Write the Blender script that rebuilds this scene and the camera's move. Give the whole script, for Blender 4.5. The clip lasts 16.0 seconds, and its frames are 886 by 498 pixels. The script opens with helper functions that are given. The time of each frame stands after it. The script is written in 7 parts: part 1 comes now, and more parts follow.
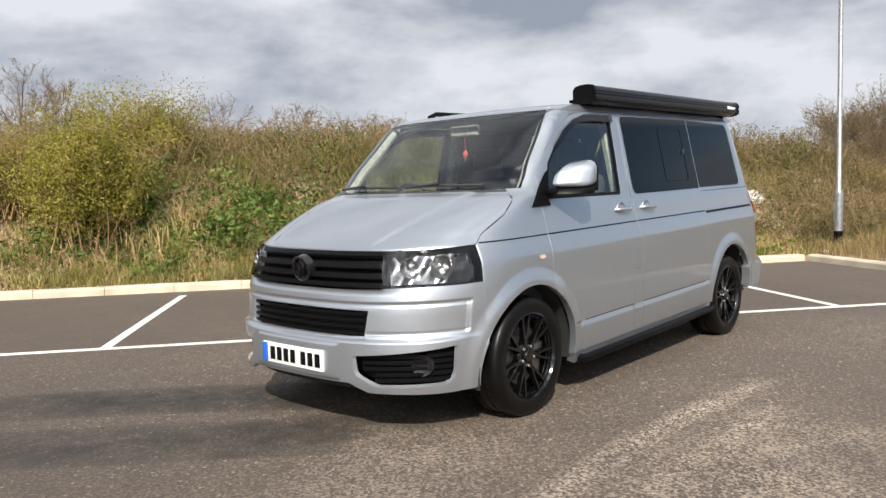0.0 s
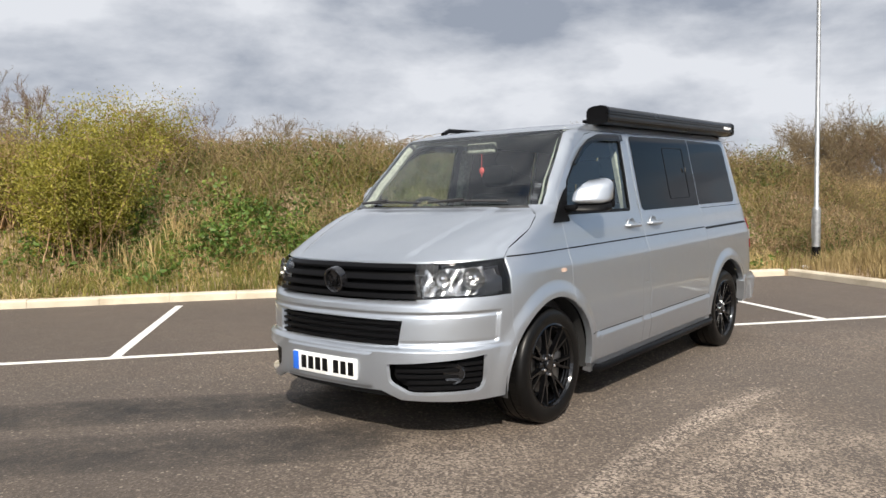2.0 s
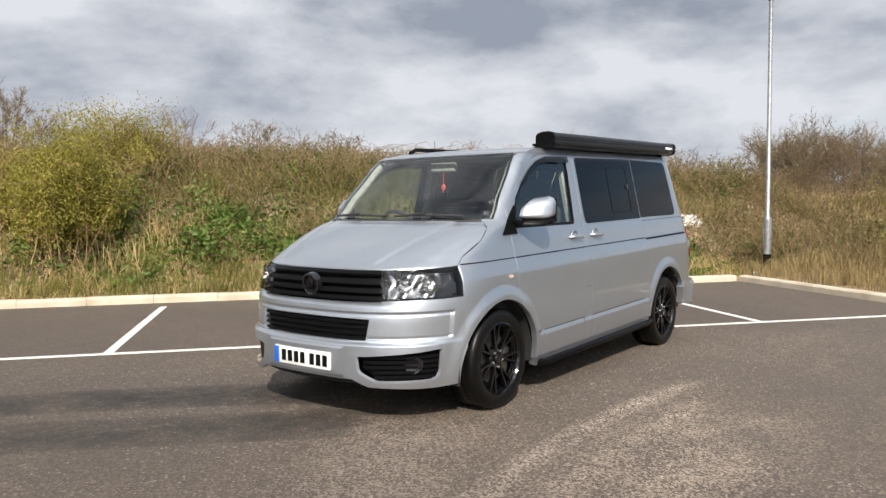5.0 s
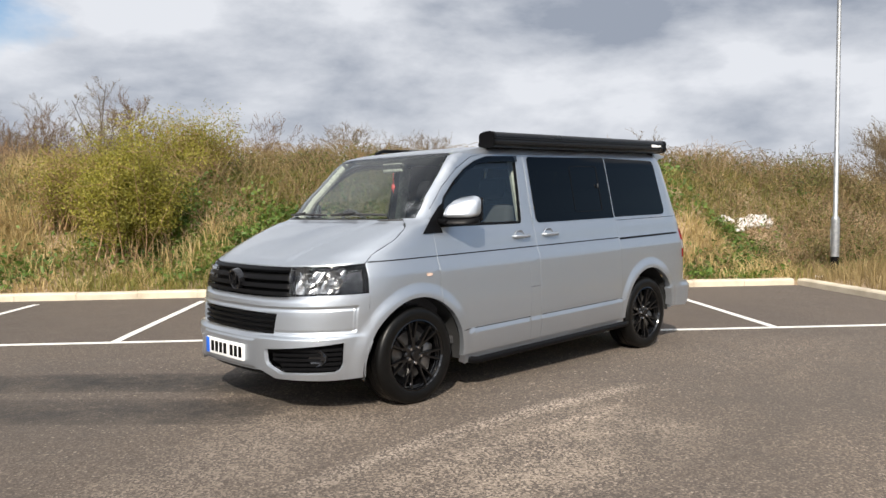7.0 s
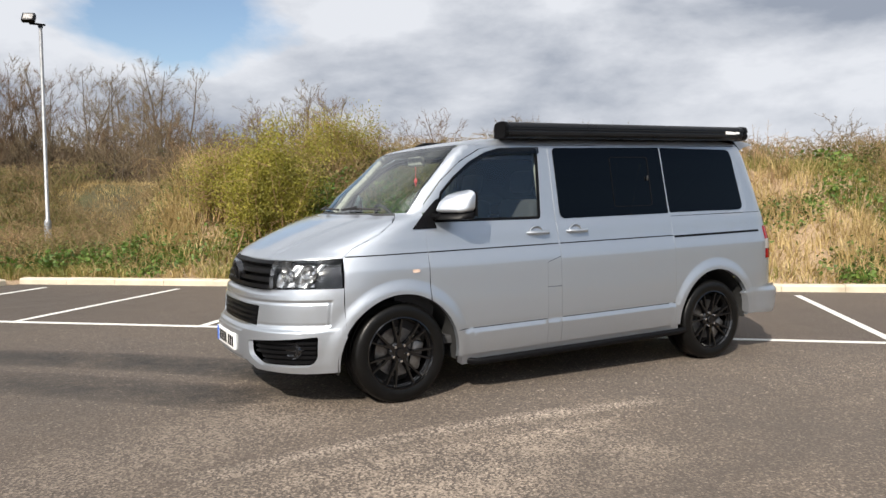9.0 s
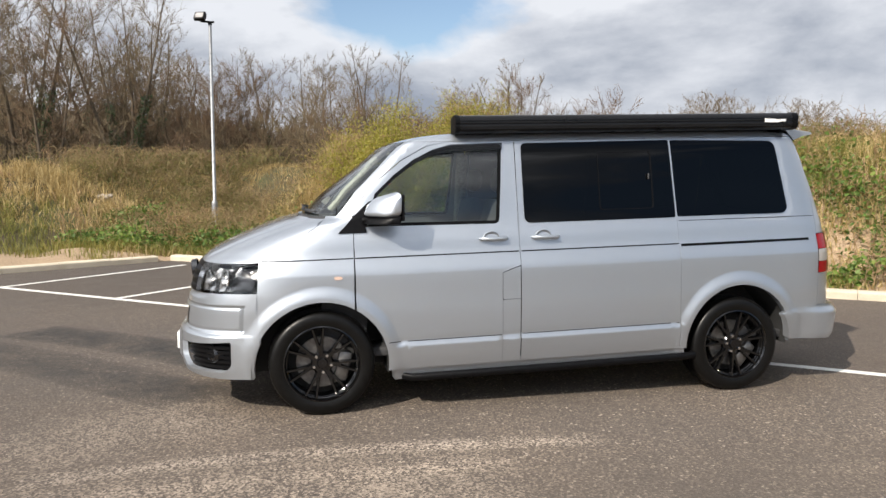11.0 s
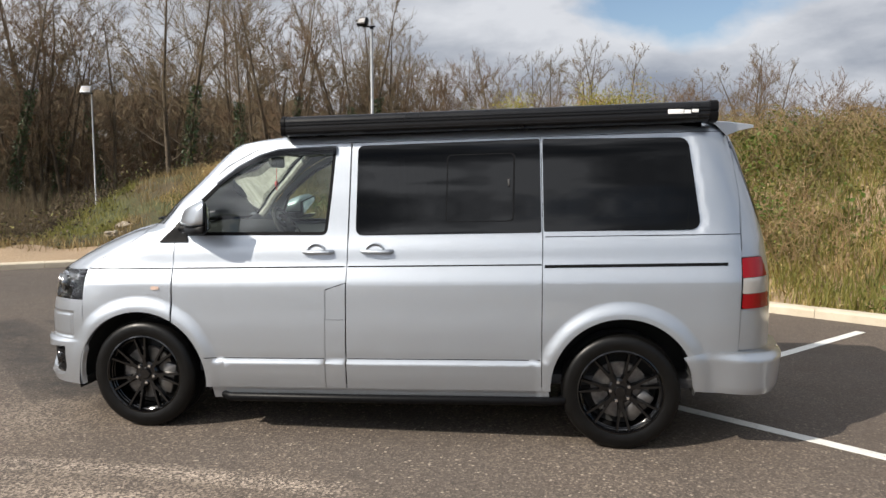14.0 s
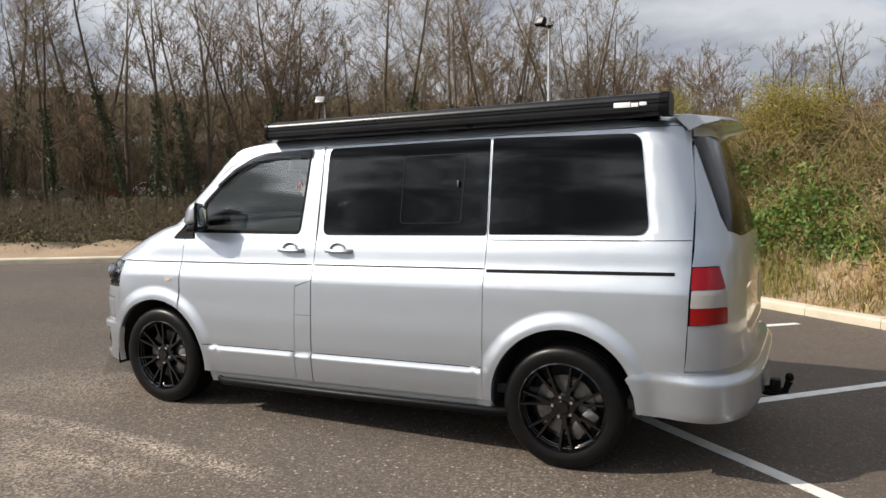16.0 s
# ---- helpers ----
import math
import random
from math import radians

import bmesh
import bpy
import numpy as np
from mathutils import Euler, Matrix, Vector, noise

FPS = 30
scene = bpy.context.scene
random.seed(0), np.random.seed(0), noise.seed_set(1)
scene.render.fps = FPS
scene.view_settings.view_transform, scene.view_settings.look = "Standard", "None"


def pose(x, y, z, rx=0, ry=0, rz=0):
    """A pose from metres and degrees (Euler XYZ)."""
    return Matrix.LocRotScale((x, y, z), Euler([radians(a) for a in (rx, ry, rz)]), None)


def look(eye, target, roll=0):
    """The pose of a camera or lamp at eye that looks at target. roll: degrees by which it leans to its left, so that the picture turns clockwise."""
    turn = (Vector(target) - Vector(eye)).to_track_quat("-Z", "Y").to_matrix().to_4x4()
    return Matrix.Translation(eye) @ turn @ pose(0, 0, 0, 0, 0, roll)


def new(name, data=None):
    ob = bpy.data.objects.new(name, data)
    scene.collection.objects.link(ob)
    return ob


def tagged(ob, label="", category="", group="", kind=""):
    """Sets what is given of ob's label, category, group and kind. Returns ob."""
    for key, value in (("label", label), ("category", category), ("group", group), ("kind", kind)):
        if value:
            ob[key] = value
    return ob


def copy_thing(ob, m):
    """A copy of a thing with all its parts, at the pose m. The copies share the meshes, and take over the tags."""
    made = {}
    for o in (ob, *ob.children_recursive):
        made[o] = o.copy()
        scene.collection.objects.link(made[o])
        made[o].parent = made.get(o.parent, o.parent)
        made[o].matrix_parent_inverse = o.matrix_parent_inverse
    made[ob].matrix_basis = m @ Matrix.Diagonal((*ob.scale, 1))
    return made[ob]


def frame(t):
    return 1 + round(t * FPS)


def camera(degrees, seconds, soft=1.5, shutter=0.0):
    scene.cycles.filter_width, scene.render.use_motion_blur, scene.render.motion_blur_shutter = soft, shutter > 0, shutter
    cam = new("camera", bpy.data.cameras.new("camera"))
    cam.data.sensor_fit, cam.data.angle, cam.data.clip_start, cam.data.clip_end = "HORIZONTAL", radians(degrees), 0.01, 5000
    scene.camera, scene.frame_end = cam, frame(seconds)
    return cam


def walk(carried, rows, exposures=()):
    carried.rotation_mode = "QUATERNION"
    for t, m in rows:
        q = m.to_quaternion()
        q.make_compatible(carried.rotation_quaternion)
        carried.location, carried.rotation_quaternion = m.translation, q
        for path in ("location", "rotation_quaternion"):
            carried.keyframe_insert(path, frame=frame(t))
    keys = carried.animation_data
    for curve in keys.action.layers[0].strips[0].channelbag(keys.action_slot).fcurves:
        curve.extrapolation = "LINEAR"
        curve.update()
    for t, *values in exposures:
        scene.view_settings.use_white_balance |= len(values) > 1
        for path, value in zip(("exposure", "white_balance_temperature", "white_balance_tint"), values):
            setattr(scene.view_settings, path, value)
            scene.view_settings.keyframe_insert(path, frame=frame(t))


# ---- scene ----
cam = camera(60.7, 16.0, 1.5)
PATH = [
    (0, (-5.016, -3.366, 1.279), (-3.517, -2.05, 1.134), -1.5),
    (0.5, (-4.993, -3.291, 1.281), (-3.49, -1.98, 1.128), -1.4),
    (1, (-5.085, -3.35, 1.274), (-3.583, -2.036, 1.149), -1.5),
    (1.5, (-5.176, -3.286, 1.281), (-3.655, -1.994, 1.162), -1.3),
    (2, (-5.354, -3.239, 1.304), (-3.806, -1.978, 1.189), -0.9),
    (2.5, (-5.802, -3.316, 1.351), (-4.199, -2.127, 1.235), -0.5),
    (3, (-6.245, -3.553, 1.393), (-4.611, -2.406, 1.27), -0.5),
    (3.5, (-6.322, -3.585, 1.391), (-4.673, -2.459, 1.271), -0.5),
    (4, (-6.208, -3.571, 1.373), (-4.566, -2.436, 1.256), -0.4),
    (6.5, (-5.182, -4.529, 1.392), (-3.747, -3.14, 1.29), -0.6),
    (7, (-4.985, -4.852, 1.361), (-3.606, -3.407, 1.257), -0.5),
    (7.5, (-4.757, -5.05, 1.342), (-3.471, -3.522, 1.237), -0.3),
    (8, (-4.425, -5.211, 1.347), (-3.247, -3.598, 1.231), -0.3),
    (8.5, (-4.082, -5.386, 1.328), (-2.997, -3.71, 1.212), -0.3),
    (9, (-3.672, -5.571, 1.358), (-2.725, -3.813, 1.241), -0.4),
    (11.5, (-1.218, -5.827, 1.539), (-0.9, -3.861, 1.358), 0.1),
    (12, (-0.752, -5.786, 1.548), (-0.502, -3.81, 1.365), 0.2),
    (12.5, (-0.293, -5.688, 1.559), (-0.14, -3.703, 1.374), 0.2),
    (13, (0.173, -5.615, 1.576), (0.191, -3.624, 1.39), 0.1),
    (13.5, (0.588, -5.491, 1.565), (0.45, -3.505, 1.379), 0.1),
    (14, (1.073, -5.356, 1.589), (0.794, -3.385, 1.405), -0.0),
    (14.5, (1.499, -5.256, 1.597), (1.108, -3.303, 1.415), -0.0),
    (15, (1.911, -5.137, 1.57), (1.382, -3.216, 1.39), -0.0),
    (15.5, (2.313, -5.007, 1.581), (1.597, -3.148, 1.402), -0.2),
    (16, (2.71, -4.828, 1.589), (1.827, -3.042, 1.408), -0.3),
]
walk(cam, [(t, look(eye, target, roll)) for t, eye, target, roll in PATH], [(0, 0.42), (2, 0.40), (3.5, 0.32), (6.3, 0.42), (9, 0.45), (11.5, 0.52), (13, 0.38), (15, 0.22), (16, 0.19)])

# ---- light: sun from the front left of the van, broken cloud ----
SUN_DIR = Vector((-0.995, -0.84, 1.0)).normalized()
sun = new("sun", bpy.data.lights.new("sun", "SUN"))
sun.data.energy, sun.data.angle, sun.data.color = 4.75, radians(0.6), (1.0, 0.92, 0.81)
sun.matrix_world = look((0, 0, 30), Vector((0, 0, 30)) - SUN_DIR)

world = bpy.data.worlds.new("world")
scene.world = world
world.use_nodes = True


def sky():
    nt = world.node_tree
    nt.nodes.clear()
    N, L = nt.nodes.new, nt.links.new
    st = N("ShaderNodeTexSky")
    st.sky_type, st.sun_disc = "NISHITA", False
    st.sun_elevation = math.asin(SUN_DIR.z)
    st.sun_rotation = math.atan2(SUN_DIR.x, SUN_DIR.y)
    tc, sep = N("ShaderNodeTexCoord"), N("ShaderNodeSeparateXYZ")
    L(tc.outputs["Generated"], sep.inputs[0])
    up = N("ShaderNodeMath"); up.operation = "MAXIMUM"; up.inputs[1].default_value = 0.0
    L(sep.outputs[2], up.inputs[0])

    def cloud(scale, detail, rough, at, warp=0.2, tall=2.5):
        """Noise over the dome, drawn out level; at: where its field begins."""
        m = N("ShaderNodeMapping")
        m.inputs["Location"].default_value, m.inputs["Scale"].default_value = at, (1, 1, tall)
        L(tc.outputs["Generated"], m.inputs[0])
        t = N("ShaderNodeTexNoise")
        t.inputs["Scale"].default_value, t.inputs["Detail"].default_value = scale, detail
        t.inputs["Roughness"].default_value, t.inputs["Distortion"].default_value = rough, warp
        L(m.outputs[0], t.inputs["Vector"])
        return t.outputs[0]

    def calc(op, a, b):
        m = N("ShaderNodeMath"); m.operation = op
        for v, i in ((a, 0), (b, 1)):
            if isinstance(v, (int, float)):
                m.inputs[i].default_value = v
            else:
                L(v, m.inputs[i])
        return m.outputs[0]

    # broad cumulus with small breaks
    cover = cloud(2.3, 10.0, 0.56, (5.6, 2.2, 0.3), 0.3)
    cover = calc("ADD", cover, calc("MULTIPLY", sep.outputs[1], 0.03))
    # two blue gaps low in the north and open sky in the south-east
    for theta, rise, size, open_up in ((10, 12.5, 0.22, 0.28), (49, 17, 0.12, 0.18), (128, 14, 0.95, 0.34)):
        a, e = radians(theta), radians(rise)
        wide = N("ShaderNodeVectorMath"); wide.operation = "MULTIPLY"; wide.inputs[1].default_value = (1, 1, 2.4)
        L(tc.outputs["Generated"], wide.inputs[0])
        far = N("ShaderNodeVectorMath"); far.operation = "DISTANCE"
        far.inputs[1].default_value = (math.sin(a) * math.cos(e), math.cos(a) * math.cos(e), 2.4 * math.sin(e))
        L(wide.outputs[0], far.inputs[0])
        near = calc("MAXIMUM", calc("SUBTRACT", 1.0, calc("DIVIDE", far.outputs["Value"], size)), 0.0)
        cover = calc("SUBTRACT", cover, calc("MULTIPLY", near, open_up))
    ramp = N("ShaderNodeValToRGB")
    ramp.color_ramp.elements[0].position, ramp.color_ramp.elements[1].position = 0.28, 0.40
    L(cover, ramp.inputs[0])
    # pale lit tops over grey bellies: the field a little higher up, taken off
    body = cloud(2.2, 10.0, 0.55, (1.3, 6.1, 0.0), 0.3)
    lit = calc("SUBTRACT", cloud(3.0, 9.0, 0.55, (4.0, 2.0, 0.0), 0.2), cloud(3.0, 9.0, 0.55, (4.0, 2.0, 0.20), 0.2))
    puff = calc("MULTIPLY", calc("SUBTRACT", cloud(6.0, 9.0, 0.6, (2.0, 7.0, 1.0), 0.3, 1.6), 0.5), 0.36)
    shade = calc("ADD", calc("ADD", body, calc("MULTIPLY", lit, 1.25)), puff)
    tone = N("ShaderNodeValToRGB")
    tone.color_ramp.elements[0].position, tone.color_ramp.elements[1].position = 0.18, 0.66
    tone.color_ramp.elements[0].color, tone.color_ramp.elements[1].color = (2.42, 2.72, 3.30, 1), (5.85, 6.03, 6.42, 1)
    L(shade, tone.inputs[0])
    # clouds glow where the sun stands behind them
    dot = N("ShaderNodeVectorMath"); dot.operation = "DOT_PRODUCT"; dot.inputs[1].default_value = SUN_DIR
    L(tc.outputs["Generated"], dot.inputs[0])
    edge = calc("POWER", calc("MINIMUM", calc("MAXIMUM", calc("MULTIPLY", calc("SUBTRACT", shade, 0.35), 3.2), 0.0), 1.0), 2.0)
    glow = calc("ADD", 1.0, calc("MULTIPLY", calc("MULTIPLY", calc("POWER", calc("MAXIMUM", dot.outputs["Value"], 0.0), 2.0), edge), 3.4))
    bright = N("ShaderNodeVectorMath"); bright.operation = "SCALE"
    L(tone.outputs[0], bright.inputs[0]); L(glow, bright.inputs["Scale"])
    mix = N("ShaderNodeMixRGB")
    L(ramp.outputs[0], mix.inputs[0]); L(st.outputs[0], mix.inputs[1]); L(bright.outputs[0], mix.inputs[2])
    bg, out = N("ShaderNodeBackground"), N("ShaderNodeOutputWorld")
    bg.inputs[1].default_value = 0.10
    L(mix.outputs[0], bg.inputs[0]); L(bg.outputs[0], out.inputs[0])


sky()

# ---- materials ----


class Mat:
    """A node material with a principled surface and short calls to wire it."""

    def __init__(self, name, color=(0.5, 0.5, 0.5), rough=0.6, metal=0.0, **extra):
        self.m = bpy.data.materials.new(name)
        self.m.use_nodes = True
        self.nt = self.m.node_tree
        self.p = self.nt.nodes["Principled BSDF"]
        self.set("Base Color", (*color, 1)), self.set("Roughness", rough), self.set("Metallic", metal)
        for k, v in extra.items():
            self.set(k.replace("_", " "), v)

    def set(self, k, v):
        self.p.inputs[k].default_value = v

    def node(self, kind, **ins):
        n = self.nt.nodes.new(kind)
        for k, v in ins.items():
            n.inputs[k.replace("_", " ")].default_value = v
        return n

    def link(self, a, b):
        self.nt.links.new(a, b)

    def coords(self, scale=(1, 1, 1), space="Object", rot=(0, 0, 0)):
        tc, mp = self.node("ShaderNodeTexCoord"), self.node("ShaderNodeMapping")
        mp.inputs["Scale"].default_value = scale
        mp.inputs["Rotation"].default_value = rot
        self.link(tc.outputs[space], mp.inputs[0])
        return mp.outputs[0]

    def world_coords(self):
        return self.node("ShaderNodeNewGeometry").outputs["Position"]

    def noise(self, vec, scale, detail=4.0, rough=0.55):
        n = self.node("ShaderNodeTexNoise", Scale=scale, Detail=detail, Roughness=rough)
        self.link(vec, n.inputs["Vector"])
        return n.outputs[0]

    def ramp(self, fac, *stops):
        r = self.node("ShaderNodeValToRGB")
        el = r.color_ramp.elements
        while len(el) < len(stops):
            el.new(0.5)
        for e, (pos, col) in zip(el, stops):
            e.position, e.color = pos, (*col, 1) if isinstance(col, tuple) else (col, col, col, 1)
        self.link(fac, r.inputs[0])
        return r.outputs[0]

    def mix(self, fac, a, b, mode="MIX"):
        n = self.node("ShaderNodeMixRGB")
        n.blend_type = mode
        for v, i in ((fac, 0), (a, 1), (b, 2)):
            if isinstance(v, (int, float)):
                n.inputs[i].default_value = v if i == 0 else (v, v, v, 1)
            elif isinstance(v, tuple):
                n.inputs[i].default_value = (*v, 1)
            else:
                self.link(v, n.inputs[i])
        return n.outputs[0]

    def math(self, op, a, b=0.0):
        n = self.node("ShaderNodeMath")
        n.operation = op
        for v, i in ((a, 0), (b, 1)):
            if isinstance(v, (int, float)):
                n.inputs[i].default_value = v
            else:
                self.link(v, n.inputs[i])
        return n.outputs[0]

    def color(self, out):
        self.link(out, self.p.inputs["Base Color"])
        return self

    def rough(self, out):
        self.link(out, self.p.inputs["Roughness"])
        return self

    def bump(self, out, strength=0.3, dist=0.01):
        b = self.node("ShaderNodeBump", Strength=strength, Distance=dist)
        self.link(out, b.inputs["Height"])
        self.link(b.outputs[0], self.p.inputs["Normal"])
        return self


def paint():
    a = Mat("silver_paint", (0.45, 0.48, 0.52), 0.42, 0.84, Coat_Weight=1.0, Coat_Roughness=0.04)
    v = a.coords()
    fleck = a.noise(v, 900.0, 1.0)
    broad = a.noise(v, 2.2, 3.0)
    c = a.mix(a.ramp(fleck, (0.35, 0.0), (0.65, 1.0)), (0.395, 0.43, 0.475), (0.465, 0.50, 0.545))
    a.color(a.mix(a.math("MULTIPLY", broad, 0.2), c, (0.42, 0.43, 0.445)))
    dust = a.noise(v, 14.0, 6.0)
    a.rough(a.ramp(dust, (0.3, 0.39), (0.75, 0.45)))
    return a.m


def simple(name, c, rough, metal=0.0, scale=40.0, vary=0.25, bump=0.0, **kw):
    a = Mat(name, c, rough, metal, **kw)
    n = a.noise(a.coords(), scale, 5.0)
    lo, hi = tuple(x * (1 - vary) for x in c), tuple(min(1, x * (1 + vary)) for x in c)
    a.color(a.ramp(n, (0.3, lo), (0.7, hi)))
    a.rough(a.ramp(n, (0.3, max(0.02, rough * 0.85)), (0.7, min(1, rough * 1.15))))
    if bump:
        a.bump(n, bump, 0.004)
    return a.m


def glass(name, tint, gloss=0.02, ior=1.5):
    a = Mat(name)
    nt = a.nt
    nt.nodes.remove(a.p)
    out = next(n for n in nt.nodes if n.type == "OUTPUT_MATERIAL")
    tr, gl, fr, mx = a.node("ShaderNodeBsdfTransparent"), a.node("ShaderNodeBsdfGlossy"), a.node("ShaderNodeFresnel", IOR=ior), a.node("ShaderNodeMixShader")
    tr.inputs[0].default_value, gl.inputs["Roughness"].default_value = (*tint, 1), gloss
    a.link(fr.outputs[0], mx.inputs[0]), a.link(tr.outputs[0], mx.inputs[1]), a.link(gl.outputs[0], mx.inputs[2])
    a.link(mx.outputs[0], out.inputs[0])
    return a.m


M_PAINT = paint()
M_BLACK = simple("black_plastic", (0.0035, 0.0035, 0.004), 0.40, bump=0.1, Specular_IOR_Level=0.12)
M_GLOSSBLACK = simple("gloss_black", (0.008, 0.008, 0.009), 0.16, scale=8, Coat_Weight=0.6)
M_TRIM = simple("dark_trim", (0.03, 0.03, 0.032), 0.7, bump=0.2)
M_UNDER = simple("underbody", (0.015, 0.015, 0.015), 0.85, scale=12)
M_RUBBER = simple("tyre_rubber", (0.0035, 0.0034, 0.0033), 0.36, scale=30, bump=0.1, Specular_IOR_Level=0.22)
M_WHEEL = simple("black_alloy", (0.0022, 0.0022, 0.0025), 0.11, 0.0, Specular_IOR_Level=0.6)
M_CHROME = simple("chrome", (0.75, 0.75, 0.76), 0.10, 1.0, vary=0.05)
M_REFLECT = simple("satin_reflector", (0.46, 0.46, 0.455), 0.25, 1.0, vary=0.04)
M_DISC = simple("brake_disc", (0.17, 0.165, 0.16), 0.42, 0.9)
M_GLASS = glass("clear_glass", (0.70, 0.80, 0.74), 0.01, 1.95)
M_PRIVACY = glass("privacy_glass", (0.008, 0.009, 0.010), 0.006, 1.38)
M_SMOKED = glass("smoked_plastic", (0.20, 0.21, 0.22), 0.04)
M_LENS = glass("lamp_lens", (0.93, 0.94, 0.95))
M_RED = simple("red_lens", (0.22, 0.006, 0.009), 0.14, scale=6, vary=0.08, Specular_IOR_Level=0.4)
M_CLEARLENS = simple("pale_lens", (0.33, 0.315, 0.30), 0.15, scale=6, vary=0.08, Coat_Weight=1.0)
M_SEAT = simple("seat_fabric", (0.05, 0.05, 0.055), 0.9, scale=120, bump=0.3)
M_PALE = simple("pale_trim", (0.48, 0.48, 0.45), 0.75)
M_PLATE = simple("plate_white", (0.78, 0.78, 0.76), 0.35, vary=0.05)
M_PLATEBLUE = simple("plate_blue", (0.02, 0.12, 0.55), 0.35, vary=0.1)
M_INK = simple("ink_black", (0.004, 0.004, 0.004), 0.6, Specular_IOR_Level=0.1)
M_WHITE = simple("white_label", (0.80, 0.80, 0.80), 0.5, vary=0.05)
M_ORANGE = simple("orange_lens", (0.60, 0.44, 0.36), 0.2, Coat_Weight=1.0)
M_PINK = simple("red_charm", (0.70, 0.10, 0.10), 0.5)
M_AWNING = simple("black_awning", (0.005, 0.005, 0.0058), 0.30, 0.0, scale=6, Specular_IOR_Level=0.32)
M_CAN = simple("galvanised_steel", (0.32, 0.33, 0.34), 0.5, 0.7, scale=15)
# ---- the site: D runs along the back kerb, N away from the bays ----
DX, DY = 0.780, -0.626
NX, NY = 0.626, 0.780
END = (-0.582, 0.813, 11.03)  # outward normal of the end kerb and its distance




def earth_mat():
    a = Mat("bank_earth", (0.16, 0.12, 0.07), 0.95)
    v = a.world_coords()
    big, mid, fine = a.noise(v, 0.45, 5.0), a.noise(v, 3.0, 6.0), a.noise(v, 30.0, 5.0)
    dry = a.ramp(mid, (0.35, (0.035, 0.025, 0.012)), (0.6, (0.075, 0.055, 0.026)), (0.8, (0.13, 0.10, 0.05)))
    green = a.ramp(mid, (0.3, (0.03, 0.042, 0.012)), (0.75, (0.09, 0.11, 0.03)))
    a.color(a.mix(0.35, a.mix(a.ramp(big, (0.42, 0.0), (0.58, 1.0)), dry, green), a.ramp(fine, (0.3, (0.020, 0.016, 0.008)), (0.7, (0.13, 0.10, 0.052)))))
    # bare sandy soil beside the end kerb
    sep = a.node("ShaderNodeSeparateXYZ")
    a.link(v, sep.inputs[0])
    q = a.math("ADD", a.math("MULTIPLY", sep.outputs[0], END[0]), a.math("MULTIPLY", sep.outputs[1], END[1]))
    q = a.math("ADD", a.math("SUBTRACT", q, END[2]), a.math("MULTIPLY", a.math("SUBTRACT", mid, 0.5), 1.6))
    soil = a.ramp(fine, (0.3, (0.26, 0.175, 0.105)), (0.7, (0.46, 0.34, 0.22)))
    base = a.p.inputs["Base Color"].links[0].from_socket
    a.color(a.mix(a.ramp(a.math("MULTIPLY", q, 0.2), (0.50, 0.92), (0.68, 0.0)), base, soil))
    a.bump(a.mix(0.5, mid, fine), 0.8, 0.08)
    return a.m


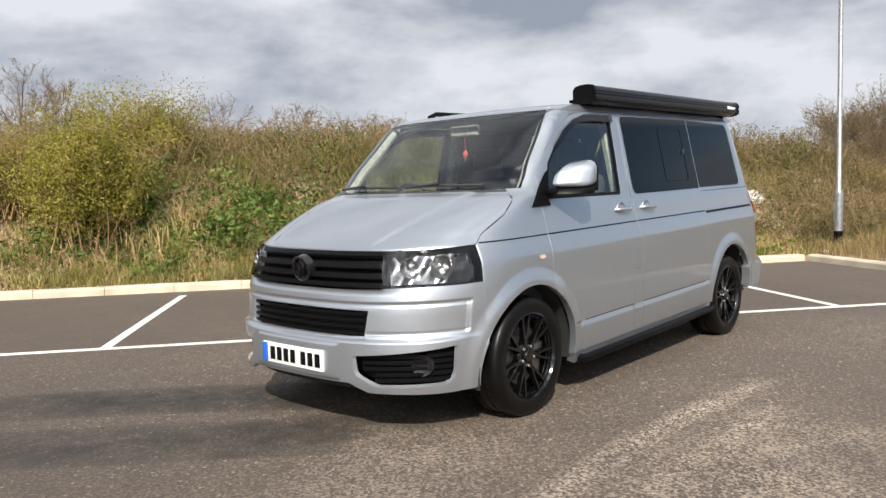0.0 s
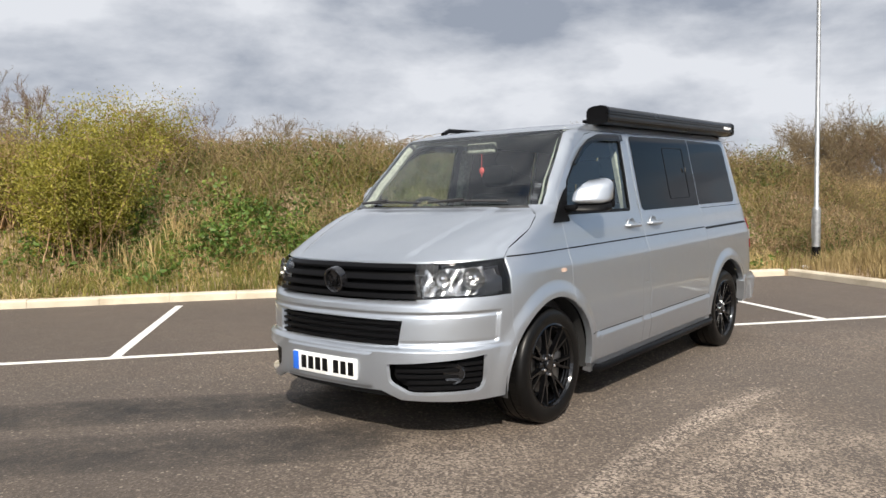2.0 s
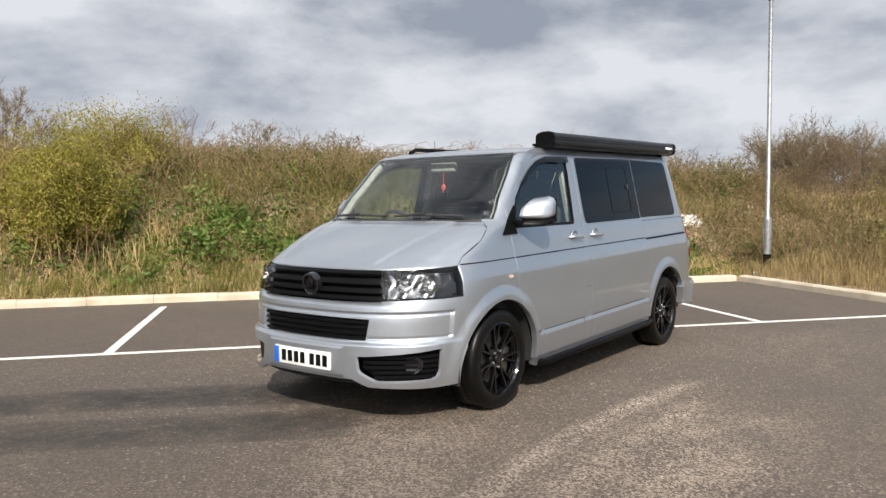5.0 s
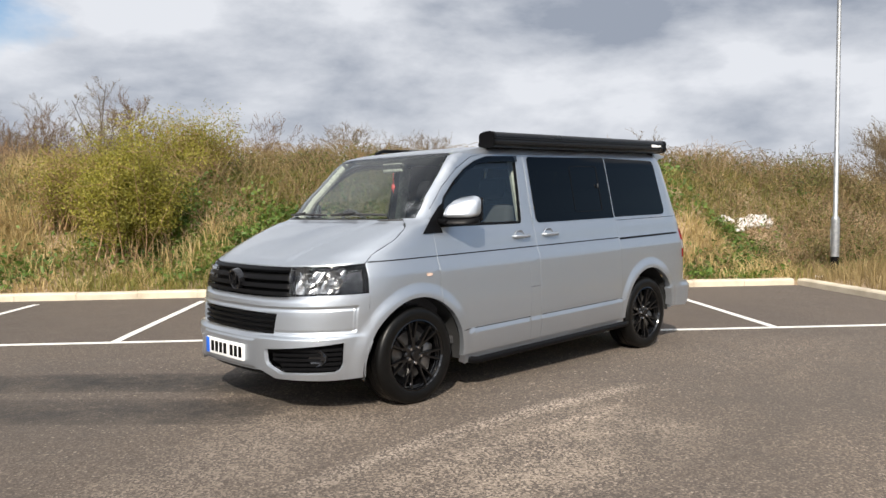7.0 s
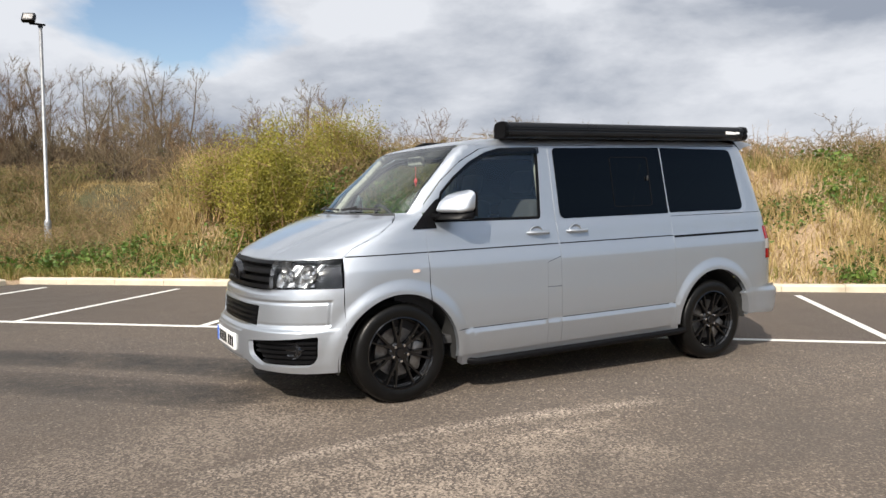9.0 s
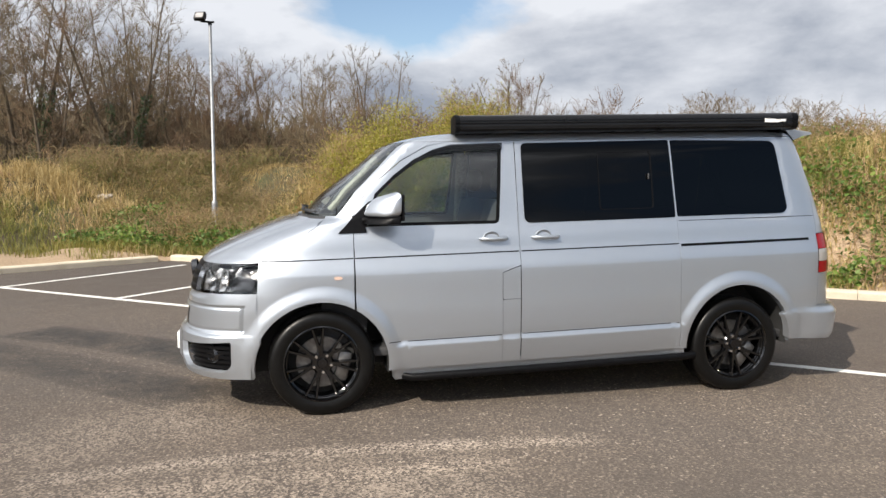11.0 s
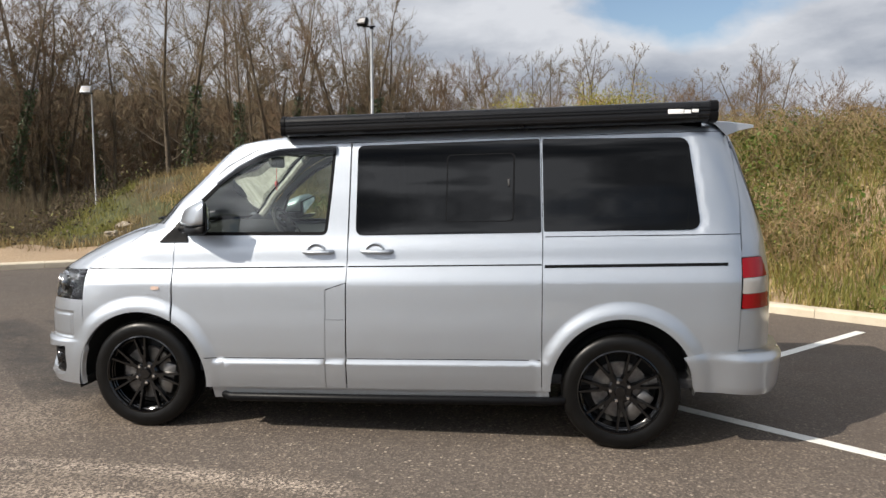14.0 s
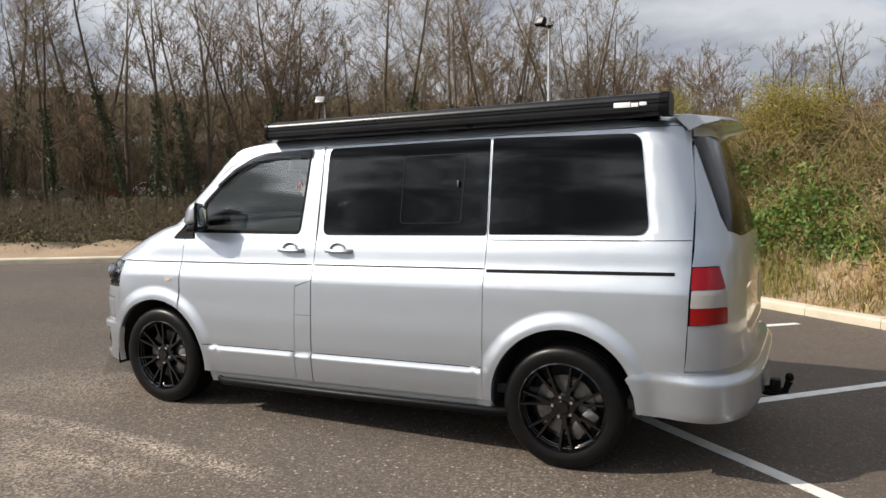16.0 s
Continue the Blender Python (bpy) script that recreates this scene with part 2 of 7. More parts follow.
def asphalt_mat():
    a = Mat("worn_asphalt", (0.08, 0.075, 0.07), 0.86)
    v = a.world_coords()
    big, mid, fine = a.noise(v, 0.35, 4.0), a.noise(v, 2.6, 6.0, 0.65), a.noise(v, 65.0, 3.0, 0.7)
    vor = a.node("ShaderNodeTexVoronoi", Scale=85.0)
    a.link(v, vor.inputs["Vector"])
    stone = a.ramp(a.mix(0.5, vor.outputs["Color"], fine), (0.30, (0.034, 0.028, 0.024)), (0.52, (0.110, 0.090, 0.073)), (0.68, (0.24, 0.202, 0.167)), (0.80, (0.54, 0.47, 0.40)))
    tone = a.mix(0.22, stone, a.ramp(mid, (0.3, (0.070, 0.057, 0.047)), (0.7, (0.170, 0.142, 0.117))))
    tone = a.mix(a.ramp(big, (0.40, 0.0), (0.62, 0.45)), tone, (0.05, 0.046, 0.045), "MIX")
    chip = a.node("ShaderNodeTexVoronoi", Scale=42.0)
    a.link(v, chip.inputs["Vector"])
    pale = a.math("MULTIPLY", a.ramp(chip.outputs["Color"], (0.80, 0.0), (0.84, 1.0)), a.ramp(chip.outputs["Distance"], (0.30, 1.0), (0.42, 0.0)))
    tone = a.mix(a.math("MULTIPLY", pale, 0.8), tone, (0.38, 0.34, 0.29))
    sep = a.node("ShaderNodeSeparateXYZ")
    a.link(v, sep.inputs[0])
    x, y = sep.outputs[0], sep.outputs[1]
    # the bays keep their smoother, darker surface; the lane is rubbed paler
    bay = a.math("ADD", a.math("MULTIPLY", x, NX), a.math("MULTIPLY", y, NY))
    bay = a.math("ADD", bay, a.math("MULTIPLY", a.math("SUBTRACT", mid, 0.5), 1.2))
    tone = a.mix(a.ramp(a.math("MULTIPLY", a.math("ADD", bay, 2.0), 0.2), (0.42, 0.0), (0.72, 0.66)), tone, (0.066, 0.054, 0.046))

    def band(cx, cy, ux, uy, half_l, half_w, bend=0.0):
        """1 along a soft strip round (cx, cy) that runs along (ux, uy)."""
        px, py = a.math("SUBTRACT", x, cx), a.math("SUBTRACT", y, cy)
        s = a.math("ADD", a.math("MULTIPLY", px, ux), a.math("MULTIPLY", py, uy))
        w = a.math("SUBTRACT", a.math("MULTIPLY", py, ux), a.math("MULTIPLY", px, uy))
        w = a.math("ADD", w, a.math("MULTIPLY", a.math("MULTIPLY", s, s), bend))
        ds = a.math("SUBTRACT", 1.0, a.math("DIVIDE", a.math("ABSOLUTE", s), half_l))
        dw = a.math("SUBTRACT", 1.0, a.math("DIVIDE", a.math("ABSOLUTE", w), half_w))
        lim = a.math("MINIMUM", a.math("MULTIPLY", a.math("MAXIMUM", ds, 0.0), 4.0), a.math("MAXIMUM", dw, 0.0))
        return a.math("MINIMUM", lim, 1.0)

    grit = a.mix(0.5, fine, vor.outputs["Color"])
    worn = a.ramp(a.mix(0.68, mid, grit), (0.45, 0.0), (0.64, 1.0))
    # old scraped arcs in the lane and the rubbed aggregate beside them
    for args, amount, col in (((-1.50, -1.60, 1.0, 0.0, 1.60, 0.11, 0.055), 0.75, (0.52, 0.46, 0.40)),
                              ((-1.75, -1.95, 1.0, 0.03, 1.3, 0.09, 0.055), 0.35, (0.48, 0.42, 0.36)),
                              ((-1.95, -2.28, 1.0, 0.06, 1.45, 0.66, 0.05), 0.7, (0.46, 0.40, 0.335)),
                              ((-0.5, -3.2, 0.98, 0.2, 3.0, 0.7, 0.03), 0.12, (0.36, 0.31, 0.26)),
                              ((-3.4, -1.3, 0.9, 0.43, 1.6, 0.5, 0.0), 0.6, (0.40, 0.35, 0.30))):
        f = a.math("MULTIPLY", a.math("MULTIPLY", a.math("POWER", band(*args), 0.6), worn), amount)
        tone = a.mix(f, tone, col)
    # the asphalt is darker towards -x, in full beyond x = -3.8
    tone = a.mix(a.ramp(a.math("MULTIPLY", a.math("ADD", x, 8.0), 0.1), (0.42, 0.52), (0.72, 0.0)), tone, (0.040, 0.034, 0.030))
    # a darker relaid strip along the lane, with crumbled edges
    strip = a.math("MULTIPLY", a.math("POWER", band(1.15, -2.95, 0.98, -0.05, 2.7, 0.95, 0.03), 0.35), a.ramp(a.mix(0.6, mid, fine), (0.36, 1.0), (0.62, 0.45)))
    tone = a.mix(a.math("MULTIPLY", strip, 0.8), tone, (0.066, 0.057, 0.050))
    # oily streaks beside the bays
    blot = a.ramp(a.mix(0.45, mid, a.noise(v, 9.0, 5.0, 0.7)), (0.42, 1.0), (0.60, 0.40))
    for args, amount in (((-3.0, 1.55, 0.74, -0.67, 1.7, 0.34, 0.05), 1.0), ((-3.7, 1.0, 0.74, -0.67, 1.9, 0.34, 0.02), 0.8), ((-2.2, -0.2, 0.9, -0.44, 0.8, 0.3), 0.5)):
        tone = a.mix(a.math("MULTIPLY", a.math("MULTIPLY", a.math("POWER", band(*args), 0.3), blot), amount), tone, (0.011, 0.0105, 0.010))
    tone = a.mix(1.0, tone, (1.13, 1.06, 0.985), "MULTIPLY")
    a.color(tone)
    a.rough(a.ramp(mid, (0.3, 0.78), (0.7, 0.95)))
    a.bump(a.mix(0.5, fine, vor.outputs["Distance"]), 0.75, 0.006)
    return a.m


def line_mat():
    a = Mat("worn_line_paint", (0.72, 0.71, 0.67), 0.7)
    v = a.world_coords()
    n = a.mix(0.5, a.noise(v, 7.0, 6.0), a.noise(v, 70.0, 4.0, 0.7))
    a.color(a.ramp(n, (0.33, (0.22, 0.21, 0.20)), (0.44, (0.66, 0.65, 0.61)), (0.75, (0.80, 0.79, 0.75))))
    a.bump(a.noise(v, 90.0, 3.0), 0.4, 0.004)
    return a.m


def kerb_mat():
    a = Mat("buff_concrete", (0.56, 0.49, 0.38), 0.88)
    v = a.world_coords()
    n, f = a.noise(v, 2.5, 6.0), a.noise(v, 55.0, 5.0, 0.7)
    rnd = a.node("ShaderNodeObjectInfo").outputs["Random"]
    c = a.ramp(n, (0.25, (0.40, 0.34, 0.25)), (0.55, (0.57, 0.50, 0.385)), (0.8, (0.63, 0.56, 0.44)))
    c = a.mix(a.math("MULTIPLY", rnd, 0.35), c, (0.45, 0.40, 0.32))
    a.color(a.mix(a.ramp(f, (0.58, 0.0), (0.72, 0.5)), c, (0.25, 0.21, 0.16)))
    a.bump(f, 0.4, 0.006)
    return a.m


M_EARTH, M_ASPHALT, M_LINE, M_KERB = earth_mat(), asphalt_mat(), line_mat(), kerb_mat()

# ---- the site ----
def site(d, n, z=0.0):
    return (d * DX + n * NX, d * DY + n * NY, z)


def to_site(x, y):
    return x * DX + y * DY, x * NX + y * NY


def mesh_object(name, verts, faces, mat, smooth=True):
    me = bpy.data.meshes.new(name)
    me.from_pydata(verts, [], faces)
    me.materials.append(mat)
    if smooth:
        me.shade_smooth()
    return new(name, me)


def sstep(x):
    x = np.clip(x, 0.0, 1.0)
    return x * x * (3 - 2 * x)


KD = 6.40  # side kerb


def kn(d):
    """The back kerb, which runs a little askew to the bays."""
    return 5.62 - 0.03 * (KD - d)


KN = kn(KD)
KA, KB = (-9.2, kn(-9.2)), (-15.3, -16.2)  # far-end kerb, from its corner


def q_end(d, n):
    """Metres beyond the far-end kerb."""
    tx, ty = KB[0] - KA[0], KB[1] - KA[1]
    s = math.hypot(tx, ty)
    return (d - KA[0]) * (ty / s) - (n - KA[1]) * (tx / s)


def lumps(d, n):
    return (np.sin(d * 1.3 + 0.7 * n) * np.sin(n * 1.7 - 0.4 * d + 1.0) + 0.6 * np.sin(d * 2.9 + 2.0) * np.sin(n * 3.3 + 0.5)) * 0.09


def height(d, n):
    """Height of the land outside the car park."""
    d, n = np.asarray(d, float), np.asarray(n, float)
    q0 = 0.15 + 1.3 * sstep((d - 5.0) / 2.5) + 5.2 * sstep((-7.5 - d) / 4.0)
    bank = 1.95 * sstep((n - kn(d) - 0.2 - q0) / 3.9) * (1.0 - 0.35 * sstep((d - 7.0) / 6.0)) * (1.0 - 0.85 * sstep((-15.0 - d) / 6.0))
    q3 = q_end(d, n)
    bank3 = 1.75 * sstep((q3 - 3.0) / 5.5) * sstep((n - 2.6) / 4.5) * (1.0 - sstep((q3 - 10.0) / 6.0))
    dip = 1.15 * sstep((q3 - 4.0 - 6.0 * sstep((n - 1.0) / 4.0)) / 6.0) * (1.0 - sstep((q3 - 36.0) / 14.0))  # the floor of the wood lies lower
    bank2 = 0.7 * sstep((d - KD - 2.4) / 4.5)
    h = np.maximum(np.maximum(bank, bank3), bank2)
    out = np.maximum(np.maximum(n - kn(d), d - KD), q3)
    far = np.maximum(0.0, out - 12.0)
    return h * (1 - 0.5 * sstep(far / 40.0)) - dip + lumps(d, n) * np.clip(out / 1.5, 0, 1) + 0.06 * np.clip(out / 0.4, 0, 1)


def build_ground():
    def lines(lo, hi, step):
        mid = np.arange(lo, hi, step)
        k = np.cumsum(1.6 ** np.arange(1, 14)) * 0.6
        return np.concatenate([lo - k[::-1], mid, hi + k])

    ds, ns = lines(-34, 22, 0.35), lines(-22, 26, 0.35)
    D, N = np.meshgrid(ds, ns, indexing="ij")
    out = np.maximum(np.maximum(N - kn(D), D - KD), q_end(D, N))
    Z = np.where(out > 0.02, height(D, N), -0.06)
    X, Y = D * DX + N * NX, D * DY + N * NY
    nd, nn = len(ds), len(ns)
    idx = np.arange(nd * nn).reshape(nd, nn)
    F = np.stack([idx[:-1, :-1], idx[1:, :-1], idx[1:, 1:], idx[:-1, 1:]], -1).reshape(-1, 4)
    ob = mesh_object("ground", np.stack([X, Y, Z], -1).reshape(-1, 3).tolist(), F.tolist(), M_EARTH)
    tagged(ob, "rough earth bank and verge with dry grass and green weeds", "ground", kind="structure")


def build_car_park():
    loop = [KA, (KD, KN), (KD, -40.0), (-22.7, -40.0), KB]
    top = [site(d, n, 0.0) for d, n in loop]
    low = [site(d, n, -0.30) for d, n in loop]
    k = len(loop)
    faces = [list(range(k))[::-1]] + [[i, (i + 1) % k, k + (i + 1) % k, k + i] for i in range(k)]
    tagged(mesh_object("car_park", top + low, faces, M_ASPHALT, False), "worn grey-brown asphalt car park with pale scrape marks and oil stains", "asphalt", kind="structure")


def line_strip(d0, n0, d1, n1, w=0.095):
    a, b = Vector(site(d0, n0)), Vector(site(d1, n1))
    t = (b - a).normalized()
    s = Vector((-t.y, t.x, 0)) * w / 2
    k = max(2, int((b - a).length / 0.6))
    bm = bmesh.new()
    rows = []
    for i in range(k + 1):
        p = a.lerp(b, i / k)
        j = 0.004 * math.sin(i * 7.3)
        rows.append([bm.verts.new(p + s * (1 + j * 8) + Vector((0, 0, z))) for z in (0.001, 0.004)] + [bm.verts.new(p - s * (1 - j * 8) + Vector((0, 0, z))) for z in (0.004, 0.001)])
    for r, q in zip(rows, rows[1:]):
        for i in range(3):
            bm.faces.new([r[i], q[i], q[i + 1], r[i + 1]])
    for r in (rows[0], rows[-1]):
        bm.faces.new(r)
    bmesh.ops.recalc_face_normals(bm, faces=bm.faces)
    me = bpy.data.meshes.new("parking_line")
    bm.to_mesh(me), bm.free()
    me.materials.append(M_LINE)
    return tagged(new("parking_line", me), "worn white painted bay line on the asphalt", "road marking", "parking bay lines", "structure")


LN = 1.22
BAY0, BAY = -3.62, 2.41


def kerb_run(d0, n0, d1, n1, name):
    a, b = Vector(site(d0, n0)), Vector(site(d1, n1))
    t = (b - a).normalized()
    out = Vector((-t.y, t.x, 0))
    root = tagged(new(name), "pale buff concrete kerb edging the car park", "kerb", kind="structure")
    prof = [(0.0, -0.12), (0.0, 0.085), (0.016, 0.105), (0.03, 0.11), (0.15, 0.115), (0.16, 0.105), (0.16, -0.12)]
    size = 0.915
    verts, faces = [], []
    for s in (0.003, size - 0.003):
        verts += [(s, o, z) for o, z in prof]
    k = len(prof)
    faces = [[i, i + 1, k + i + 1, k + i] for i in range(k - 1)] + [list(range(k))[::-1], list(range(k, 2 * k))]
    me = bpy.data.meshes.new("kerb_stone")
    me.from_pydata(verts, [], faces)
    me.materials.append(M_KERB)
    rot = Matrix((t, out, (0, 0, 1))).transposed().to_4x4()
    rng = random.Random(name)
    for i in range(int((b - a).length / size)):
        o = new("kerb_stone", me)
        o.parent = root
        o.matrix_basis = Matrix.Translation(a + t * size * i + Vector((0, 0, rng.uniform(-0.004, 0.004)))) @ rot


build_ground()
build_car_park()
line_strip(-13.4, LN, KD, LN)
for k in range(-3, 4):
    lean = {1: 0.55, 2: 0.30}.get(k, 0.1)  # the bays do not all stand square
    line_strip(BAY0 + BAY * k, LN + 0.05, BAY0 + BAY * k + lean, kn(BAY0 + BAY * k) - 0.47)
kerb_run(KA[0], KA[1], KD + 0.16, kn(KD + 0.16), "kerb_back")
kerb_run(KD, KN, KD, -24.0, "kerb_side")
kerb_run(KB[0], KB[1], KA[0], KA[1], "kerb_end")

# ---- the van: x runs from nose to tail, its left side faces -y ----
from mathutils.geometry import delaunay_2d_cdt

RAKE = 0.0255  # it stands nose-down


def curve(*pts):
    """A smooth monotone curve through (x, y) points, as a function on arrays."""
    xs, ys = np.array(pts, float).T
    h, dl = np.diff(xs), np.diff(ys) / np.diff(xs)
    m = np.concatenate([[dl[0]], np.where(dl[1:] * dl[:-1] > 0, 2 * dl[1:] * dl[:-1] / (dl[1:] + dl[:-1] + 1e-12), 0), [dl[-1]]])

    def f(x):
        x = np.clip(np.asarray(x, float), xs[0], xs[-1])
        i = np.clip(np.searchsorted(xs, x) - 1, 0, len(h) - 1)
        t = (x - xs[i]) / h[i]
        return (2 * t**3 - 3 * t**2 + 1) * ys[i] + (t**3 - 2 * t**2 + t) * h[i] * m[i] + (3 * t**2 - 2 * t**3) * ys[i + 1] + (t**3 - t**2) * h[i] * m[i + 1]

    return f


# half width, nose, tail and height over the level v (v is the height up to 1.82, then it runs in over the roof)
HALF = curve((0.14, 0.885), (0.25, 0.915), (0.40, 0.934), (0.55, 0.948), (0.66, 0.949), (0.80, 0.944), (0.955, 0.9373), (0.968, 0.9348), (1.04, 0.913), (1.09, 0.898), (1.16, 0.884), (1.25, 0.858), (1.55, 0.797), (1.80, 0.744), (1.84, 0.728), (1.88, 0.700), (1.92, 0.655), (1.97, 0.57), (2.03, 0.42), (2.10, 0.22), (2.16, 0.02))
NOSE = curve((0.14, -2.27), (0.22, -2.37), (0.30, -2.420), (0.45, -2.430), (0.60, -2.426), (0.72, -2.416), (0.82, -2.394), (0.90, -2.374), (0.99, -2.344), (1.05, -2.305), (1.10, -2.22), (1.18, -2.045), (1.25, -1.86), (1.29, -1.74), (1.32, -1.62), (1.48, -1.43), (1.64, -1.215), (1.78, -1.035), (1.82, -0.98), (1.86, -0.87), (1.90, -0.69), (1.95, -0.42), (2.02, -0.1), (2.10, 0.25), (2.16, 0.5))
TAIL = curve((0.14, 2.36), (0.30, 2.40), (0.45, 2.41), (0.65, 2.415), (0.90, 2.41), (1.10, 2.39), (1.30, 2.345), (1.55, 2.26), (1.80, 2.165), (1.84, 2.14), (1.88, 2.09), (1.93, 1.95), (2.0, 1.6), (2.10, 1.0), (2.16, 0.55))
RISE = curve((0.14, 0.14), (1.0, 1.0), (1.80, 1.80), (1.84, 1.838), (1.88, 1.868), (1.93, 1.888), (1.99, 1.904), (2.06, 1.916), (2.16, 1.922))
DEEP = curve((0.14, 0.95), (0.60, 0.95), (0.85, 0.82), (1.05, 0.84), (1.15, 0.72), (1.25, 0.52), (1.33, 0.42), (1.55, 0.29), (1.82, 0.14), (1.95, 0.5), (2.16, 0.05))
DEEP_R = curve((0.14, 0.5), (0.7, 0.48), (1.1, 0.46), (1.8, 0.36), (1.95, 0.6), (2.16, 0.05))
NPOW, NPOW_R = 2.8, 3.7
ARCHES = ((-1.500, 0.35, 0.443), (1.50, 0.337, 0.412))


def arr(v):
    return np.asarray(v, float)


def flare(x, v):
    """Rolled wheel-arch lips."""
    f = 0.0
    for cx, cz, r in ARCHES:
        f = f + 0.019 * sstep((0.105 - (np.hypot(x - cx, v - cz) - r)) / 0.085) * (v < 1.0)
    return f


def half_at(x, v):
    """Half width of the body at x along and level v up."""
    x, v = arr(x), arr(v)
    w, xf, xr, df, dr = HALF(v), NOSE(v), TAIL(v), DEEP(v), DEEP_R(v)
    a = np.clip((xf + df - x) / df, 0, 1)
    b = np.clip((x - xr + dr) / dr, 0, 1)
    y = w * (1 - a**NPOW) ** (1 / NPOW) * (1 - b**NPOW_R) ** (1 / NPOW_R)
    ledge = sstep((0.497 - v) / 0.03) * sstep((v - 0.22) / 0.2)  # crease along the sill
    f = flare(x, v)
    y = y + f + 0.013 * ledge * (1 - f / 0.019) * sstep((x + 1.35) / 0.08) * sstep((1.35 - x) / 0.08)
    return y


def nose_at(y, v):
    w = HALF(v)
    return NOSE(v) + DEEP(v) * (1 - (1 - np.clip(np.abs(arr(y)) / w, 0, 1) ** NPOW) ** (1 / NPOW))


def tail_at(y, v):
    w = HALF(v)
    return TAIL(v) - DEEP_R(v) * (1 - (1 - np.clip(np.abs(arr(y)) / w, 0, 1) ** NPOW_R) ** (1 / NPOW_R))


def raked(x, y, z):
    return np.stack([x, y, z + RAKE * x], -1)


def side_chart(sign):
    def f(p):
        x, v = p[:, 0], p[:, 1]
        return raked(x, sign * half_at(x, v), RISE(v))

    return f


Q = np.linspace(0, 1, 400)


def wrap_chart(rear=False):
    """c: way round the nose (or tail) from the middle, x + |y| less its value in the middle; level v."""
    sx, pw = (-1.0, NPOW_R) if rear else (1.0, NPOW)

    def f(p):
        c, v = p[:, 0], p[:, 1]
        w, x0, dp = HALF(v), (TAIL(v) if rear else NOSE(v)), (DEEP_R(v) if rear else DEEP(v))
        lo, hi = np.zeros(len(c)), np.ones(len(c))
        target = np.abs(c)
        for _ in range(40):
            q = (lo + hi) / 2
            s, k = np.sin(q * np.pi / 2) ** (2 / pw), 1 - np.cos(q * np.pi / 2) ** (2 / pw)
            less = dp * k + w * s < target
            lo, hi = np.where(less, q, lo), np.where(less, hi, q)
        s, k = np.sin(q * np.pi / 2) ** (2 / pw), 1 - np.cos(q * np.pi / 2) ** (2 / pw)
        over = np.maximum(0, target - dp - w)
        x = x0 + sx * (dp * k + over)
        return raked(x, np.sign(c) * (w * s + flare(x, v) * s**6), RISE(v))

    return f


FRONT, REAR, LEFT, RIGHT = wrap_chart(), wrap_chart(True), side_chart(-1.0), side_chart(1.0)


def fy(y, v):
    """Front-chart point at y across, level v."""
    return (math.copysign(1, y) * (float(nose_at(y, v)) + abs(y) - float(NOSE(v))), v)


def fx(x, v, sign=-1):
    """Front-chart point on the side at x along."""
    return (sign * (x + float(half_at(x, v)) - float(NOSE(v))), v)


def ry(y, v):
    return (math.copysign(1, y) * (float(TAIL(v)) - float(tail_at(y, v)) + abs(y)), v)


def rx(x, v, sign=-1):
    return (sign * (float(TAIL(v)) - x + float(half_at(x, v))), v)


def dense(poly, step=0.03):
    out = []
    for a, b in zip(poly, poly[1:] + poly[:1]):
        k = max(1, int(math.hypot(b[0] - a[0], b[1] - a[1]) / step))
        out += [(a[0] + (b[0] - a[0]) * i / k, a[1] + (b[1] - a[1]) * i / k) for i in range(k)]
    return out


def rounded(poly, r, seg=5):
    """The polygon with its corners rounded; r: one radius, or one a corner."""
    out, k = [], len(poly)
    for i, p in enumerate(poly):
        rr = r[i] if isinstance(r, (list, tuple)) else r
        if rr <= 0:
            out.append(p)
            continue
        a, b = poly[i - 1], poly[(i + 1) % k]
        la, lb = math.dist(a, p), math.dist(b, p)
        ta, tb = min(rr, la * 0.45) / la, min(rr, lb * 0.45) / lb
        s = (p[0] + (a[0] - p[0]) * ta, p[1] + (a[1] - p[1]) * ta)
        e = (p[0] + (b[0] - p[0]) * tb, p[1] + (b[1] - p[1]) * tb)
        for j in range(seg + 1):
            t = j / seg
            out.append(tuple((1 - t) ** 2 * s[c] + 2 * t * (1 - t) * p[c] + t * t * e[c] for c in (0, 1)))
    return out


def inside(pts, poly):
    x, y = pts[:, 0], pts[:, 1]
    res = np.zeros(len(pts), bool)
    for (x0, y0), (x1, y1) in zip(poly, poly[1:] + poly[:1]):
        cross = (y0 > y) != (y1 > y)
        with np.errstate(divide="ignore", invalid="ignore"):
            res ^= cross & (x < (x1 - x0) * (y - y0) / (y1 - y0 + 1e-15) + x0)
    return res


def near(pts, poly, d):
    res = np.zeros(len(pts), bool)
    for q in poly:
        res |= (pts[:, 0] - q[0]) ** 2 + (pts[:, 1] - q[1]) ** 2 < d * d
    return res


def normals_of(chart, p, lift=None):
    e = 2e-3
    f = lambda q: chart(q)  # noqa: E731
    du = f(p + (e, 0)) - f(p - (e, 0))
    dv = f(p + (0, e)) - f(p - (0, e))
    n = np.cross(du, dv)
    return n / (np.linalg.norm(n, axis=1)[:, None] + 1e-12)


def link_mesh(name, verts, faces, mat, parent=None, label="", normals=None):
    me = bpy.data.meshes.new(name)
    me.from_pydata([tuple(map(float, v)) for v in verts], [], faces)
    me.materials.append(mat)
    me.shade_smooth()
    if normals is not None:
        me.normals_split_custom_set_from_vertices([tuple(map(float, n)) for n in normals])
    ob = new(name, me)
    if parent:
        ob.parent = parent
    return tagged(ob, label)


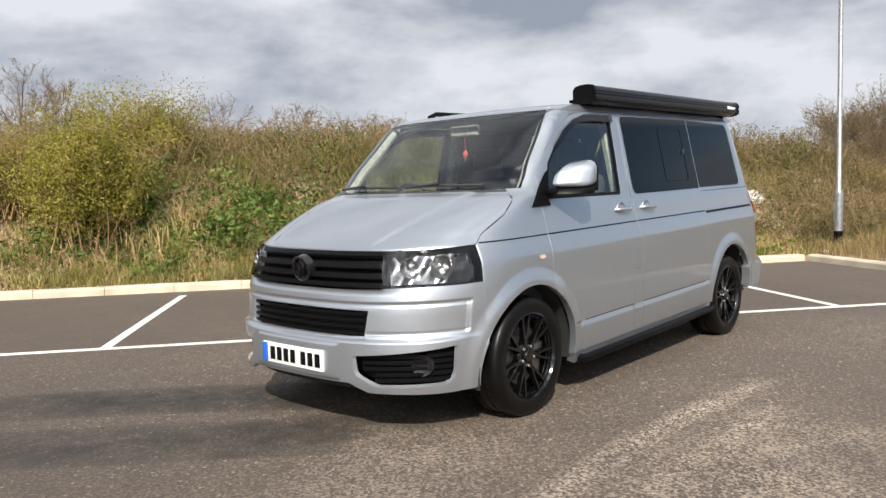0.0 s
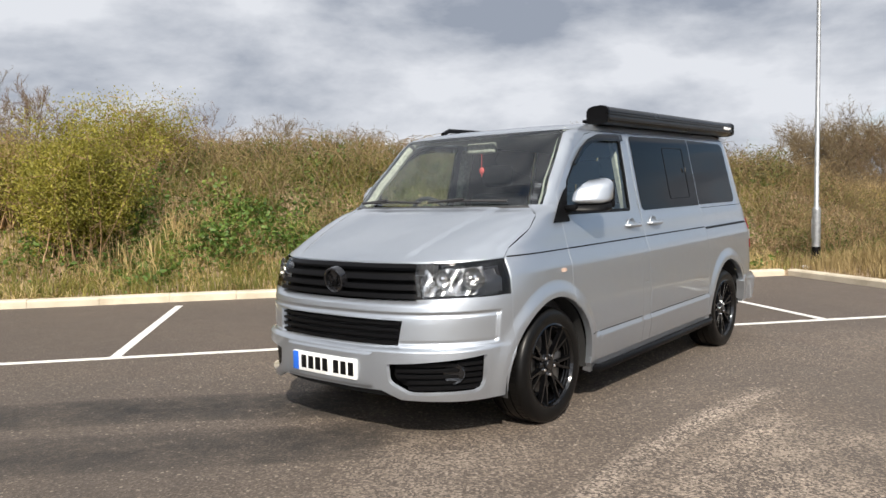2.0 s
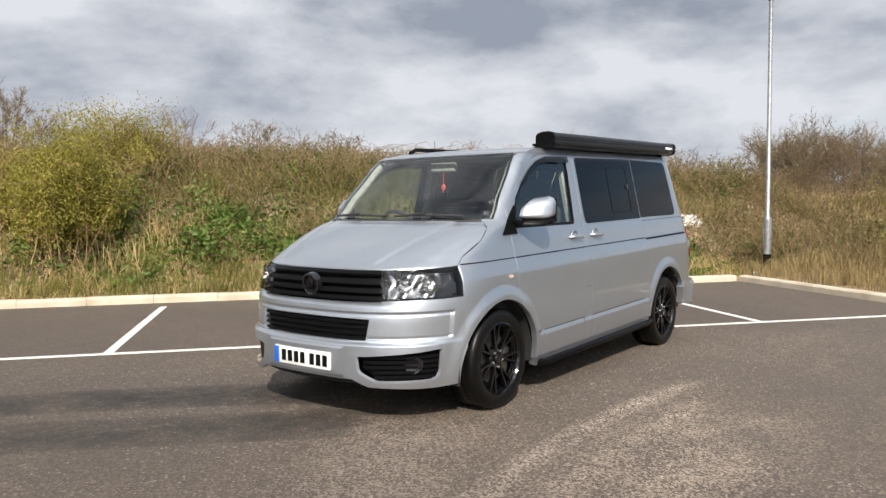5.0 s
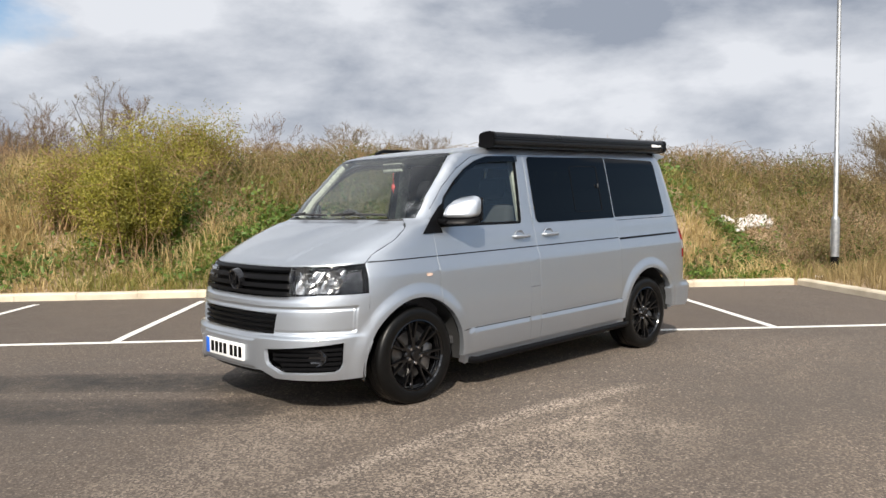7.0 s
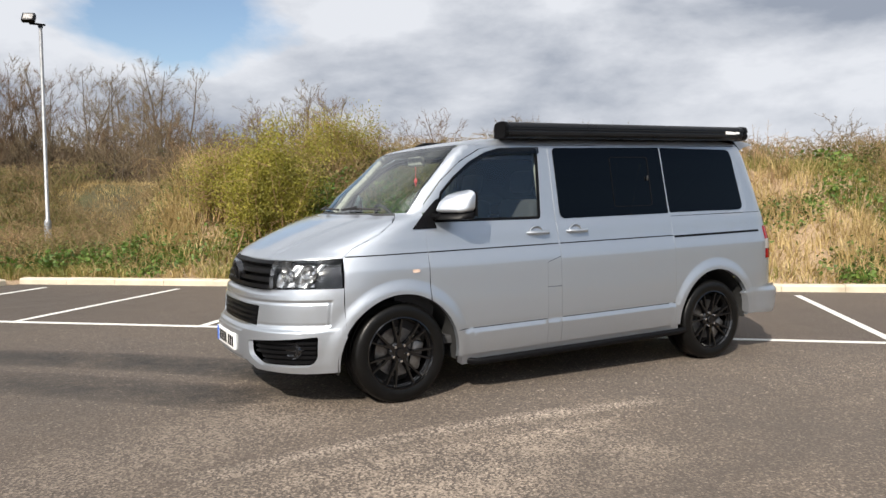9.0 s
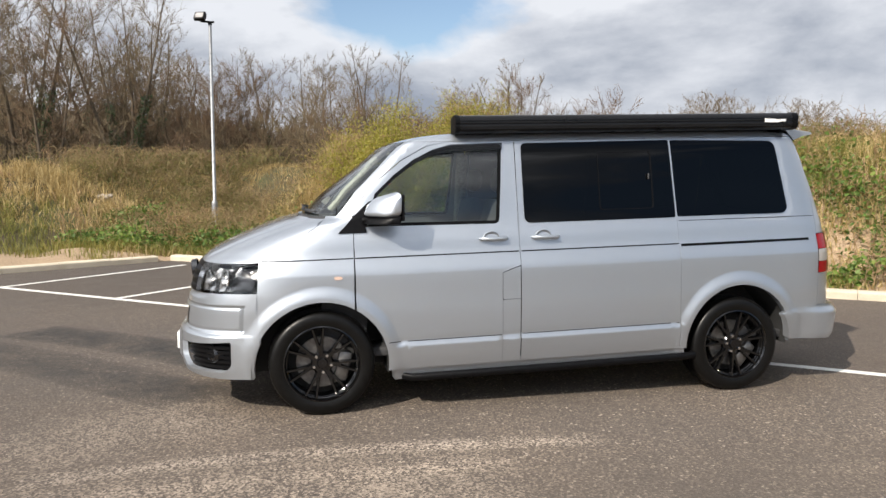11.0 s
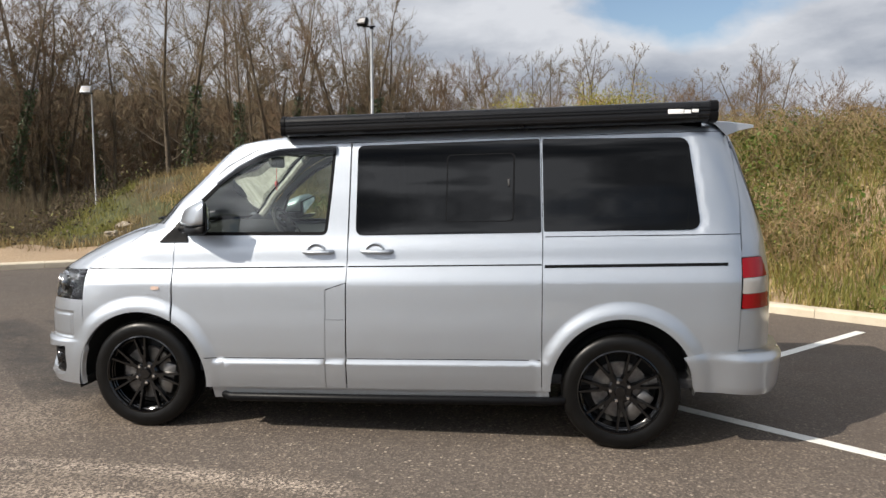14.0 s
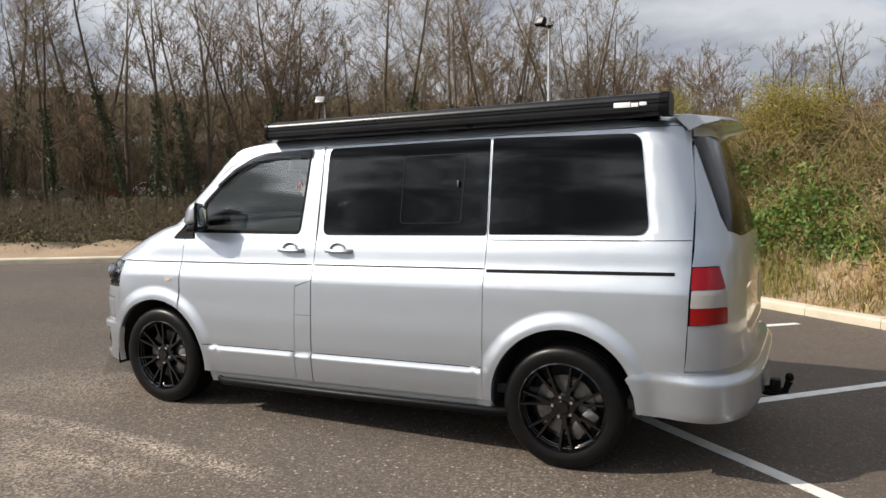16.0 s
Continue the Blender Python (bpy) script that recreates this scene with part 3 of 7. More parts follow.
def skin(name, chart, outer, mat, parent, holes=(), lift=0.0, skirt=0.014, grid=(0.05, 0.018), label="", flip=None, relief=None, inward=False, fine=()):
    """A panel that lies on the body: its outline and holes in a chart, lifted off the surface, with its edges turned in."""
    outer = dense(outer)
    holes = [dense(h) for h in holes]
    pts = list(outer)
    edges = [(i, (i + 1) % len(outer)) for i in range(len(outer))]
    for h in holes:
        k = len(pts)
        pts += h
        edges += [(k + i, k + (i + 1) % len(h)) for i in range(len(h))]
    rim = len(pts)
    a = np.array(pts)
    lo, hi = a.min(0), a.max(0)
    g = np.stack(np.meshgrid(np.arange(lo[0], hi[0], grid[0]), np.arange(lo[1], hi[1], grid[1]), indexing="ij"), -1).reshape(-1, 2)
    for cx, cz, r0, r1 in fine:  # rings of points round a wheel opening
        g = g[np.hypot(g[:, 0] - cx, g[:, 1] - cz) > r1 + 0.008]
        an = np.radians(np.arange(-40, 220, 3.0))
        g = np.concatenate([g] + [np.stack([cx + r * np.cos(an), cz + r * np.sin(an)], -1) for r in np.arange(r0 + 0.010, r1, 0.012)])
    ok = inside(g, outer) & ~near(g, outer, 0.009)
    for h in holes:
        ok &= ~inside(g, h) & ~near(g, h, 0.009)
    pts += [tuple(q) for q in g[ok]]
    vs, es, fs, ov, oe, of = delaunay_2d_cdt([Vector(q) for q in pts], edges, [], 0, 1e-7)
    v2 = np.array([tuple(q) for q in vs])
    cen = np.array([v2[list(f)].mean(0) for f in fs])
    keep = inside(cen, outer)
    for h in holes:
        keep &= ~inside(cen, h)
    P, Nn = chart(v2), normals_of(chart, v2)
    mid = P.mean(0)
    c3 = np.array([0.1, 0.0, 0.9])
    if flip is None:
        flip = ((P - c3) * Nn).sum() < 0
    if flip:
        Nn = -Nn
    if relief:
        sgn = -1.0 if flip else 1.0

        def full(q):
            return chart(q) + sgn * normals_of(chart, q) * (lift + relief(q)).reshape(-1, 1)

        P, Nn = full(v2), sgn * normals_of(full, v2)
    else:
        P = P + Nn * lift
    faces = []
    for f, k in zip(fs, keep):
        if k:
            f = list(f)
            n = np.cross(P[f[1]] - P[f[0]], P[f[2]] - P[f[0]])
            faces.append(f if n @ Nn[f[0]] > 0 else f[::-1])
    used = {}
    for f in faces:
        for i, j in zip(f, f[1:] + f[:1]):
            used[(i, j)] = 1
    border = [(i, j) for i, j in used if (j, i) not in used]
    verts, norms = list(P), list(Nn)
    low = {}
    if skirt:
        def under(i):
            if i not in low:
                verts.append(P[i]), norms.append(Nn[i])
                verts.append(P[i] - Nn[i] * skirt), norms.append(Nn[i])
                low[i] = (len(verts) - 2, len(verts) - 1)
            return low[i]
        for i, j in border:
            ai, bi = under(i)
            aj, bj = under(j)
            faces.append([aj, ai, bi, bj])
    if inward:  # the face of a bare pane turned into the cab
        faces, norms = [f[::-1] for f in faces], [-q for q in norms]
    return link_mesh(name, verts, faces, mat, parent, label, norms)


def bm_part(name, bm, mat, parent, label="", smooth=True):
    me = bpy.data.meshes.new(name)
    bm.normal_update()
    bm.to_mesh(me), bm.free()
    me.materials.append(mat)
    if smooth:
        me.shade_smooth()
        me.set_sharp_from_angle(angle=radians(38))
    ob = new(name, me)
    ob.parent = parent
    return tagged(ob, label)


def box(bm, lo, hi, bevel=0.0, seg=2):
    m = Matrix.Translation([(a + b) / 2 for a, b in zip(lo, hi)]) @ Matrix.Diagonal([*(b - a for a, b in zip(lo, hi)), 1])
    vs = bmesh.ops.create_cube(bm, size=1.0, matrix=m)["verts"]
    if bevel:
        bmesh.ops.bevel(bm, geom=list({e for v in vs for e in v.link_edges}), offset=bevel, segments=seg, affect="EDGES", profile=0.5)
    return bm


def tube(bm, pts, r, seg=8, caps=True):
    """A round bar through points; r: one radius or one a point."""
    pts = [Vector(p) for p in pts]
    rings = []
    for i, p in enumerate(pts):
        t = (pts[min(i + 1, len(pts) - 1)] - pts[max(i - 1, 0)]).normalized()
        u = t.orthogonal().normalized() if abs(t.z) > 0.9 else Vector((-t.y, t.x, 0)).normalized()
        w = t.cross(u)
        rr = r[i] if isinstance(r, (list, tuple)) else r
        rings.append([bm.verts.new(p + (u * math.cos(k * 2 * math.pi / seg) + w * math.sin(k * 2 * math.pi / seg)) * rr) for k in range(seg)])
    for a, b in zip(rings, rings[1:]):
        for k in range(seg):
            bm.faces.new([a[k], a[(k + 1) % seg], b[(k + 1) % seg], b[k]])
    if caps:
        bm.faces.new(rings[0][::-1]), bm.faces.new(rings[-1])
    return bm


def lathe(bm, prof, seg=48, axis_m=None, closed=False):
    """Turn (radius, along) points round the y axis."""
    m = axis_m or Matrix.Identity(4)
    rings = [[bm.verts.new(m @ Vector((r * math.cos(k * 2 * math.pi / seg), s, r * math.sin(k * 2 * math.pi / seg)))) for k in range(seg)] for r, s in prof]
    pairs = list(zip(rings, rings[1:])) + ([(rings[-1], rings[0])] if closed else [])
    for a, b in pairs:
        for k in range(seg):
            bm.faces.new([a[k], a[(k + 1) % seg], b[(k + 1) % seg], b[k]])
    return bm


van = tagged(new("camper_van"), "silver panel-sided camper van with black alloy wheels, parked across bays", "van")
van.empty_display_size = 0.3


def arch_pts(i, z0, k=26, grow=0.0):
    """Points of a wheel opening from its rear foot over the top to its front foot, down to level z0."""
    cx, cz, r = ARCHES[i]
    r += grow
    a0 = math.asin(max(-1, min(1, (z0 - cz) / r)))
    return [(cx + r * math.cos(a0 + (math.pi - 2 * a0) * j / k), cz + r * math.sin(a0 + (math.pi - 2 * a0) * j / k)) for j in range(k + 1)]


SILL = 0.312
WS = [(float(nose_at(0.804 - 0.20 * (v - 1.325), v)), v) for v in (1.325, 1.40, 1.48, 1.56, 1.64, 1.72, 1.78, 1.815)]  # screen edge, by x and level
DOOR_A = [(-1.2755, 1.262), (-1.262, 1.392), (-1.117, 1.552), (-0.942, 1.692), (-0.765, 1.786), (-0.60, 1.815)]  # front edge of the door
BON = [(-1.885, 1.058), (-1.82, 1.108), (-1.62, 1.198), (-1.51, 1.272), (-1.458, 1.318)]  # bonnet side gap
FWIN = rounded([(-1.205, 1.262), (-1.13, 1.475), (-1.012, 1.585), (-0.871, 1.690), (-0.735, 1.757), (-0.610, 1.790), (-0.245, 1.797), (-0.262, 1.515), (-0.284, 1.250)], [0.01, 0, 0, 0, 0, 0.03, 0.035, 0, 0.04])


def build_side(s):
    chart = LEFT if s < 0 else RIGHT
    # front wing
    rings = [(cx, cz, r, r + 0.135) for cx, cz, r in ARCHES]
    gap = 0.0025
    door_x = -1.277
    top_arch = [p for p in arch_pts(0, 0.29, 60) if -1.895 < p[0] < door_x - gap]
    wing = [(-1.885, 1.056), *BON[1:], (-1.452, 1.335), (-1.40, 1.335), (-1.285, 1.335), (door_x - gap, 1.25)] + top_arch + [(-1.897, 0.66), (-1.897, 0.87)]
    skin("front_wing", chart, wing, M_PAINT, van, fine=rings[:1])
    # front door with its window opening
    cut = [p for p in arch_pts(0, SILL, 60) if p[0] > door_x + gap]
    door = [*DOOR_A, (-0.156, 1.815), (-0.152, 0.968), (-0.281, 0.926), (-0.283, SILL)] + cut
    fd = skin("front_door", chart, door, M_PAINT, van, holes=[FWIN], fine=rings[:1])
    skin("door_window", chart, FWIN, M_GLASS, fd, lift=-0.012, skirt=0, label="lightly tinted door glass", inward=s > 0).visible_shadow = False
    seal = inset_ring(FWIN, 0.022)
    skin("window_seal", chart, FWIN, M_BLACK, fd, holes=[seal], lift=-0.004, skirt=0.01, label="black rubber window seal")
    wind = [(-1.012, 1.585), (-0.871, 1.690), (-0.735, 1.757), (-0.610, 1.790), (-0.245, 1.797), (-0.247, 1.750), (-0.56, 1.748), (-0.71, 1.728), (-0.855, 1.668), (-1.0, 1.568)]
    skin("wind_deflector", chart, wind, M_SMOKED, fd, lift=0.018, label="dark smoked wind deflector")
    handle(fd, -0.335, 1.152, s)
    # filler panel between the doors
    skin("fuel_flap", chart, [(-0.276, 0.922), (-0.155, 0.962), (-0.155, 0.742), (-0.276, 0.742)], M_PAINT, van)
    skin("pillar_panel", chart, [(-0.278, 0.738), (-0.155, 0.738), (-0.155, SILL), (-0.278, SILL)], M_PAINT, van)
    # sliding door
    MW = rounded([(-0.108, 1.796), (1.0055, 1.803), (1.0235, 1.246), (-0.104, 1.246)], [0.04, 0.015, 0.015, 0.05])
    sd = skin("sliding_door", chart, [(-0.146, 1.815), (1.010, 1.815), (1.030, 1.2), (1.033, SILL), (-0.146, SILL)], M_PAINT, van, holes=[MW], fine=rings[1:])
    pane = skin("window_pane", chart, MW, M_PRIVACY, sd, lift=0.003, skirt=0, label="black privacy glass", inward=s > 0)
    x0, x1, z0, z1 = 0.45, 0.862, 1.315, 1.722
    frame_o = rounded([(x0, z1), (x1, z1), (x1, z0), (x0, z0)], 0.03)
    frame_i = rounded([(x0 + 0.006, z1 - 0.006), (x1 - 0.011, z1 - 0.006), (x1 - 0.011, z0 + 0.005), (x0 + 0.006, z0 + 0.005)], 0.025)
    skin("opening_pane_frame", chart, frame_o, M_BLACK, sd, holes=[frame_i], lift=0.0055, skirt=0.003)
    bm = bmesh.new()
    y = s * (float(half_at(0.83, 1.53)) + 0.012)
    box(bm, (0.822, y - 0.008, 1.525 + RAKE * 0.9), (0.832, y + 0.004, 1.565 + RAKE * 0.9), 0.003)
    bm_part("pane_catch", bm, M_DISC, sd)
    handle(sd, 0.035, 1.150, s)
    # rear quarter
    RW = rounded([(1.020, 1.803), (1.862, 1.785), (1.935, 1.250), (1.038, 1.250)], [0.015, 0.06, 0.07, 0.015])
    seam = [(2.098, 1.815), (2.13, 1.6), (2.150, 1.44), (2.153, 1.09), (2.147, 0.79), (2.136, 0.515)]
    arc2 = [p for p in arch_pts(1, 0.312, 60)]
    low = [p for p in arc2 if not (p[0] > 1.5 and p[1] < 0.515)]
    quarter = [(1.014, 1.815), *seam, (low[0][0], 0.515), *low, (1.038, SILL), (1.035, 1.2)]
    qp = skin("quarter_panel", chart, quarter, M_PAINT, van, holes=[RW], grid=(0.025, 0.013), fine=rings[1:], relief=lambda p: -0.006 * sstep((0.05 - line_dist(p, RW)) / 0.04) * sstep((p[:, 0] - 1.45) / 0.3))
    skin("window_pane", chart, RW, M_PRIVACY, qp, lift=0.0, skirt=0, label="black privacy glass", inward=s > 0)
    skin("door_rail", chart, [(1.045, 1.060), (2.078, 1.064), (2.078, 1.046), (1.045, 1.042)], M_BLACK, qp, lift=0.002, skirt=0.004, label="black sliding door rail")
    skin("body_seam", chart, [(1.045, 1.2235), (2.150, 1.2235), (2.150, 1.2195), (1.045, 1.2195)], M_INK, qp, lift=0.0015, skirt=0.001)
    # black strips stand in for the shade in the belt crease
    skin("belt_crease", chart, [(-1.87, 1.0655), (-1.283, 1.0655), (-1.283, 1.0585), (-1.87, 1.0585)], M_INK, van, lift=0.0015, skirt=0.001)
    skin("belt_crease", chart, [(-1.270, 1.0655), (-0.160, 1.0655), (-0.160, 1.0575), (-1.270, 1.0575)], M_INK, fd, lift=0.0015, skirt=0.001)
    skin("belt_crease", chart, [(-0.140, 1.0655), (1.027, 1.0655), (1.027, 1.0575), (-0.140, 1.0575)], M_INK, sd, lift=0.0015, skirt=0.001)
    # thin black strips paint the shadow line above the sill ledge
    skin("sill_crease", chart, [(-1.06, 0.503), (-0.288, 0.503), (-0.288, 0.498), (-1.06, 0.498)], M_INK, fd, lift=0.001, skirt=0.001)
    skin("sill_crease", chart, [(-0.140, 0.503), (1.027, 0.503), (1.027, 0.498), (-0.140, 0.498)], M_INK, sd, lift=0.001, skirt=0.001)
    # screen pillar
    pil = [(-1.45, 1.338), *[(x + 0.004, v + 0.013) for x, v in WS[:-1]], (WS[-1][0] + 0.006, 1.817), (-0.60, 1.817), *[(x - 0.004, v + 0.005) for x, v in DOOR_A[::-1][1:-1]], (-1.27, 1.338)]
    skin("screen_pillar", chart, pil, M_PAINT, van)
    # sill below the doors and wheel housings
    skin("sill", chart, [(-1.02, SILL - 0.004), (1.075, SILL - 0.004), (1.085, 0.235), (-1.01, 0.235)], M_PAINT, van, lift=-0.012, skirt=0.05)
    for i in (0, 1):
        cx, cz, r = ARCHES[i]
        bm = bmesh.new()
        k = 28
        pts = arch_pts(i, 0.285, k, 0.004)
        rows = [[bm.verts.new((x, s * yy, v + RAKE * x)) for x, v in pts] for yy in (0.905, 0.60)]
        for j in range(k):
            bm.faces.new([rows[0][j], rows[0][j + 1], rows[1][j + 1], rows[1][j]])
        bm.faces.new(rows[1])
        bm_part("wheel_housing", bm, M_UNDER, van)
        lip_o, lip_i = arch_pts(i, 0.31, 40, 0.0), arch_pts(i, 0.31, 40, -0.012)
        bm = bmesh.new()
        a = [bm.verts.new(p) for p in chart(np.array(lip_o)) * (1, 0.999, 1)]
        b = [bm.verts.new((p[0], p[1] * 0.955, p[2])) for p in chart(np.array(lip_o))]
        for j in range(40):
            bm.faces.new([a[j], a[j + 1], b[j + 1], b[j]])
        bm_part("arch_lip", bm, M_PAINT, van)
    # side repeater
    rep = rounded([(-1.412, 0.953), (-1.36, 0.951), (-1.356, 0.932), (-1.408, 0.929)], 0.012)
    skin("side_repeater", chart, rep, M_ORANGE, van, lift=0.008, label="small orange and clear side lamp")


def line_dist(p, poly):
    """Distance of each point of p from a closed line."""
    best = np.full(len(p), 1e9)
    for a, b in zip(poly, list(poly[1:]) + list(poly[:1])):
        a, b = arr(a), arr(b)
        t = np.clip(((p - a) @ (b - a)) / max((b - a) @ (b - a), 1e-12), 0, 1)
        best = np.minimum(best, np.hypot(*(p - a - t[:, None] * (b - a)).T))
    return best


def inset_ring(poly, d):
    """The closed line d inside a polygon."""
    k = len(poly)
    area = sum(a[0] * b[1] - b[0] * a[1] for a, b in zip(poly, poly[1:] + poly[:1]))
    sg = 1 if area > 0 else -1
    out = []
    for i, p in enumerate(poly):
        a, b = poly[i - 1], poly[(i + 1) % k]
        t = Vector((b[0] - a[0], b[1] - a[1]))
        if t.length < 1e-9:
            continue
        t.normalize()
        out.append((p[0] - t.y * d * sg, p[1] + t.x * d * sg))
    return out


def handle(door, x, v, s):
    """A pull handle over a round dish."""
    y = s * float(half_at(x, v))
    z = v + RAKE * x
    bm = bmesh.new()
    lathe(bm, [(0.001, -0.016), (0.028, -0.011), (0.044, -0.002), (0.050, 0.005), (0.054, 0.004), (0.056, -0.002)], 24, Matrix.Translation((x - 0.012, y, z)) @ Matrix.Diagonal((1.12, s, 0.98, 1)))
    bm_part("handle_dish", bm, M_PAINT, door)
    bm = bmesh.new()
    pts = [(x - 0.095, y - s * 0.004, z), (x - 0.082, y + s * 0.022, z), (x - 0.03, y + s * 0.034, z), (x + 0.03, y + s * 0.034, z), (x + 0.075, y + s * 0.026, z + 0.002), (x + 0.095, y - s * 0.004, z + 0.002)]
    tube(bm, pts, [0.010, 0.0125, 0.0125, 0.0125, 0.0155, 0.013], 10)
    bm_part("door_handle", bm, M_PAINT, door, "silver pull handle")


for s in (-1, 1):
    build_side(s)


def mirrored(poly):
    """A closed outline from its half (in the chart), from the middle at the foot round to the middle at the top."""
    return poly + [(-c, v) for c, v in poly[::-1]]


# bonnet, screen, roof
bon_half = [fy(-0.0001, 1.052), fy(-0.3, 1.052), fy(-0.6, 1.052), *[fx(x + 0.0, v + 0.004) for x, v in BON[:-1]], fx(-1.463, 1.318), fy(-0.7, 1.318), fy(-0.35, 1.318), fy(-0.0001, 1.318)]


def bonnet_relief(p):
    c, v = p[:, 0], p[:, 1]
    k = np.clip((v - 1.06) / 0.25, 0, 1)
    w = 0.50 + 0.18 * k
    return 0.010 * sstep((w - np.abs(c)) / 0.06) * sstep((v - 1.055) / 0.04)


skin("bonnet", FRONT, mirrored(bon_half), M_PAINT, van, grid=(0.03, 0.012), relief=bonnet_relief)
ws_half = [fy(-0.0001, 1.338), fy(-0.4, 1.338), *[fx(x, v + 0.01) for x, v in WS[:-1]], fx(WS[-1][0], 1.816), fy(-0.4, 1.818), fy(-0.0001, 1.818)]
screen = skin("windscreen", FRONT, mirrored(ws_half), M_GLASS, van, lift=-0.002, skirt=0.004, label="large clear windscreen")
screen.visible_shadow = False
band = [fy(-0.0001, 1.80), fy(-0.35, 1.80), fx(WS[-2][0], 1.795), fx(WS[-1][0], 1.812), fy(-0.35, 1.817), fy(-0.0001, 1.817)]
skin("screen_band", FRONT, mirrored(band), M_INK, screen, lift=-0.004, skirt=0.0)
for sg in (-1, 1):
    edge_o = [(sg * abs(fx(x, v + 0.01)[0]), v + 0.01) for x, v in WS]
    edge_i = [(c - sg * 0.028, v) for c, v in edge_o]
    skin("screen_edge", FRONT, edge_o + edge_i[::-1], M_INK, screen, lift=-0.004, skirt=0.0)
cowl_half = [fy(-0.0001, 1.321), fy(-0.4, 1.321), fx(-1.46, 1.321), fx(-1.425, 1.338), fy(-0.4, 1.345), fy(-0.0001, 1.345)]
skin("scuttle", FRONT, mirrored(cowl_half), M_TRIM, van, lift=-0.008, skirt=0.02, label="black scuttle below the windscreen")


def build_roof():
    levels = np.concatenate([np.linspace(1.819, 1.90, 12), np.linspace(1.91, 2.16, 26)])
    k = 56
    rows = []
    for v in levels:
        w, x0, x1, df, dr = (float(f(v)) for f in (HALF, NOSE, TAIL, DEEP, DEEP_R))
        q = np.linspace(0, 1, k)
        s, c = np.sin(q * np.pi / 2) ** (2 / NPOW), 1 - np.cos(q * np.pi / 2) ** (2 / NPOW)
        sr, cr = np.sin(q * np.pi / 2) ** (2 / NPOW_R), 1 - np.cos(q * np.pi / 2) ** (2 / NPOW_R)
        if df + dr > x1 - x0:
            df = dr = (x1 - x0) / 2
        front = np.stack([x0 + df * c, -w * s], -1)
        xs = np.linspace(x0 + df, x1 - dr, 30)[1:-1]
        side = np.stack([xs, np.full_like(xs, -w)], -1)
        rear = np.stack([x1 - dr * cr, -w * sr], -1)[::-1]
        half = np.concatenate([front, side, rear])
        full = np.concatenate([half, half[::-1][1:-1] * (1, -1)])
        rows.append(np.stack([full[:, 0], full[:, 1], np.full(len(full), float(RISE(v))) + RAKE * full[:, 0]], -1))
    m = len(rows[0])
    verts = np.concatenate(rows)
    faces = [[r * m + i, r * m + (i + 1) % m, (r + 1) * m + (i + 1) % m, (r + 1) * m + i] for r in range(len(rows) - 1) for i in range(m)]
    faces.append([(len(rows) - 1) * m + i for i in range(m)])
    ob = link_mesh("roof", verts, faces, M_PAINT, van)
    bm = bmesh.new()
    bm.from_mesh(ob.data)
    bmesh.ops.recalc_face_normals(bm, faces=bm.faces)
    bm.to_mesh(ob.data), bm.free()


build_roof()


# ---- nose ----
def arch_front(z0, z1, k=8):
    cx, cz, r = ARCHES[0]
    return [(cx - math.sqrt(r * r - (z0 + (z1 - z0) * i / k - cz) ** 2), z0 + (z1 - z0) * i / k) for i in range(k + 1)]


LOWER = [fy(-0.0001, 0.607), fy(-0.25, 0.607), fy(-0.485, 0.612), fy(-0.505, 0.745), fy(-0.25, 0.748), fy(-0.0001, 0.748)]
FOG = rounded([fy(-0.43, 0.512), fy(-0.44, 0.415), fy(-0.55, 0.352), fx(-2.10, 0.352), fx(-2.062, 0.40), fx(-2.062, 0.552)], [0.02, 0.03, 0.03, 0.03, 0.03, 0.02])


def flipped(poly):
    return [(-c, v) for c, v in poly]


def bumper_relief(p):
    c, v = np.abs(p[:, 0]), p[:, 1]
    lip = 0.030 * sstep((0.605 - v) / 0.025) * sstep((1.45 - c) / 0.5) * (1 - 0.35 * sstep((0.38 - v) / 0.1))
    groove = -0.006 * sstep((0.012 - np.abs(v - 0.775)) / 0.008) * sstep((1.32 - c) / 0.02)
    groove = groove - 0.006 * sstep((0.012 - np.abs(v - 0.622)) / 0.008) * sstep((1.32 - c) / 0.02)
    upright = -0.006 * sstep((0.010 - np.abs(c - 1.30)) / 0.008) * sstep((v - 0.62) / 0.01) * sstep((0.78 - v) / 0.01)
    roll = -0.03 * sstep((v - 0.815) / 0.05) * sstep((0.95 - c) / 0.4)
    plinth = 0.012 * sstep((0.37 - c) / 0.02) * sstep((v - 0.375) / 0.02) * sstep((0.575 - v) / 0.02)
    return lip + groove + upright + roll + plinth


bump_half = [fy(-0.0001, 0.372), fy(-0.40, 0.370), fy(-0.50, 0.322), fy(-0.80, 0.306), fx(-2.05, 0.304), *[fx(x - 0.002, v) for x, v in arch_front(0.306, 0.522)], fx(-1.903, 0.535), fx(-1.902, 0.70), fx(-1.900, 0.862), fy(-0.80, 0.862), fy(-0.6, 0.860), fy(-0.3, 0.855), fy(-0.0001, 0.852)]
bumper = skin("front_bumper", FRONT, mirrored(bump_half), M_PAINT, van, holes=[mirrored(LOWER), FOG, flipped(FOG)], grid=(0.03, 0.010), relief=bumper_relief, skirt=0.035)
lg = skin("lower_grille", FRONT, mirrored([(c * 1.02, v + (0.004 if v > 0.7 else -0.004)) for c, v in LOWER]), M_UNDER, bumper, lift=-0.055, skirt=0, label="black lower grille")
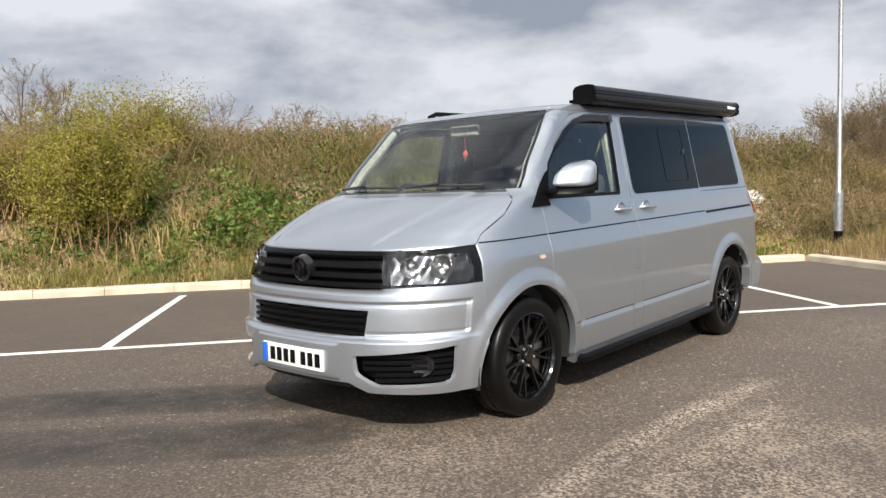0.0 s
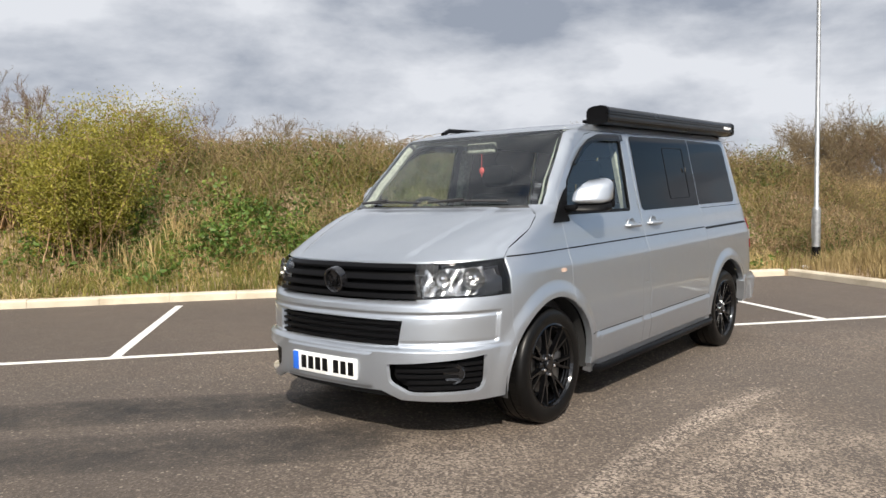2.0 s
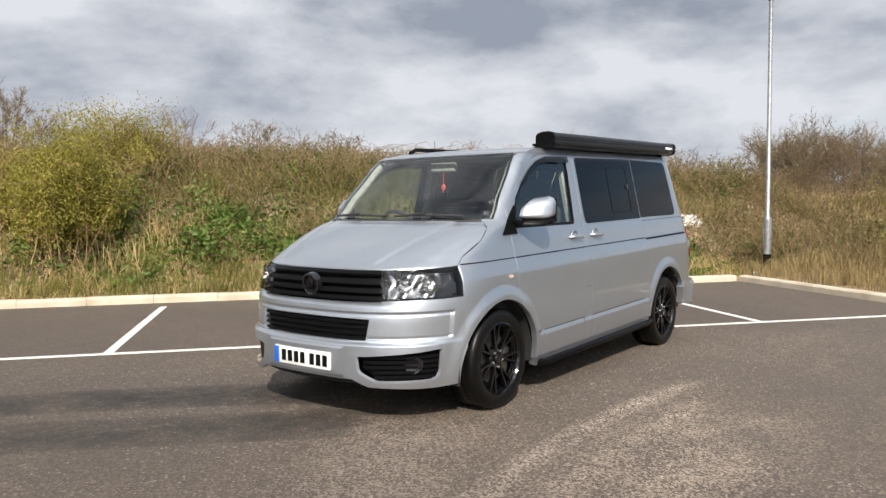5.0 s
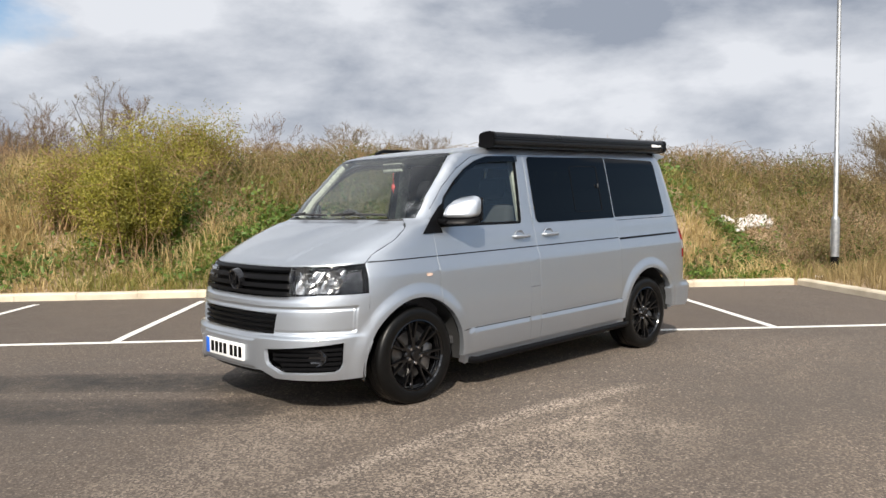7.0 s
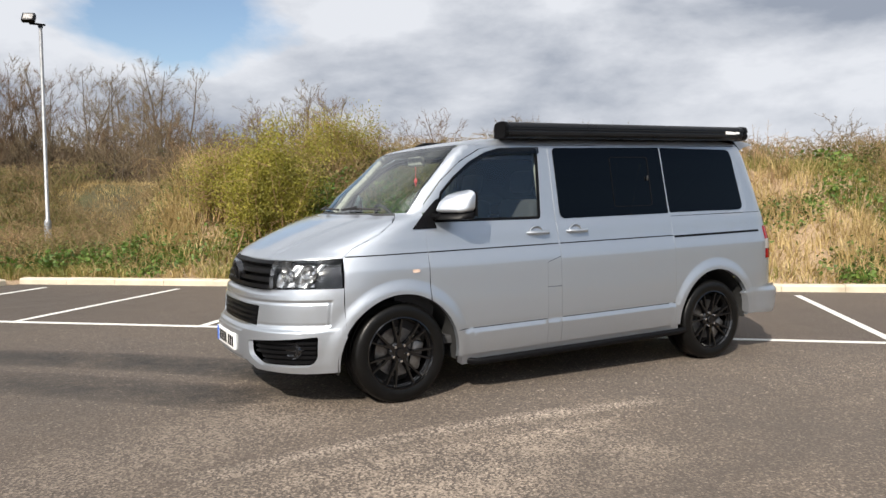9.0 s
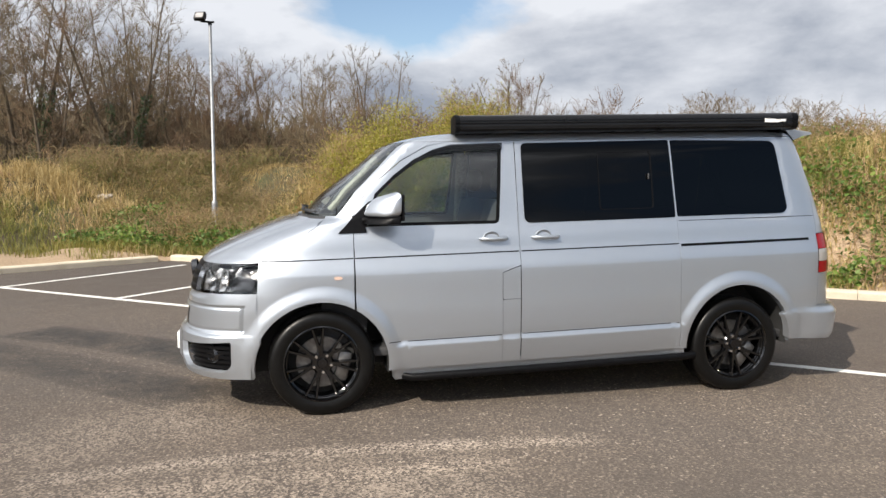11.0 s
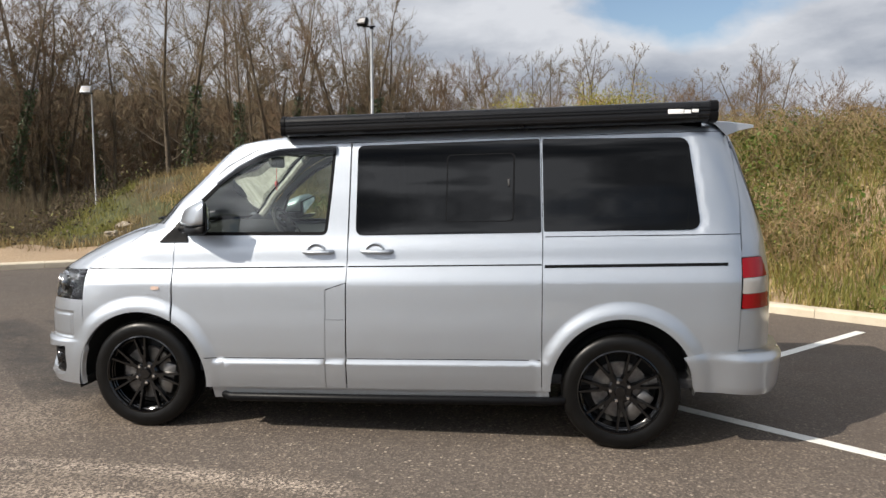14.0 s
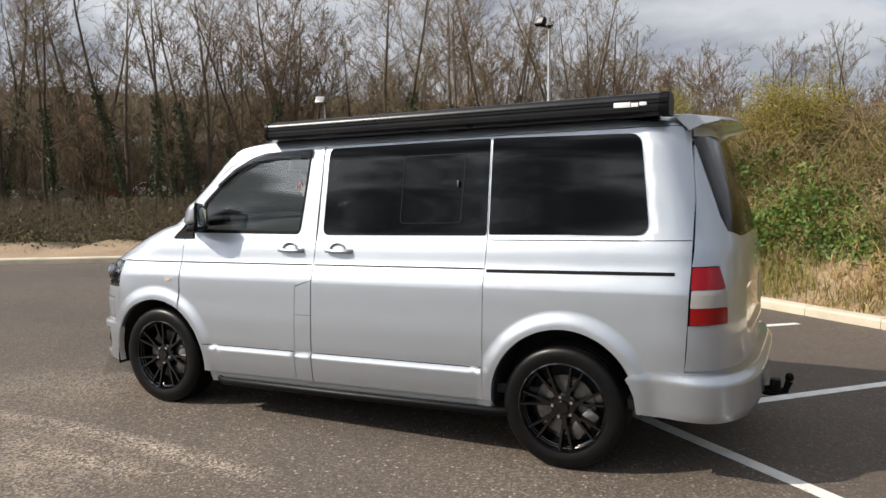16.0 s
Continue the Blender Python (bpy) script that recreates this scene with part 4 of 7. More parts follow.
for z in (0.622, 0.657, 0.692, 0.727):
    skin("slat", FRONT, mirrored([fy(-0.0001, z - 0.007), fy(-0.25, z - 0.007), fy(-0.495, z - 0.007), fy(-0.495, z + 0.007), fy(-0.25, z + 0.007), fy(-0.0001, z + 0.007)]), M_BLACK, lg, lift=-0.012, skirt=0.03)
for sg in (1, -1):
    f = FOG if sg > 0 else flipped(FOG)
    fog = skin("fog_lamp_surround", FRONT, [(c * 1.01, v) for c, v in f], M_INK, bumper, lift=-0.05, skirt=0, label="black slatted fog lamp recess")
    for z in (0.375, 0.407, 0.439, 0.471, 0.503):
        a = -0.47 if z > 0.41 else -0.53
        st = [fy(a, z - 0.008), fy(-0.7, z - 0.008), fx(-2.075, z - 0.008), fx(-2.075, z + 0.008), fy(-0.7, z + 0.008), fy(a, z + 0.008)]
        skin("slat", FRONT, st if sg > 0 else flipped(st), M_BLACK, fog, lift=-0.008, skirt=0.03)
    bm = bmesh.new()
    y = -sg * 0.735
    x = float(nose_at(0.735, 0.46))
    lathe(bm, [(0.001, -0.012), (0.045, -0.016), (0.056, -0.022), (0.062, -0.012), (0.064, 0.05)], 28, Matrix.Translation((x + 0.035, y * 0.985, 0.455 + RAKE * x)) @ Matrix.Rotation(radians(-62 if sg > 0 else -118), 4, "Z"))
    bm_part("fog_lamp", bm, M_GLOSSBLACK, bumper, "round dark fog lamp")
    # headlight: lens over a dark housing with bright reflectors
    HL = [fy(-0.575, 0.868), fy(-0.548, 0.95), fy(-0.522, 1.043), fy(-0.7, 1.046), fx(-1.99, 1.051), fx(-1.893, 1.052), fx(-1.902, 0.95), fx(-1.906, 0.868), fx(-2.05, 0.868)]
    hl = HL if sg > 0 else flipped(HL)
    lamp = skin("headlight", FRONT, hl, M_GLOSSBLACK, van, lift=-0.075, skirt=0, label="clear headlight with chrome reflectors and black surround")
    skin("lens", FRONT, hl, M_LENS, lamp, lift=0.004, skirt=0.03).visible_shadow = False
    inner = [fy(-0.592, 0.880), fy(-0.556, 1.035), fy(-0.815, 1.038), fy(-0.850, 0.96), fy(-0.832, 0.880)]
    skin("reflector_plate", FRONT, inner if sg > 0 else flipped(inner), M_REFLECT, lamp, lift=-0.045, skirt=0, grid=(0.012, 0.012), relief=lambda p: 0.006 * np.sin(p[:, 0] * 44) + 0.005 * np.sin(p[:, 1] * 40 + p[:, 0] * 25))
    for yy, zz, rr in ((0.655, 0.958, 0.050), (0.785, 0.962, 0.060)):
        bm = bmesh.new()
        xx = float(nose_at(yy, zz))
        m = Matrix.Translation((xx + 0.045, -sg * yy, zz + RAKE * xx)) @ Matrix.Rotation(radians(-66 if sg > 0 else -114), 4, "Z")
        lathe(bm, [(0.001, 0.03), (rr * 0.35, 0.026), (rr * 0.7, 0.008), (rr * 0.95, -0.025), (rr * 1.02, -0.032), (rr * 1.05, -0.028)], 28, m)
        bm_part("reflector_bowl", bm, M_REFLECT, lamp)
        bm = bmesh.new()
        lathe(bm, [(0.001, -0.014), (0.016, -0.012), (0.026, 0.0), (0.026, 0.03)], 16, m)
        bm_part("bulb_shield", bm, M_CHROME, lamp)
    eyelid = [fy(-0.80, 0.885), fy(-0.835, 1.03), fx(-2.0, 1.035), fx(-1.93, 0.96), fx(-1.94, 0.885)]
    skin("side_reflector", FRONT, eyelid if sg > 0 else flipped(eyelid), M_GLOSSBLACK, lamp, lift=-0.035, skirt=0)

GR = [fy(-0.0001, 0.858), fy(-0.3, 0.860), fy(-0.572, 0.866), fy(-0.545, 0.95), fy(-0.518, 1.046), fy(-0.3, 1.046), fy(-0.0001, 1.046)]
grille = skin("grille", FRONT, mirrored(GR), M_INK, van, lift=-0.05, skirt=0, label="black slatted radiator grille")
for z, h, w in ((0.874, 0.012, 0.560), (0.921, 0.014, 0.549), (0.974, 0.014, 0.536), (1.034, 0.011, 0.519)):
    skin("slat", FRONT, mirrored([fy(-0.0001, z - h), fy(-0.3, z - h), fy(-w, z - h), fy(-w + 0.006, z + h), fy(-0.3, z + h), fy(-0.0001, z + h)]), M_BLACK, grille, lift=0.0, skirt=0.035)
bm = bmesh.new()
bx, bz = float(NOSE(0.945)) - 0.016, 0.945 + RAKE * -2.4
mrot = Matrix.Translation((bx, 0, bz)) @ Matrix.Rotation(radians(-90), 4, "Z") @ Matrix.Rotation(radians(8), 4, "X")
lathe(bm, [(0.001, 0.004), (0.060, 0.004), (0.060, -0.010), (0.068, -0.014), (0.075, -0.010), (0.078, 0.03)], 36, mrot)
badge = bm_part("badge", bm, M_GLOSSBLACK, grille, "round gloss black badge")
bm = bmesh.new()
for a, b in (((-0.045, 0.035), (-0.015, -0.035)), ((-0.015, -0.035), (0.0, 0.0)), ((0.0, 0.0), (0.015, -0.035)), ((0.015, -0.035), (0.045, 0.035))):
    tube(bm, [mrot @ Vector((a[0], -0.008, a[1])), mrot @ Vector((b[0], -0.008, b[1]))], 0.006, 6)
bm_part("emblem", bm, M_BLACK, badge)

# number plate with plain bars in place of its characters
px = float(NOSE(0.475)) - 0.030 - 0.014
pz = 0.415 + RAKE * px
plate = van_plate = None
bm = bmesh.new()
box(bm, (px - 0.004, -0.262, pz), (px + 0.022, 0.262, pz + 0.114), 0.004)
plate = bm_part("number_plate", bm, M_PLATE, bumper, "white number plate with a blue end band and black bars")
bm = bmesh.new()
box(bm, (px - 0.0065, 0.212, pz + 0.003), (px - 0.003, 0.259, pz + 0.111), 0.001)
bm_part("blue_band", bm, M_PLATEBLUE, plate)
for y in (0.165, 0.105, 0.045, -0.015, -0.105, -0.165, -0.225):
    bm = bmesh.new()
    box(bm, (px - 0.0065, y - 0.021, pz + 0.02), (px - 0.003, y + 0.021, pz + 0.094), 0.001)
    bm_part("plate_bar", bm, M_INK, plate)

# wipers
for y0, y1 in ((0.62, 0.02), (-0.05, -0.62)):
    bm = bmesh.new()
    pts = []
    for i in range(13):
        y = y0 + (y1 - y0) * i / 12
        v = 1.352 + 0.006 * math.sin(i / 12 * math.pi)
        pts.append((float(nose_at(y, v)) - 0.016, y, v + RAKE * float(nose_at(y, v)) + 0.012))
    tube(bm, pts, 0.009, 6)
    tube(bm, [pts[0], (pts[6][0] - 0.012, pts[6][1], pts[6][2] + 0.014)], 0.008, 6)
    bm_part("wiper", bm, M_TRIM, van, "black windscreen wiper")

# ---- tail ----
gate_half = [ry(-0.0001, 0.568), ry(-0.5, 0.568), rx(2.140, 0.568), rx(2.151, 0.797), ry(-0.797, 0.797), ry(-0.797, 1.093), rx(2.157, 1.093), rx(2.154, 1.44), rx(2.134, 1.60), rx(2.102, 1.815), ry(-0.4, 1.818), ry(-0.0001, 1.818)]
RWIN = [ry(-0.0001, 1.225), ry(-0.50, 1.225), ry(-0.665, 1.26), ry(-0.69, 1.34), ry(-0.655, 1.755), ry(-0.35, 1.768), ry(-0.0001, 1.768)]
gate = skin("tailgate", REAR, mirrored(gate_half), M_PAINT, van, holes=[mirrored(RWIN)], relief=lambda p: -0.02 * sstep((0.55 - np.abs(p[:, 0])) / 0.1) * sstep((0.98 - p[:, 1]) / 0.05) * sstep((p[:, 1] - 0.70) / 0.05))
skin("rear_window", REAR, mirrored(RWIN), M_PRIVACY, gate, lift=0.002, skirt=0.005, label="dark tinted rear window")
for sg in (1, -1):
    def tl(poly):
        return poly if sg > 0 else flipped(poly)
    lampr = skin("tail_light", REAR, tl([rx(2.154, 0.800), rx(2.158, 1.09), ry(-0.80, 1.09), ry(-0.80, 0.800)]), M_INK, van, lift=-0.004, skirt=0.02, label="red and clear tail light")
    for z0, z1, m in ((0.803, 0.885, M_RED), (0.888, 0.975, M_CLEARLENS), (0.978, 1.087, M_RED)):
        skin("lens", REAR, tl(rounded([rx(2.157, z0), rx(2.160, z1), ry(-0.804, z1), ry(-0.804, z0)], 0.01)), m, lampr, lift=0.008, skirt=0.012, grid=(0.03, 0.015))


def rear_relief(p):
    c, v = np.abs(p[:, 0]), p[:, 1]
    bulge = 0.012 + 0.065 * sstep((1.38 - c) / 0.42)
    return bulge * (1 - 0.45 * sstep((v - 0.505) / 0.05)) * (1 - 0.35 * sstep((0.36 - v) / 0.10))


rb_half = [ry(-0.0001, 0.305), ry(-0.5, 0.305), rx(2.1, 0.318), rx(1.925, 0.328), rx(1.912, 0.42), rx(1.888, 0.48), rx(1.868, 0.510), rx(1.90, 0.535), rx(2.0, 0.556), ry(-0.6, 0.560), ry(-0.0001, 0.560)]
rbump = skin("rear_bumper", REAR, mirrored(rb_half), M_PAINT, van, grid=(0.035, 0.012), relief=rear_relief, skirt=0.07)
for sg in (1, -1):
    st = [ry(-0.78, 0.335), ry(-0.60, 0.335), ry(-0.60, 0.365), ry(-0.78, 0.365)]
    skin("reflector", REAR, st if sg > 0 else flipped(st), M_RED, rbump, lift=0.066, skirt=0.006)
# roof spoiler
bm = bmesh.new()
prof = [(1.99, 1.880), (2.14, 1.872), (2.285, 1.848), (2.287, 1.836), (2.20, 1.820), (2.13, 1.792), (2.09, 1.80), (2.03, 1.862)]
rows = []
for y in (-0.668, -0.655, -0.40, 0.0, 0.40, 0.655, 0.668):
    k = abs(y) / 0.668
    sw = 0.04 * k * k
    sh = -0.004 if abs(y) > 0.66 else 0.0
    crown = 0.022 * (1 - k * k)
    rows.append([bm.verts.new((x - sw * (x > 2.1), y, z + crown + sh + RAKE * x)) for x, z in prof])
for a, b in zip(rows, rows[1:]):
    for i in range(len(prof)):
        j = (i + 1) % len(prof)
        bm.faces.new([a[i], a[j], b[j], b[i]])
bm.faces.new(rows[0][::-1]), bm.faces.new(rows[-1])
bmesh.ops.recalc_face_normals(bm, faces=bm.faces)
bm_part("roof_spoiler", bm, M_PAINT, van)
# tow bar
bm = bmesh.new()
tube(bm, [(2.35, 0, 0.33), (2.50, 0, 0.32), (2.58, 0, 0.34), (2.60, 0, 0.40)], 0.022, 10)
lathe(bm, [(0.001, 0.0), (0.018, 0.003), (0.025, 0.012), (0.025, 0.028), (0.016, 0.045), (0.001, 0.05)], 16, Matrix.Translation((2.60, 0, 0.40)) @ Matrix.Rotation(radians(90), 4, "X"))
tow = bm_part("tow_bar", bm, M_BLACK, van, "black tow bar with ball")
bm = bmesh.new()
box(bm, (2.50, -0.17, 0.36), (2.56, -0.09, 0.44), 0.012)
tube(bm, [(2.42, -0.13, 0.36), (2.53, -0.13, 0.39)], 0.014, 8)
bm_part("trailer_socket", bm, M_BLACK, tow)

# ---- mirrors and black sails ----
def seat_mirror(bm, s, lo, hi):
    """Bring a unit box (out, back, up) to the mirror's head: its glass is turned in to the cab, its cap thins outwards."""
    for v in bm.verts:
        u, k, h = v.co
        rear = -1.045 + 0.072 * u
        front = -1.238 + 0.165 * max(u, 0.0) ** 1.5
        x = front + (rear - front) * k + (1 - k) * 0.045 * max(h, 0.0)
        rise = 0.62 + 0.38 * min(1.0, max(0.0, u) / 0.34) if hi > 1.4 else 1.0
        z = lo + (hi - lo) * h * rise * (0.66 + 0.34 * min(1.0, max(0.0, k + 0.25))) - 0.012 * max(0.0, u - 0.75) * h
        v.co = Vector((x, s * (0.885 + 0.186 * u), z))
    if s < 0:
        bmesh.ops.reverse_faces(bm, faces=bm.faces)


SAIL = [(-1.378, 1.222), (-1.338, 1.262), (-1.256, 1.345), (-1.178, 1.418), (-1.150, 1.43), (-1.19, 1.31), (-1.20, 1.262), (-1.19, 1.222)]
for s in (-1, 1):
    chart = LEFT if s < 0 else RIGHT
    sail = skin("mirror_sail", chart, SAIL, M_BLACK, van, lift=0.010, skirt=0.012, label="black plastic mirror mounting")
    bm = bmesh.new()
    box(bm, (0.0, 0.0, 0.0), (1.0, 1.0, 1.0), 0.27, 5)
    seat_mirror(bm, s, 1.300, 1.462)
    mir = bm_part("door_mirror", bm, M_PAINT, van, "silver door mirror with black base")
    bm = bmesh.new()
    box(bm, (0.0, 0.0, 0.0), (0.95, 1.0, 1.0), 0.22, 3)
    seat_mirror(bm, s, 1.252, 1.318)
    box(bm, (-1.225, min(s * 0.83, s * 0.93), 1.258), (-1.09, max(s * 0.83, s * 0.93), 1.296), 0.014, 2)
    bm_part("mirror_base", bm, M_BLACK, mir)
    bm = bmesh.new()
    box(bm, (0.03, 0.97, 0.0), (0.99, 1.09, 1.0), 0.055, 3)
    seat_mirror(bm, s, 1.276, 1.450)
    bm_part("mirror_shell", bm, M_BLACK, mir)
    bm = bmesh.new()
    box(bm, (0.10, 1.08, 0.08), (0.92, 1.115, 0.92), 0.012, 1)
    seat_mirror(bm, s, 1.276, 1.450)
    bm_part("mirror_glass", bm, M_CHROME, mir)


# ---- wheels ----
def build_wheel(name):
    root = tagged(new(name), "black multi-spoke alloy wheel with a low-profile tyre")
    root.parent = van
    bm = bmesh.new()
    prof = [(0.243, -0.10), (0.252, -0.122), (0.275, -0.130), (0.305, -0.129), (0.328, -0.121), (0.340, -0.105), (0.345, -0.08), (0.3455, -0.035), (0.338, -0.033), (0.338, -0.027), (0.3455, -0.025), (0.3455, 0.025), (0.338, 0.027), (0.338, 0.033), (0.3455, 0.035), (0.345, 0.08), (0.335, 0.112), (0.30, 0.128), (0.25, 0.122), (0.243, 0.10)]
    lathe(bm, prof, 72)
    for k in range(60):  # tread blocks across the shoulder
        a = k * 2 * math.pi / 60
        m = Matrix.Rotation(a, 4, "Y") @ Matrix.Translation((0.3425, -0.062, 0))
        bmesh.ops.create_cube(bm, size=1.0, matrix=m @ Matrix.Diagonal((0.008, 0.042, 0.026, 1)))
    bmesh.ops.recalc_face_normals(bm, faces=bm.faces)
    bm_part("tyre", bm, M_RUBBER, root, "black low-profile tyre")
    bm = bmesh.new()
    lathe(bm, [(0.247, -0.112), (0.252, -0.121), (0.244, -0.124), (0.238, -0.114), (0.234, -0.108), (0.2335, -0.094), (0.229, -0.091), (0.2285, -0.075), (0.2245, -0.072), (0.224, -0.03), (0.222, 0.10), (0.247, 0.105)], 64)
    bmesh.ops.recalc_face_normals(bm, faces=bm.faces)
    rim = bm_part("rim", bm, M_WHEEL, root, "gloss black alloy rim")
    def bar(bm, a, b, w0, w1, t0, t1):
        """A tapered spoke between (angle, radius, along) points."""
        pa = Vector((a[1] * math.cos(a[0]), a[2], a[1] * math.sin(a[0])))
        pb = Vector((b[1] * math.cos(b[0]), b[2], b[1] * math.sin(b[0])))
        t = (pb - pa).normalized()
        s = t.cross(Vector((0, 1, 0))).normalized()
        q = []
        for p, w, th in ((pa, w0, t0), (pb, w1, t1)):
            q.append([bm.verts.new(p + s * w * e + Vector((0, f, 0))) for e, f in ((-1, th), (-0.55, 0.0), (0.55, 0.0), (1, th))])
        for i in range(4):
            j = (i + 1) % 4
            bm.faces.new([q[0][i], q[0][j], q[1][j], q[1][i]])
    n = 7
    for k in range(n):
        a = k * 2 * math.pi / n + 0.12
        bm = bmesh.new()
        bar(bm, (a, 0.050, -0.090), (a, 0.122, -0.097), 0.025, 0.021, 0.04, 0.03)
        for d in (0.15, -0.15):
            bar(bm, (a + d * 0.62, 0.106, -0.096), (a + d * 1.02, 0.236, -0.110), 0.0135, 0.0100, 0.03, 0.022)
        bmesh.ops.recalc_face_normals(bm, faces=bm.faces)
        bm_part("spoke", bm, M_WHEEL, rim)
    bm = bmesh.new()
    lathe(bm, [(0.001, -0.106), (0.030, -0.106), (0.034, -0.100), (0.036, -0.090), (0.064, -0.088), (0.074, -0.078), (0.078, 0.0)], 40)
    bmesh.ops.recalc_face_normals(bm, faces=bm.faces)
    hub = bm_part("hub", bm, M_WHEEL, rim)
    for k in range(5):
        a = k * 2 * math.pi / 5
        bm = bmesh.new()
        lathe(bm, [(0.001, -0.103), (0.009, -0.103), (0.011, -0.099), (0.0115, -0.085)], 10, Matrix.Translation((0.058 * math.cos(a), 0, 0.058 * math.sin(a))))
        bm_part("wheel_bolt", bm, M_CHROME, rim)
    bm = bmesh.new()
    lathe(bm, [(0.06, -0.045), (0.168, -0.045), (0.168, -0.025), (0.06, -0.025)], 48, closed=True)
    bmesh.ops.recalc_face_normals(bm, faces=bm.faces)
    bm_part("brake_disc", bm, M_DISC, root, "grey steel brake disc")
    bm = bmesh.new()
    box(bm, (0.095, -0.07, -0.10), (0.185, 0.01, 0.10), 0.02)
    bm_part("brake_caliper", bm, M_DISC, root)
    bm = bmesh.new()
    lathe(bm, [(0.001, 0.02), (0.221, 0.02), (0.221, 0.06), (0.001, 0.06)], 40)
    bm_part("back_plate", bm, M_UNDER, root)
    return root


HUB = 0.343
wheel = build_wheel("wheel")
wheel.matrix_basis = Matrix.Translation((-1.492, -0.800, HUB)) @ Matrix.Rotation(radians(13), 4, "Y")
for x, s, r in ((1.495, -1, 40), (-1.492, 1, 5), (1.495, 1, 22)):
    turn = Matrix.Rotation(math.pi, 4, "Z") if s > 0 else Matrix.Identity(4)
    copy_thing(wheel, Matrix.Translation((x, s * 0.800, HUB)) @ turn @ Matrix.Rotation(radians(r), 4, "Y"))

# ---- underside and side bars ----
bm = bmesh.new()
box(bm, (-1.02, -0.86, 0.24), (1.08, 0.86, 0.34), 0.02)
box(bm, (-2.22, -0.58, 0.27), (-1.0, 0.58, 0.42), 0.03)
box(bm, (1.0, -0.58, 0.30), (2.36, 0.58, 0.46), 0.03)
box(bm, (-2.20, -0.60, 0.30), (-2.15, 0.60, 1.0), 0.01)
tube(bm, [(-1.5, -0.75, HUB), (-1.5, 0.75, HUB)], 0.04, 10)
tube(bm, [(1.5, -0.75, HUB), (1.5, 0.75, HUB)], 0.05, 10)
bm_part("underbody", bm, M_UNDER, van, "dark underside with axles")
# unseen tray, added to stop light leaking through below the front bumper
bm = bmesh.new()
edge = [(float(nose_at(y, 0.33)) + 0.05, y) for y in np.linspace(-0.86, 0.86, 25)]
edge = [(-1.93, -0.87), *edge, (-1.93, 0.87)]
lo, hi = ([bm.verts.new((x, y, z + RAKE * x)) for x, y in edge] for z in (0.318, 0.345))
bm.faces.new(hi), bm.faces.new(lo[::-1])
for i in range(len(edge)):
    j = (i + 1) % len(edge)
    bm.faces.new([lo[i], lo[j], hi[j], hi[i]])
bmesh.ops.recalc_face_normals(bm, faces=bm.faces)
bm_part("undertray", bm, M_UNDER, van)
for s in (-1, 1):
    bm = bmesh.new()
    y = s * 0.928
    tube(bm, [(-0.92, s * 0.84, 0.250), (-0.945, y - s * 0.02, 0.232), (-0.90, y, 0.226), (0.1, y, 0.250), (1.08, y, 0.277), (1.16, y - s * 0.02, 0.279), (1.16, s * 0.84, 0.29)], 0.027, 12)
    bar = bm_part("side_bar", bm, M_BLACK, van, "black tubular side bar under the doors")
    for x in (-0.6, 0.2, 0.95):
        bm = bmesh.new()
        box(bm, (x - 0.025, min(s * 0.80, s * 0.92), 0.235 + 0.025 * x), (x + 0.025, max(s * 0.80, s * 0.92), 0.26 + 0.025 * x), 0.004)
        bm_part("bracket", bm, M_BLACK, bar)

